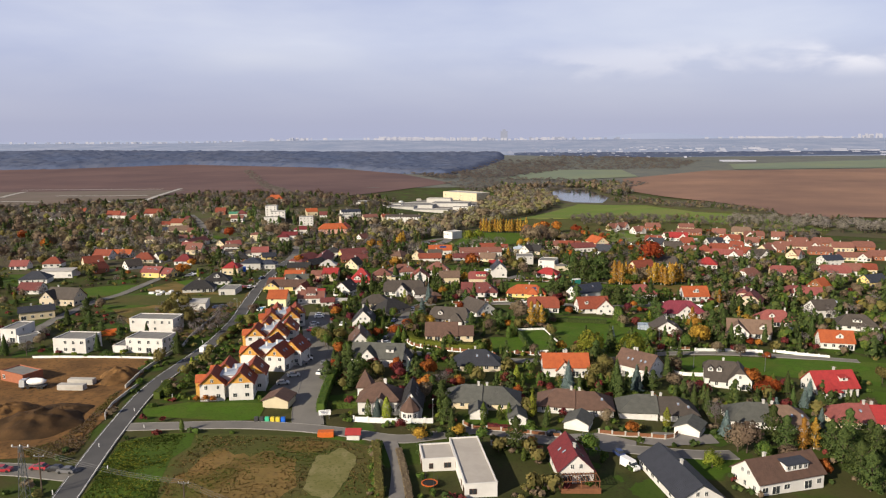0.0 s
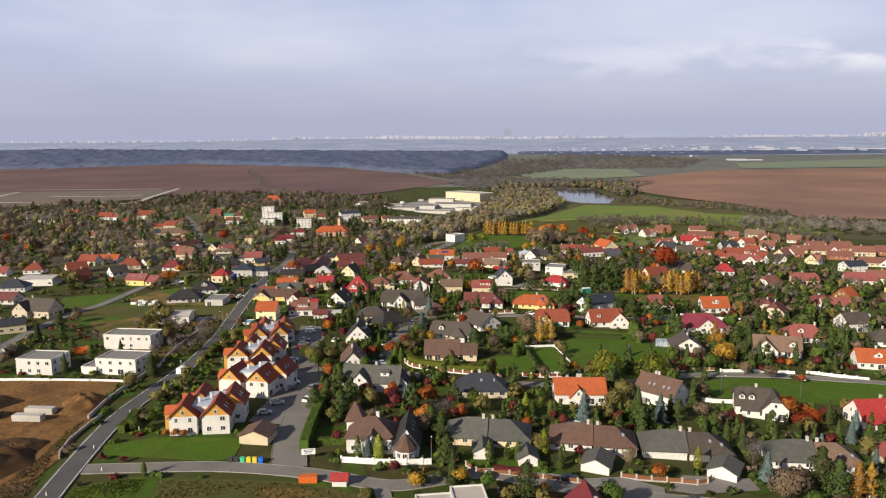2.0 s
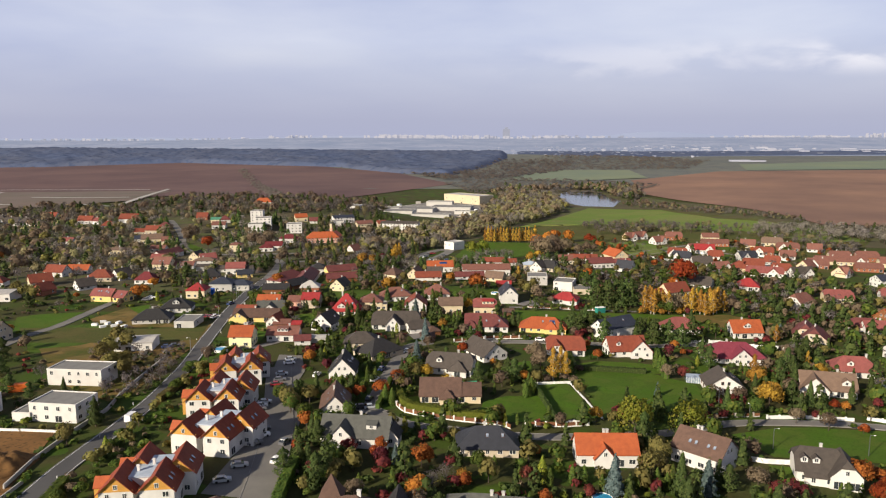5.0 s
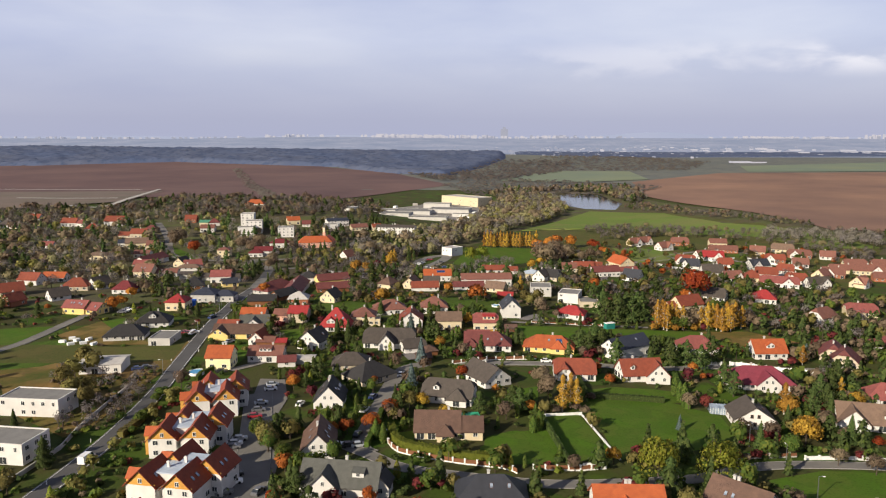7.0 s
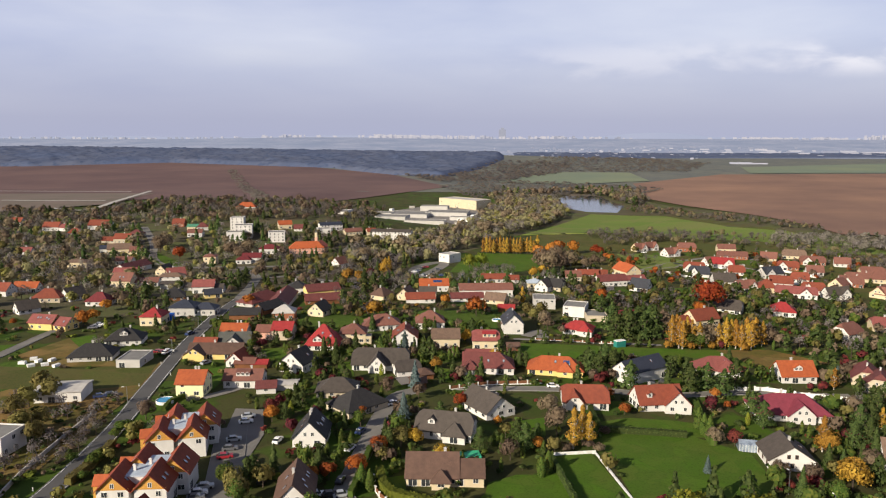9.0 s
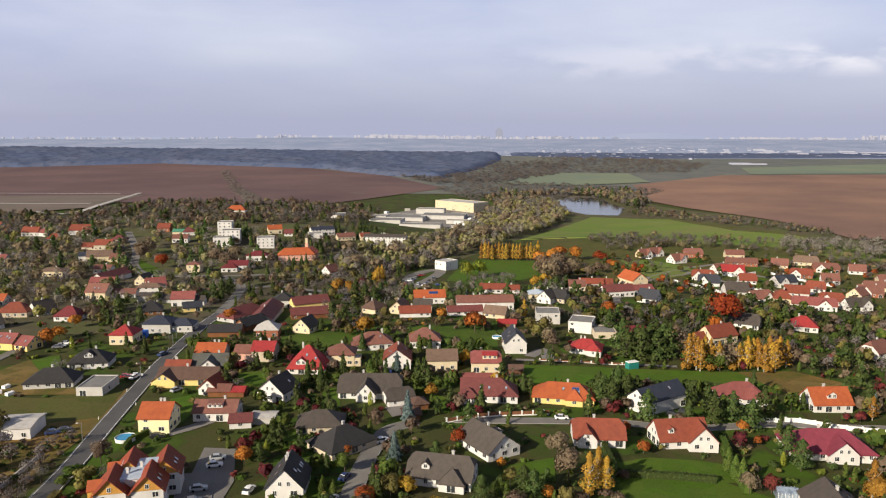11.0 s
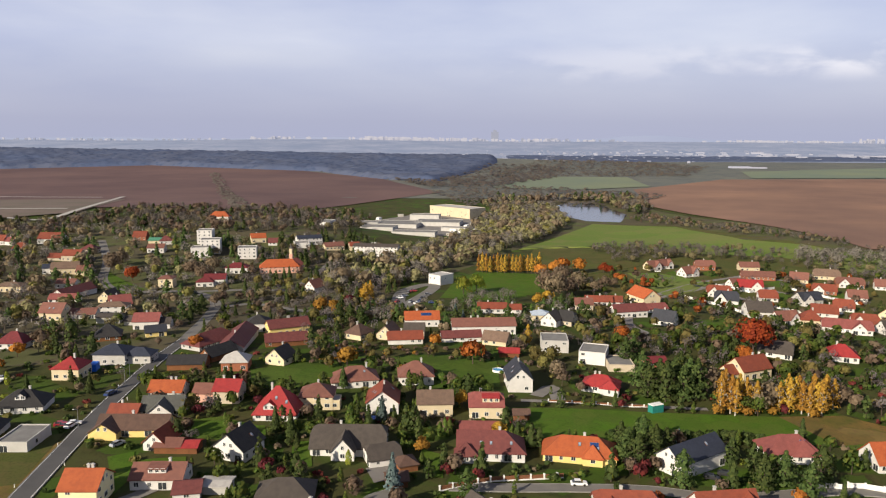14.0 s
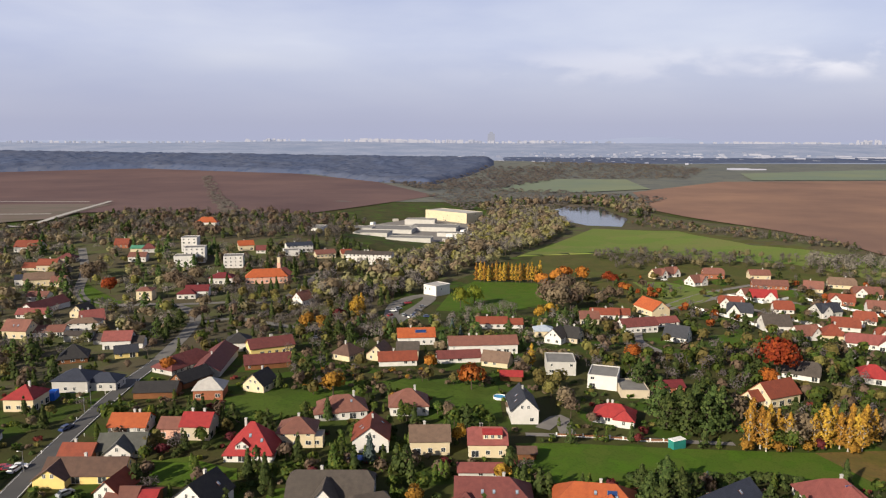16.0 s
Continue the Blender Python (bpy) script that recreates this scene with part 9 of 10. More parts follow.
tree("brown_tree", 92.3, 438.9, 1.47)
tree("yellow_birch", 91.3, 423.2, 1.09)
tree("yellow_birch", 93.9, 421.3, 1.09)
tree("yellow_birch", 98.4, 425.8, 1.09)
tree("yellow_birch", 100.1, 423.8, 1.09)
tree("yellow_birch", 102.6, 421.8, 1.09)
tree("yellow_birch", 111.5, 424.5, 1.09)
tree("yellow_birch", 116.4, 429.1, 1.09)
tree("yellow_birch", 116.8, 424.8, 1.09)
tree("yellow_birch", 118.3, 422.8, 1.09)
tree("yellow_birch", 119.8, 420.9, 1.09)
tree("yellow_birch", 122.9, 421.9, 1.09)
tree("yellow_birch", 127.4, 425.5, 1.09)
tree("yellow_birch", 131.4, 427.9, 1.09)
tree("yellow_birch", 113.9, 422.5, 1.09)
tree("yellow_birch", 95.9, 432.2, 1.09)
tree("yellow_birch", 94.8, 419.3, 1.09)
tree("yellow_birch", 121.2, 431.6, 1.09)
tree("yellow_birch", 124.2, 427.4, 1.09)
tree("yellow_birch", 124.1, 421.1, 1.09)
tree("brown_tree", 108.3, 428.5, 1.33)
tree("brown_tree", 109.9, 426.5, 1.33)
tree("brown_tree", 104.3, 422.0, 1.33)
tree("brown_tree", 103.8, 428.3, 1.33)
tree("brown_tree", 135.4, 430.3, 1.33)
tree("brown_tree", 122.7, 429.5, 1.33)
tree("lime_tree", 98.2, 419.5, 0.94)
tree("lime_tree", 102.5, 419.8, 0.94)
tree("yellow_shrub", 120.4, 418.9, 1.33)
tree("yellow_shrub", 107.7, 420.1, 1.33)
tree("yellow_shrub", 88.8, 419.0, 1.33)
tree("yellow_shrub", 98.7, 418.8, 1.33)
tree("rust_tree", 129.7, 490.2, 1.38)
tree("rust_tree", 120.7, 477.1, 0.69)
tree("lime_tree", 94.5, 512.3, 0.94)
tree("lime_tree", 153.9, 510.0, 0.94)
tree("maple", 152.0, 501.6, 1.12)
tree("maple", 166.4, 520.4, 1.12)
tree("rust_tree", 78.7, 510.9, 0.62)
tree("pine", 108.0, 513.6, 1.05)
tree("pine", 112.2, 505.5, 1.05)
tree("pine", 108.2, 480.1, 0.95)
tree("pine", 114.1, 480.8, 0.95)
tree("dark_shrub", 49.5, 395.1, 1.43)
tree("dark_shrub", 52.3, 394.6, 1.43)
tree("dark_shrub", 56.4, 396.1, 1.43)
tree("dark_shrub", 60.0, 395.7, 1.43)
tree("dark_shrub", 64.0, 396.5, 1.43)
tree("dark_shrub", 67.4, 395.4, 1.43)
tree("dark_shrub", 71.6, 396.9, 1.43)
tree("dark_shrub", 75.0, 395.8, 1.43)
tree("dark_shrub", 79.0, 396.7, 1.43)
tree("dark_shrub", 83.1, 397.6, 1.43)
tree("dark_shrub", 85.6, 396.4, 1.43)
tree("dark_shrub", 89.8, 397.3, 1.43)
tree("dark_shrub", 93.3, 396.8, 1.43)
tree("pine", 50.4, 390.4, 0.84)
tree("pine", 55.9, 391.6, 0.84)
tree("pine", 60.7, 390.9, 0.84)
tree("pine", 52.2, 388.9, 0.84)
tree("blue_spruce", 68.2, 393.5, 0.56)
tree("spruce", 35.1, 389.6, 0.55)
tree("poplar", 22.4, 721.3, 0.93)
tree("poplar", 25.1, 720.5, 1.00)
tree("poplar", 27.9, 719.6, 1.07)
tree("poplar", 30.6, 718.8, 0.93)
tree("poplar", 33.5, 722.2, 1.00)
tree("poplar", 36.3, 721.4, 1.07)
tree("poplar", 39.0, 720.5, 0.93)
tree("poplar", 41.7, 719.6, 1.00)
tree("poplar", 44.7, 723.1, 1.07)
tree("poplar", 47.4, 722.2, 0.93)
tree("poplar", 50.1, 721.3, 1.00)
tree("poplar", 52.8, 720.4, 1.07)
tree("poplar", 55.9, 723.8, 0.93)
tree("poplar", 58.6, 723.0, 1.00)
tree("poplar", 61.3, 722.1, 1.07)
tree("poplar", 64.0, 721.2, 0.93)
tree("poplar", 67.2, 724.6, 1.00)
tree("pale_willow", 9.4, 633.2, 1.18)
tree("pale_willow", 18.0, 642.6, 1.18)
tree("oak", 64.8, 629.6, 1.55)
tree("oak", 73.7, 633.8, 1.55)
tree("oak", 62.3, 646.6, 1.55)
tree("oak", 86.2, 665.9, 1.27)
tree("oak", 78.5, 683.5, 1.27)
tree("orange_tree", 77.3, 712.7, 2.17)
tree("orange_tree", 84.9, 723.5, 2.17)
tree("orange_tree", 97.0, 724.2, 2.17)
tree("orange_tree", 66.2, 701.9, 2.17)
tree("yellow_tree", 51.6, 602.8, 1.20)
tree("yellow_tree", 59.0, 612.0, 1.20)
tree("pine", 62.8, 587.3, 0.95)
tree("pine", 70.3, 596.3, 0.95)
tree("pine", 3.4, 535.0, 0.95)
tree("pine", 7.5, 546.9, 0.95)
tree("pine", 30.0, 548.1, 0.95)
tree("pine", 70.3, 565.1, 0.95)
tree("pine", 31.0, 531.0, 0.95)
tree("blue_spruce", 7.4, 540.9, 0.89)
tree("blue_spruce", 3.7, 559.9, 0.89)
tree("bare_tree", 19.7, 608.4, 1.11)
tree("bare_tree", 25.4, 600.4, 1.11)
tree("bare_tree", 32.9, 618.1, 1.11)
tree("bare_tree", 36.9, 609.9, 1.11)
tree("bare_tree", 13.2, 599.4, 1.11)
tree("rust_tree", 116.8, 714.7, 0.77)
tree("rust_tree", 115.1, 725.0, 0.77)
tree("orange_tree", 119.4, 685.8, 1.33)
tree("orange_tree", 118.0, 695.1, 1.33)
tree("brown_tree", 104.2, 667.0, 1.20)
tree("brown_tree", 109.6, 667.3, 1.20)
tree("brown_tree", 93.4, 649.0, 1.20)
tree("yellow_tree", -65.9, 559.1, 1.47)
tree("yellow_tree", -59.0, 559.1, 1.47)
tree("yellow_tree", -47.5, 604.5, 1.47)
tree("yellow_birch", -46.5, 596.5, 1.18)
tree("yellow_birch", -45.0, 604.6, 1.18)
tree("wine_tree", -55.0, 588.5, 1.64)
tree("pine", -54.2, 545.9, 1.05)
tree("pine", -48.1, 539.8, 1.05)
tree("pine", -42.9, 539.8, 1.05)
tree("pine", -132.9, 545.5, 1.05)
tree("pine", -132.5, 558.4, 1.05)
tree("pine", -132.0, 572.2, 1.05)
tree("bare_tree", -75.0, 635.7, 1.22)
tree("bare_tree", -71.0, 603.6, 1.22)
tree("bare_tree", -75.6, 588.1, 1.22)
tree("bare_tree", -35.8, 546.0, 1.22)
tree("rust_tree", -207.6, 661.9, 0.92)
tree("oak", -234.0, 691.9, 1.27)
tree("oak", -236.0, 708.3, 1.27)
tree("oak", -161.5, 665.6, 1.27)
tree("oak", -166.0, 700.7, 1.27)
tree("oak", -174.5, 682.1, 1.27)
tree("orange_tree", -106.9, 487.5, 1.33)
tree("orange_tree", -5.9, 493.2, 1.33)
tree("brown_tree", -129.8, 586.8, 1.20)
tree("brown_tree", -127.8, 594.4, 1.20)
tree("spruce", -111.8, 650.8, 0.91)
tree("spruce", -109.1, 668.5, 0.91)
tree("spruce", -107.6, 677.7, 0.91)
tree("spruce", -106.2, 767.6, 0.91)
tree("spruce", -96.2, 759.7, 0.91)
tree("spruce", -83.9, 762.3, 0.91)
tree("spruce", -71.4, 764.9, 0.91)
tree("spruce", -58.8, 767.4, 0.91)
tree("spruce", -45.5, 762.5, 0.91)
tree("maple", -106.4, 642.6, 1.00)
tree("maple", -97.9, 634.6, 1.00)
tree("maple", -81.7, 603.3, 1.00)
tree("maple", -111.0, 634.1, 1.00)
tree("maple", -122.7, 314.8, 1.00)
tree("maple", -114.9, 306.8, 1.00)
tree("maple", -132.3, 328.0, 1.00)
tree("maple", -119.5, 319.1, 1.00)
tree("bare_tree", -107.3, 319.4, 0.67)
tree("bare_tree", -101.9, 315.2, 0.67)
tree("bare_tree", -100.7, 303.3, 0.67)
tree("shrub", -95.4, 313.3, 1.35)
tree("shrub", -95.7, 317.5, 1.35)
tree("shrub", -92.6, 294.5, 1.35)
tree("shrub", -92.4, 298.0, 1.35)
tree("shrub", -95.1, 319.7, 1.35)
tree("maple", -229.7, 442.8, 1.12)
tree("maple", -221.6, 437.1, 1.12)
tree("maple", -240.1, 452.7, 1.12)
tree("maple", -134.1, 337.6, 1.12)
tree("maple", -136.2, 349.6, 1.12)
tree("maple", -129.8, 343.4, 1.12)
tree("rust_tree", -322.9, 566.3, 0.77)
tree("rust_tree", -370.4, 615.6, 0.77)
tree("orange_tree", -169.4, 442.0, 1.33)
tree("orange_tree", -169.7, 451.8, 1.33)
tree("orange_tree", -174.2, 473.3, 1.33)

# ---- garden trees and shrubs between the houses ----
garden_rng = random.Random(11)
GARDEN = ("maple", "lime_tree", "pine", "spruce", "thuja", "brown_tree", "bare_tree", "orange_tree", "yellow_tree", "pine", "shrub", "lime_tree", "dark_shrub", "wine_tree", "thuja", "shrub", "spruce", "dark_shrub", "pine", "golden_thuja")
count = 0
for _ in range(9000):
    y = 165 + 280 * garden_rng.random() ** 1.15
    x = garden_rng.uniform(-0.62, 0.64) * (y + 40)
    if count >= 300:
        break
    kind = garden_rng.choice(GARDEN)
    if x < -75 and kind in ("yellow_tree", "wine_tree", "lime_tree", "thuja", "shrub"):
        kind = garden_rng.choice(("bare_tree", "brown_tree", "brown_shrub", "pine", "maple"))
    scale = garden_rng.uniform(0.55, 0.95)
    if free(x, y, SORT[kind][2] * scale):
        tree(kind, x, y, scale)
        count += 1

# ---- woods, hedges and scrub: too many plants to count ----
# Haze over the distant woods is painted in: blued and greyed base colours.
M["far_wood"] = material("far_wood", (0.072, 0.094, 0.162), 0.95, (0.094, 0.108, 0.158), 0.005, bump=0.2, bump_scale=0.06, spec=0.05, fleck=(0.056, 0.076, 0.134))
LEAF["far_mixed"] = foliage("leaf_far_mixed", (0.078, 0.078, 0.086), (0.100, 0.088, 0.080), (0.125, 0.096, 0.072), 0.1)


def woods(name, outline, count, kinds, scales, label, leaf=36, lawns=True, check=True):
    """Many plants inside an outline in one mesh; each has a stem and leaf clumps."""
    rng = np.random.default_rng(int(abs(outline[0][0]) * 3 + abs(outline[0][1])))
    pick = random.Random(int(abs(outline[1][0]) + abs(outline[1][1])))
    xs, ys = [p[0] for p in outline], [p[1] for p in outline]
    vs, fs, ms, ns, base = [], [], [], [], 0
    used = sorted({SORT[k][5] for k in kinds})
    made = tries = 0
    while made < count and tries < count * 14:
        tries += 1
        x, y = pick.uniform(min(xs), max(xs)), pick.uniform(min(ys), max(ys))
        if not inside(x, y, outline):
            continue
        kind = pick.choice(kinds)
        s = pick.uniform(*scales)
        shape, h, r, n, size, colour = SORT[kind]
        if check and not free(x, y, r * s * 0.55, lawns):
            continue
        z = ground_z(x, y)
        p, out = crown_points(shape, leaf, h, r, rng)
        v, f, nm = leaves(p, out, size * math.sqrt(min(n, 600) / leaf) * 0.80, rng, 0.32 if shape == "bare" else 1.0, 0.4 if shape == "willow" else 0.0, 0.28)
        v = v * s + (x, y, z)
        t = 0.022 * h * s
        stem = np.array([(x + a * t, y + b * t, z - 0.3) for a, b in ((-1, -1), (1, -1), (0, 1.2))] + [(x + a * t * 0.3, y + b * t * 0.3, z + h * s * 0.7) for a, b in ((-1, -1), (1, -1), (0, 1.2))])
        sf = np.array([(0, 1, 4, 3), (1, 2, 5, 4), (2, 0, 3, 5)])
        vs += [v, stem]
        ns += [nm, np.array([(-0.7, -0.7, 0), (0.7, -0.7, 0), (0, 1, 0)] * 2)]
        fs += [f + base, sf + base + len(v)]
        ms += [np.full(len(f), used.index(colour)), np.full(3, len(used))]
        base += len(v) + 6
        made += 1
        if lawns:
            TREES.append((x, y, r * s * 0.6))
    me = array_mesh(name, np.concatenate(vs), np.concatenate(fs), [LEAF[c] for c in used] + [M["bark"]], np.concatenate(ns))
    me.polygons.foreach_set("material_index", np.concatenate(ms).astype(np.int32))
    return tagged(new(name, me), label, "trees", kind="stuff")


def far_wood(name, outline, count, size, label, leaf):
    """A distant forest: thousands of rough crowns."""
    rng = np.random.default_rng(count)
    xs, ys = np.array(outline).T
    pts = []
    while len(pts) < count:
        x, y = rng.uniform(xs.min(), xs.max()), ys.min() + (ys.max() - ys.min()) * rng.uniform() ** 1.6
        if inside(x, y, outline):
            pts.append((x, y, ground_z(x, y)))
    c = np.repeat(np.array(pts), 7, 0)
    n = len(c)
    s = np.repeat(rng.uniform(0.7, 1.25, count) * size, 7) * np.clip(np.repeat(np.array(pts)[:, 1], 7) / 2600, 0.75, 1.5)
    d = rng.normal(0, 1, (n, 3))
    d[:, 2] = np.abs(d[:, 2])
    d /= np.linalg.norm(d, axis=1)[:, None]
    c = c + d * s[:, None] * np.array((0.6, 0.6, 0.32)) + np.stack([0 * s, 0 * s, s * 0.45], 1)
    v, f, nm = leaves(c, d * 0.35 + (-0.2, -0.4, 1.0), 1.0, rng, 1.0, 0.0, 0.1)
    mid = np.repeat(c, 4, 0)
    v = mid + (v - mid) * np.repeat(s, 4)[:, None] * 0.27
    me = array_mesh(name, v, f, LEAF[leaf], nm)
    return tagged(new(name, me), label, "forest", kind="stuff")


def canopy(name, outline, cell, high, mat, label):
    """The roof of a distant forest: an uneven sheet of crowns that falls to the ground at its edge."""
    rng = np.random.default_rng(int(cell * 100 + len(outline)))
    (x0, y0), (x1, y1) = np.array(outline).min(0), np.array(outline).max(0)
    nx_, ny_ = int((x1 - x0) / cell) + 2, int((y1 - y0) / cell) + 2
    a = np.array(outline, float)
    ab = np.roll(a, -1, 0) - a
    v, on = [], []
    for j in range(ny_):
        for i in range(nx_):
            x, y = x0 + (i + rng.uniform(-0.35, 0.35)) * cell, y0 + (j + rng.uniform(-0.35, 0.35)) * cell
            z = 0.0
            on.append(inside(x, y, outline))
            if on[-1]:
                p = np.array((x, y)) - a
                t = np.clip((p * ab).sum(1) / (ab * ab).sum(1), 0, 1)
                deep = np.sqrt(((p - ab * t[:, None]) ** 2).sum(1).min()) / cell  # cells in from the edge
                crown = high * (0.80 + 0.30 * noise.noise(Vector((x / 60, y / 60, 1))) + 0.12 * rng.normal())
                z = ground_z(x, y) - 3 + (max(high * 0.4, crown) + 3) * smooth(0.4, 3.4, deep)
            v.append((x, y, z))
    f = [(j * nx_ + i, j * nx_ + i + 1, (j + 1) * nx_ + i + 1, (j + 1) * nx_ + i) for j in range(ny_ - 1) for i in range(nx_ - 1)]
    f = [q for q in f if all(on[k] for k in q)]
    keep = sorted({k for q in f for k in q})
    at = {k: i for i, k in enumerate(keep)}
    return tagged(link_mesh(name, [v[k] for k in keep], [tuple(at[k] for k in q) for q in f], mat, None, True), label, "forest", kind="stuff")


LEAF["straw"] = foliage("leaf_straw", (0.190, 0.128, 0.048), (0.240, 0.165, 0.068), (0.140, 0.100, 0.038))


def undergrowth(outline, count):
    """Low bushes, perennials and beds that fill the gardens, in one mesh."""
    rng = np.random.default_rng(21)
    pick = random.Random(21)
    xs, ys = [p[0] for p in outline], [p[1] for p in outline]
    taken = np.array(HOUSES)
    way = np.array([(q.x, q.y, half) for line, half in ROADS for q in line[::2]])
    keys = ("dark", "green", "dark", "olive", "dark", "green", "brown", "wine", "hedge", "green")
    used = sorted(set(keys))
    vs, fs, ms, ns, base, made = [], [], [], [], 0, 0
    while made < count:
        x, y = pick.uniform(min(xs), max(xs)), min(ys) + (max(ys) - min(ys)) * pick.random() ** 1.3
        if not inside(x, y, outline):
            continue
        made += 1
        if (((taken[:, 0] - x) ** 2 + (taken[:, 1] - y) ** 2) < (taken[:, 2] * 0.9) ** 2).any() or (((way[:, 0] - x) ** 2 + (way[:, 1] - y) ** 2) < (way[:, 2] + 0.8) ** 2).any() or any(inside(x, y, o) for _, o in OPEN):
            continue
        h, r = pick.uniform(0.7, 2.2), pick.uniform(0.7, 1.9)
        p, out = crown_points("round", 24, h, r, rng)
        v, f, nm = leaves(p, out, 0.30 + 0.1 * r, rng)
        ns.append(nm)
        vs.append(v + (x, y, ground_z(x, y)))
        fs.append(f + base)
        ms.append(np.full(len(f), used.index(pick.choice(keys))))
        base += len(v)
    me = array_mesh("undergrowth", np.concatenate(vs), np.concatenate(fs), [LEAF[c] for c in used], np.concatenate(ns))
    me.polygons.foreach_set("material_index", np.concatenate(ms).astype(np.int32))
    return tagged(new("undergrowth", me), "low bushes and autumn beds filling the gardens", "bushes", kind="stuff")


def tufts(outline, count, keys, label):
    """Grass tufts: small upright blades in clumps, in one mesh."""
    rng = np.random.default_rng(count)
    xs, ys = np.array(outline).T
    pts = []
    while len(pts) < count:
        x, y = rng.uniform(xs.min(), xs.max()), rng.uniform(ys.min(), ys.max())
        if inside(x, y, outline) and not any(inside(x, y, o) for k, o in OPEN if k == "bare_patch") and noise.noise(Vector((x * 0.09, y * 0.09, 4))) + rng.uniform(-0.5, 0.5) > -0.1:
            pts.append((x, y, ground_z(x, y) + 0.1))
    c = np.repeat(np.array(pts), 3, 0) + rng.normal(0, 0.25, (count * 3, 3)) * (1, 1, 0.1)
    d = rng.normal(0, 1, (len(c), 3)) * (1, 1, 0.3)
    v, f, _ = leaves(c + (0, 0, 0.10), d, 0.15, rng, 0.7, 0.0, 0.3)
    me = array_mesh("grass_tufts", v, f, [LEAF[k] for k in keys], np.tile((-0.15, -0.2, 0.97), (len(v), 1)))
    tone = np.array([int((noise.noise(Vector((p[0] * 0.05, p[1] * 0.05, 9))) * 0.9 + 0.5 + rng.normal(0, 0.16)) * len(keys)) for p in pts])
    me.polygons.foreach_set("material_index", np.repeat(np.clip(tone, 0, len(keys) - 1), 3).astype(np.int32))
    return tagged(new("grass_tufts", me), label, "grass", kind="stuff")


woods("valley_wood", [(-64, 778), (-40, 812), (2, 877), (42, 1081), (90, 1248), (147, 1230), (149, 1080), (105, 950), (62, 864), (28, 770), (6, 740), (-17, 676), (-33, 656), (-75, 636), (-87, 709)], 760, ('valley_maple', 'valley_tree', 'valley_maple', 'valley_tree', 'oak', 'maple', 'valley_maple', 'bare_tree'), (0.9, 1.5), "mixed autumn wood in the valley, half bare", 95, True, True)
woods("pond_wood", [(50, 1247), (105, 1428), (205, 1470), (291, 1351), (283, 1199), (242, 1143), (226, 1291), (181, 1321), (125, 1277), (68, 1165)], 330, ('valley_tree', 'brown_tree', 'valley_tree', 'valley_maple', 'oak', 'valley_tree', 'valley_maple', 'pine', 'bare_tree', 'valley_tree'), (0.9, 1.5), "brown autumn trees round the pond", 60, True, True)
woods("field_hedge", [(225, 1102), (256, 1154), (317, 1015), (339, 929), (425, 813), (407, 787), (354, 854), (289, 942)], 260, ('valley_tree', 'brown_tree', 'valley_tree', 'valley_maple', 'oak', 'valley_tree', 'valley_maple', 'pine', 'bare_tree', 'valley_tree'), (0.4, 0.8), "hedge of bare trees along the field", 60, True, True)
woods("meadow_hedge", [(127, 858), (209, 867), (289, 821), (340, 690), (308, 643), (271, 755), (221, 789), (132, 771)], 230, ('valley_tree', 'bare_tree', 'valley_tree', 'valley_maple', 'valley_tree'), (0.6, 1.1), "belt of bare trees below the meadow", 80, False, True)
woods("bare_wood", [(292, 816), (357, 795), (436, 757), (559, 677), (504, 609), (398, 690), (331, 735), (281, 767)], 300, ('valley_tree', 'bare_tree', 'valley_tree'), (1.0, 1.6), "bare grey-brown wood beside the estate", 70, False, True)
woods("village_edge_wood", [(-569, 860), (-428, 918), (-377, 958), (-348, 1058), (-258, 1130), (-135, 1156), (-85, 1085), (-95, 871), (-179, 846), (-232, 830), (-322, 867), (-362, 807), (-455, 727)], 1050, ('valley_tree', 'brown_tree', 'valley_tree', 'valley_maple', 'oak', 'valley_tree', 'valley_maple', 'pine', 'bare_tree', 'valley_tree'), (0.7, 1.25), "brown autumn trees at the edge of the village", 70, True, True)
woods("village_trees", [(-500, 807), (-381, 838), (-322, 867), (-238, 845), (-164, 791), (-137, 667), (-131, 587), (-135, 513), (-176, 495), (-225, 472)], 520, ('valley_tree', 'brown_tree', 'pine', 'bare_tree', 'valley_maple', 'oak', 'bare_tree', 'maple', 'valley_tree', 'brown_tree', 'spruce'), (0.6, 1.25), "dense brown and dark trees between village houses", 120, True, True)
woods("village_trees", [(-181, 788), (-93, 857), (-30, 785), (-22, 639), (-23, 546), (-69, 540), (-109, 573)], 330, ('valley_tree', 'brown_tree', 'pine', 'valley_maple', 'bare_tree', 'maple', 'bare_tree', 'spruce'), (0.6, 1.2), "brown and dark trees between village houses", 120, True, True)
woods("orchard_scrub", [(-54, 467), (-50, 492), (-35, 515), (3, 502), (47, 517), (45, 465), (21, 470), (-18, 478), (-45, 461)], 150, ('bare_tree', 'brown_shrub', 'maple', 'brown_shrub', 'dark_shrub', 'yellow_shrub', 'brown_tree'), (0.5, 0.9), "tangled brown orchard scrub", 80, False, True)
woods("estate_trees", [(70, 565), (95, 599), (116, 571), (146, 561), (185, 566), (192, 524), (193, 478), (143, 440), (96, 447), (71, 456), (47, 492)], 230, ('maple', 'brown_tree', 'bare_tree', 'lime_tree', 'pine', 'brown_shrub', 'maple', 'bare_tree'), (0.6, 1.05), "garden trees in autumn colours", 70, True, True)
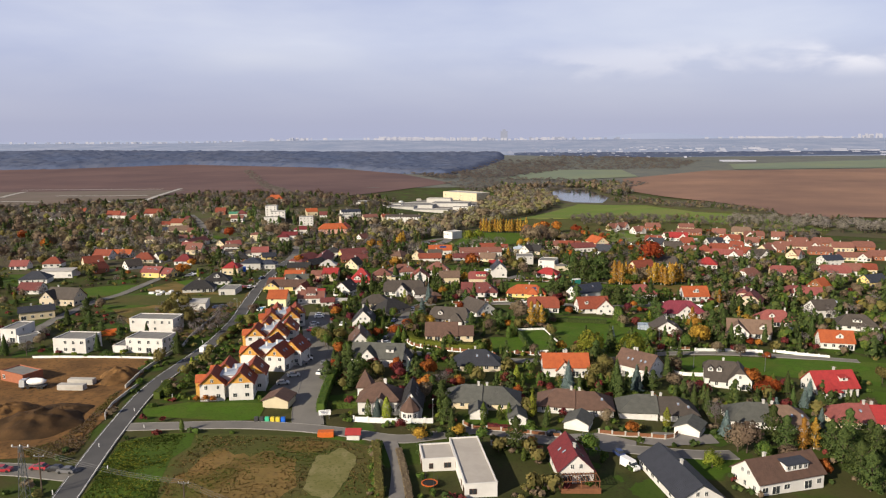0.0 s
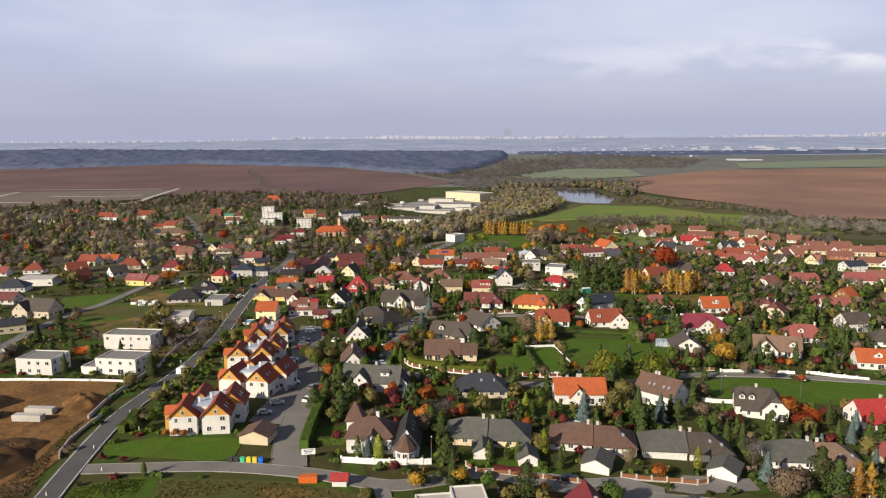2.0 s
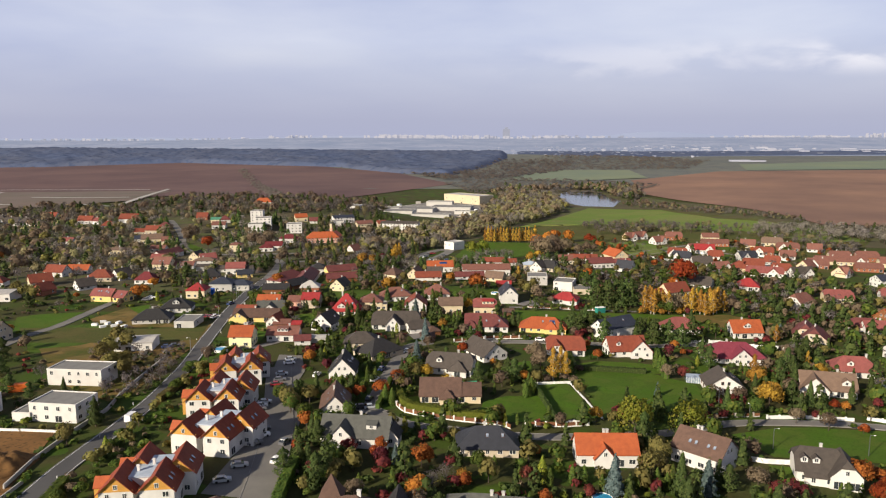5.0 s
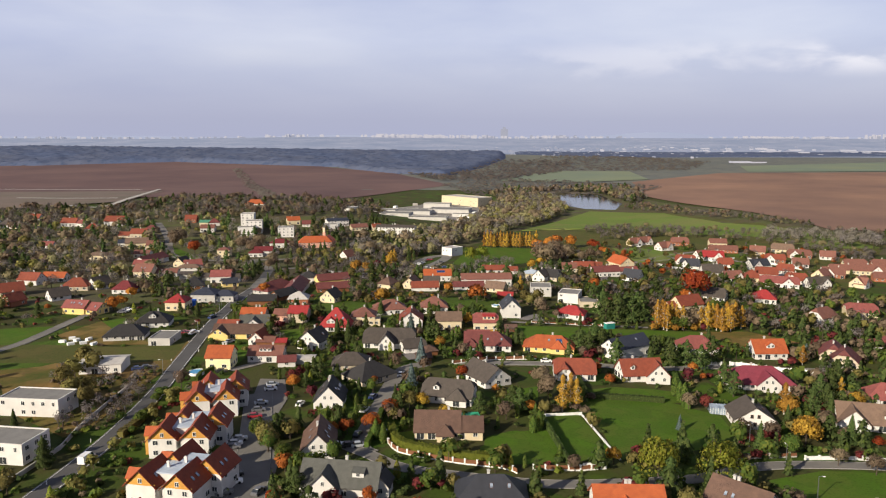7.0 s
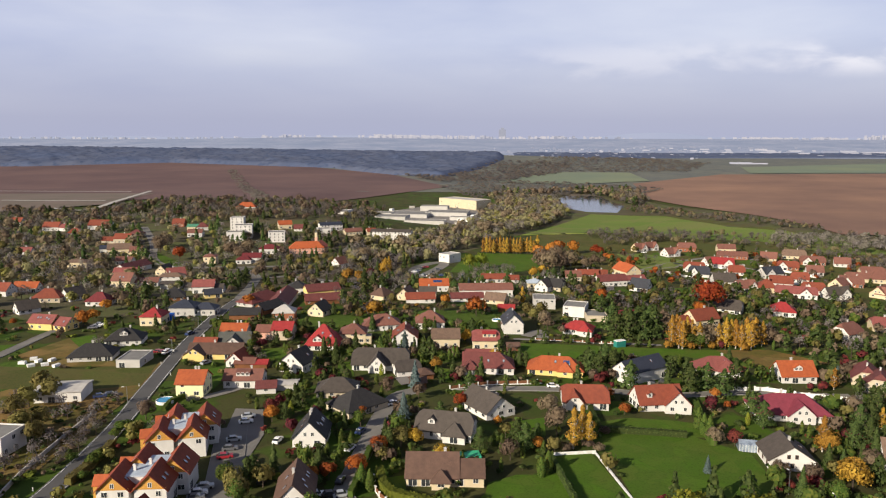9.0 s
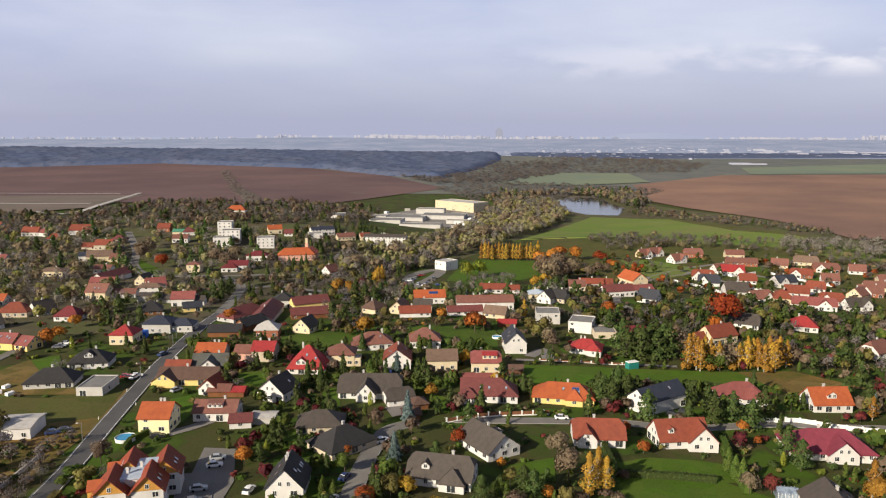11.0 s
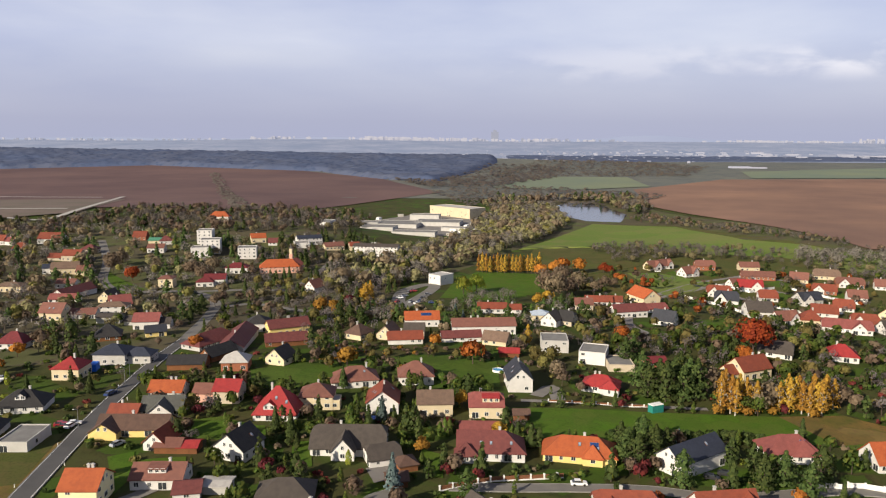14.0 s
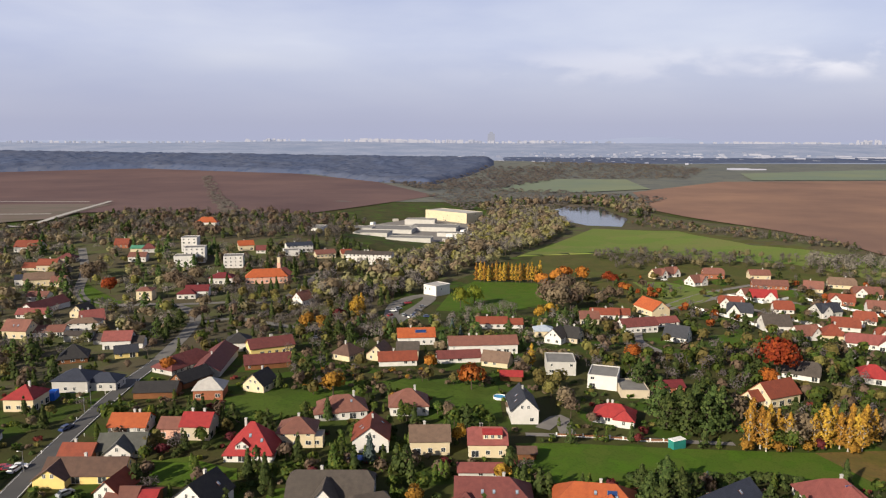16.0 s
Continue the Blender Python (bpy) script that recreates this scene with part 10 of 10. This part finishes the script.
woods("estate_trees", [(101, 724), (151, 748), (206, 728), (266, 729), (340, 690), (222, 519), (193, 555), (141, 560), (103, 543), (64, 596)], 200, ('maple', 'bare_tree', 'lime_tree', 'pine', 'brown_tree', 'bare_tree', 'orange_tree'), (0.5, 1.0), "small garden trees on the estate", 60, False, True)
woods("garden_plants", [(-46, 466), (-2, 463), (60, 432), (117, 420), (182, 411), (107, 285), (96, 363), (47, 359), (18, 356), (-21, 365)], 270, ('shrub', 'dark_shrub', 'pine', 'dark_shrub', 'lime_tree', 'thuja', 'thuja', 'spruce', 'brown_tree', 'wine_tree'), (0.5, 0.9), "hedges and small trees in the gardens", 140, True, True)
woods("garden_plants", [(-52, 298), (-12, 333), (40, 305), (91, 310), (173, 334), (136, 231), (98, 201), (66, 205), (39, 203), (-1, 200), (-27, 198), (-42, 232)], 400, ('shrub', 'dark_shrub', 'pine', 'dark_shrub', 'lime_tree', 'thuja', 'thuja', 'dark_shrub', 'spruce', 'maple', 'wine_tree', 'shrub'), (0.5, 0.95), "dense hedges and small trees in the gardens", 180, True, True)
woods("garden_plants", [(-113, 452), (-46, 466), (-10, 393), (-11, 324), (-15, 287), (-34, 286), (-56, 330), (-78, 356)], 190, ('shrub', 'dark_shrub', 'pine', 'dark_shrub', 'lime_tree', 'thuja', 'thuja', 'spruce', 'brown_tree', 'wine_tree'), (0.5, 0.9), "hedges and small trees in the gardens", 140, True, True)
woods("roadside_scrub", [(-143, 338), (-136, 354), (-117, 349), (-102, 349), (-97, 315), (-98, 286), (-108, 280)], 170, ('bare_tree', 'brown_shrub', 'dark_shrub', 'brown_shrub', 'dark_shrub'), (0.35, 0.75), "brown scrub beside the main road", 90, False, True)
woods("roadside_scrub", [(-92, 230), (-92, 246), (-91, 265), (-91, 287), (-92, 321), (-91, 330), (-82, 283), (-85, 259), (-85, 226)], 80, ('shrub', 'brown_shrub', 'shrub', 'dark_shrub', 'maple'), (0.35, 0.65), "shrubs between the road and the terraces", 110, False, True)
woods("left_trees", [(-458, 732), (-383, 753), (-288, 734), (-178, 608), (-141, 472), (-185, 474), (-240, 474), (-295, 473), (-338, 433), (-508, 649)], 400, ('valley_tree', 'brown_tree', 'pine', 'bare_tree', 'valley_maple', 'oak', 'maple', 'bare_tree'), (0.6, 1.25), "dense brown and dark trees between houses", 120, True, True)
woods("foreground_hedge", [(-21, 179), (-19, 179), (-15, 151), (-18, 151)], 40, ('shrub', 'brown_shrub', 'shrub'), (0.5, 0.8), "shaggy hedge beside the gravel drive", 110, False, True)
woods("foreground_garden", [(11, 181), (23, 179), (24, 154), (11, 151)], 26, ('shrub', 'brown_shrub', 'dark_shrub', 'maple'), (0.5, 0.7), "low garden shrubs", 110, False, True)
woods("right_trees", [(173, 610), (203, 537), (277, 475), (164, 275), (134, 287), (119, 345), (124, 431)], 300, ('maple', 'brown_tree', 'pine', 'bare_tree', 'lime_tree', 'brown_tree', 'pine', 'brown_shrub'), (0.6, 1.1), "garden trees in autumn colours", 90, True, True)
woods("village_gardens", [(-205, 542), (-182, 570), (-139, 602), (-69, 604), (-34, 505), (-54, 467), (-50, 429), (-37, 382), (-108, 381)], 250, ('dark_shrub', 'bare_tree', 'brown_shrub', 'pine', 'maple', 'lime_tree', 'thuja', 'spruce', 'dark_shrub', 'brown_tree', 'shrub'), (0.5, 0.95), "dark hedges and small trees in the village gardens", 190, True, True)
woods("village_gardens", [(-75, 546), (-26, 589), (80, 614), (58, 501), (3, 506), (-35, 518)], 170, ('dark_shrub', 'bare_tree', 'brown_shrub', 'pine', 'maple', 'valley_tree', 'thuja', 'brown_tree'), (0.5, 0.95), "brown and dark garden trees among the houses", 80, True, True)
undergrowth([(-230, 150), (-60, 130), (150, 150), (330, 480), (-330, 480)], 3600)
tufts([(-68, 184), (-38, 184), (-20, 179), (-15, 133), (-59, 131), (-64, 150), (-68, 165), (-66, 177)], 4200, ("green", "olive", "straw", "straw"), "long dry grass tufts in the meadow")
tufts([(-86, 179), (-76, 185), (-71, 184), (-69, 164), (-63, 145), (-79, 143), (-83, 163)], 3600, ("green", "green", "lime"), "tufts of green grass on the bank")
tufts([(-109, 173), (-103, 180), (-103, 197), (-106, 216), (-105, 222), (-100, 195), (-96, 184), (-94, 171), (-102, 168)], 2600, ("straw", "brown", "olive"), "dry weeds along the main road")
canopy("far_forest", [(-3423, 3100), (-2493, 3300), (-1642, 3300), (-961, 3200), (-291, 3150), (199, 3101), (157, 2362), (-16, 1722), (-156, 1819), (-335, 2063), (-806, 2179), (-1137, 2071), (-2085, 2039)], 10, 13, M["far_wood"], "dark distant forest on a ridge, blued in colour for haze")
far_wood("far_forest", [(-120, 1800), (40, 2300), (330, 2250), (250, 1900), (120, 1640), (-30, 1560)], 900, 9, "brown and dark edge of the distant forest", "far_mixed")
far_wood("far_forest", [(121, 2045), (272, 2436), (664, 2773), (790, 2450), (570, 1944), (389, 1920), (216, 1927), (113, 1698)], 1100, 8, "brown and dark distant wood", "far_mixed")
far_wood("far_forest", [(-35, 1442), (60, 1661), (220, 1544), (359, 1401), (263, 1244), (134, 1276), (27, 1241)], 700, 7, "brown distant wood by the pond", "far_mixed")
canopy("far_forest", [(230, 3488), (1249, 3410), (2822, 3490), (2597, 3210), (1335, 3027), (644, 2970), (196, 2959)], 14, 7, M["far_wood"], "distant wood among the suburbs, blued in colour for haze")
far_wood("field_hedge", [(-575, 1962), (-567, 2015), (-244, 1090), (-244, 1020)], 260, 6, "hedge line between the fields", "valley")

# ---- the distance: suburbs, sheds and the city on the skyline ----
# Unlit far buildings get a bluish emission that imitates haze in front of them.
M["far_block_haze"] = haze_glow(material("far_block_haze", (0.19, 0.18, 0.17), 0.9, (0.14, 0.14, 0.14), 0.01), (0.190, 0.198, 0.255))
M["far_block_dull_haze"] = haze_glow(material("far_block_dull_haze", (0.10, 0.10, 0.105), 0.9, (0.07, 0.07, 0.08), 0.01), (0.150, 0.165, 0.220))
M["far_roof_haze"] = haze_glow(material("far_roof_haze", (0.10, 0.055, 0.045), 0.9, (0.07, 0.05, 0.05), 0.01), (0.160, 0.165, 0.215))


def far_blocks(name, spots, label, seed):
    """Clusters of plain far buildings: (x, y, count, spread along x, spread along y, width, height, share of pale ones)."""
    rng = random.Random(seed)
    vs, fs, ms = [], [], []
    for x, y, count, sx, sy, w, h, pale in spots:
        for _ in range(count):
            a, b = x + rng.gauss(0, sx), y + rng.uniform(-sy, sy)
            if b > 4880:
                b = 4880
            ww, hh, dd = w * rng.uniform(0.5, 1.6), h * rng.uniform(0.5, 1.35), w * 0.5
            v, f = box(ww, dd, hh + 6, ground_z(a, b) - 6, a, b)
            vs, fs = merge((vs, fs), (v, f)) if not vs else (vs + v, fs + [tuple(i + len(vs) for i in q) for q in f])
            k = 0 if rng.random() < pale else 1
            ms += [k, 2 if h < 9 and rng.random() < 0.6 else k, k, k, k, k]
    return tagged(link_mesh(name, vs, fs, [M["far_block_haze"], M["far_block_dull_haze"], M["far_roof_haze"]], index=ms), label, "buildings", kind="stuff")


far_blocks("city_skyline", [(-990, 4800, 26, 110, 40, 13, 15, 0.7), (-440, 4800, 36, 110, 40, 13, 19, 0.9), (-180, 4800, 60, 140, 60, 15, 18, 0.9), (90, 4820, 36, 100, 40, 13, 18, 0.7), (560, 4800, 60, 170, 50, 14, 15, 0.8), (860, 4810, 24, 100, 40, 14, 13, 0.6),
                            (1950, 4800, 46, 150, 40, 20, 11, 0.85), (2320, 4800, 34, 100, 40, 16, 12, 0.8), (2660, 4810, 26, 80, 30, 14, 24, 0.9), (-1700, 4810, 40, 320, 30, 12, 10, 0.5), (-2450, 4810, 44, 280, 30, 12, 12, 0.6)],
           "pale blocks of flats on the skyline, glowing faintly in place of haze", 3)
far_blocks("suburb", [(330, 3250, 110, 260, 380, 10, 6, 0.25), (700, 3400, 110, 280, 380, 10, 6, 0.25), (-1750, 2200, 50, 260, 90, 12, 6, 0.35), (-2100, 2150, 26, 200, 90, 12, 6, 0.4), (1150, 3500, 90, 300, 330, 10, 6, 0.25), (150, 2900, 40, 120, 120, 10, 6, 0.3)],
           "scattered far houses of a suburb, glowing faintly in place of haze", 5)
far_blocks("industrial_estate", [(1300, 3500, 16, 220, 160, 36, 7, 0.8), (1750, 3350, 22, 240, 200, 42, 8, 0.75), (2250, 3250, 20, 300, 200, 42, 7, 0.6), (860, 2450, 2, 30, 20, 60, 7, 1.0)], "long pale sheds of an industrial estate, glowing faintly in place of haze", 7)


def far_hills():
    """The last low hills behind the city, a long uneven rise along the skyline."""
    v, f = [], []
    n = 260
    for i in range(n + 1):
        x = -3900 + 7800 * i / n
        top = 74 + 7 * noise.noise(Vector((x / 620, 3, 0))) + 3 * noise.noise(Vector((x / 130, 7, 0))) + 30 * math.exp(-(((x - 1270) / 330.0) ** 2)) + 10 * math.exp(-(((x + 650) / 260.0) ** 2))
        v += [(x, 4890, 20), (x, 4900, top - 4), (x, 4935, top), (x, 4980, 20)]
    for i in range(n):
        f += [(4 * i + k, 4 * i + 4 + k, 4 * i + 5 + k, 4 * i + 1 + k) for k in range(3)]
    return tagged(link_mesh("far_hills", v, f, M["far_hill_haze"], None, True), "low hills on the horizon, glowing blue-grey in place of haze", "hills", kind="structure")


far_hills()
mast = empty("city_tower", 290, 4860, ground_z(290, 4860))
part("shaft", mesh_of("shaft", *stack(((22, 12, -8), (22, 12, 60), (10, 8, 60.5), (10, 8, 72))), M["far_block_dull_haze"]), mast)
tagged(mast, "grey tower block on the skyline, glowing faintly in place of haze", "tower")
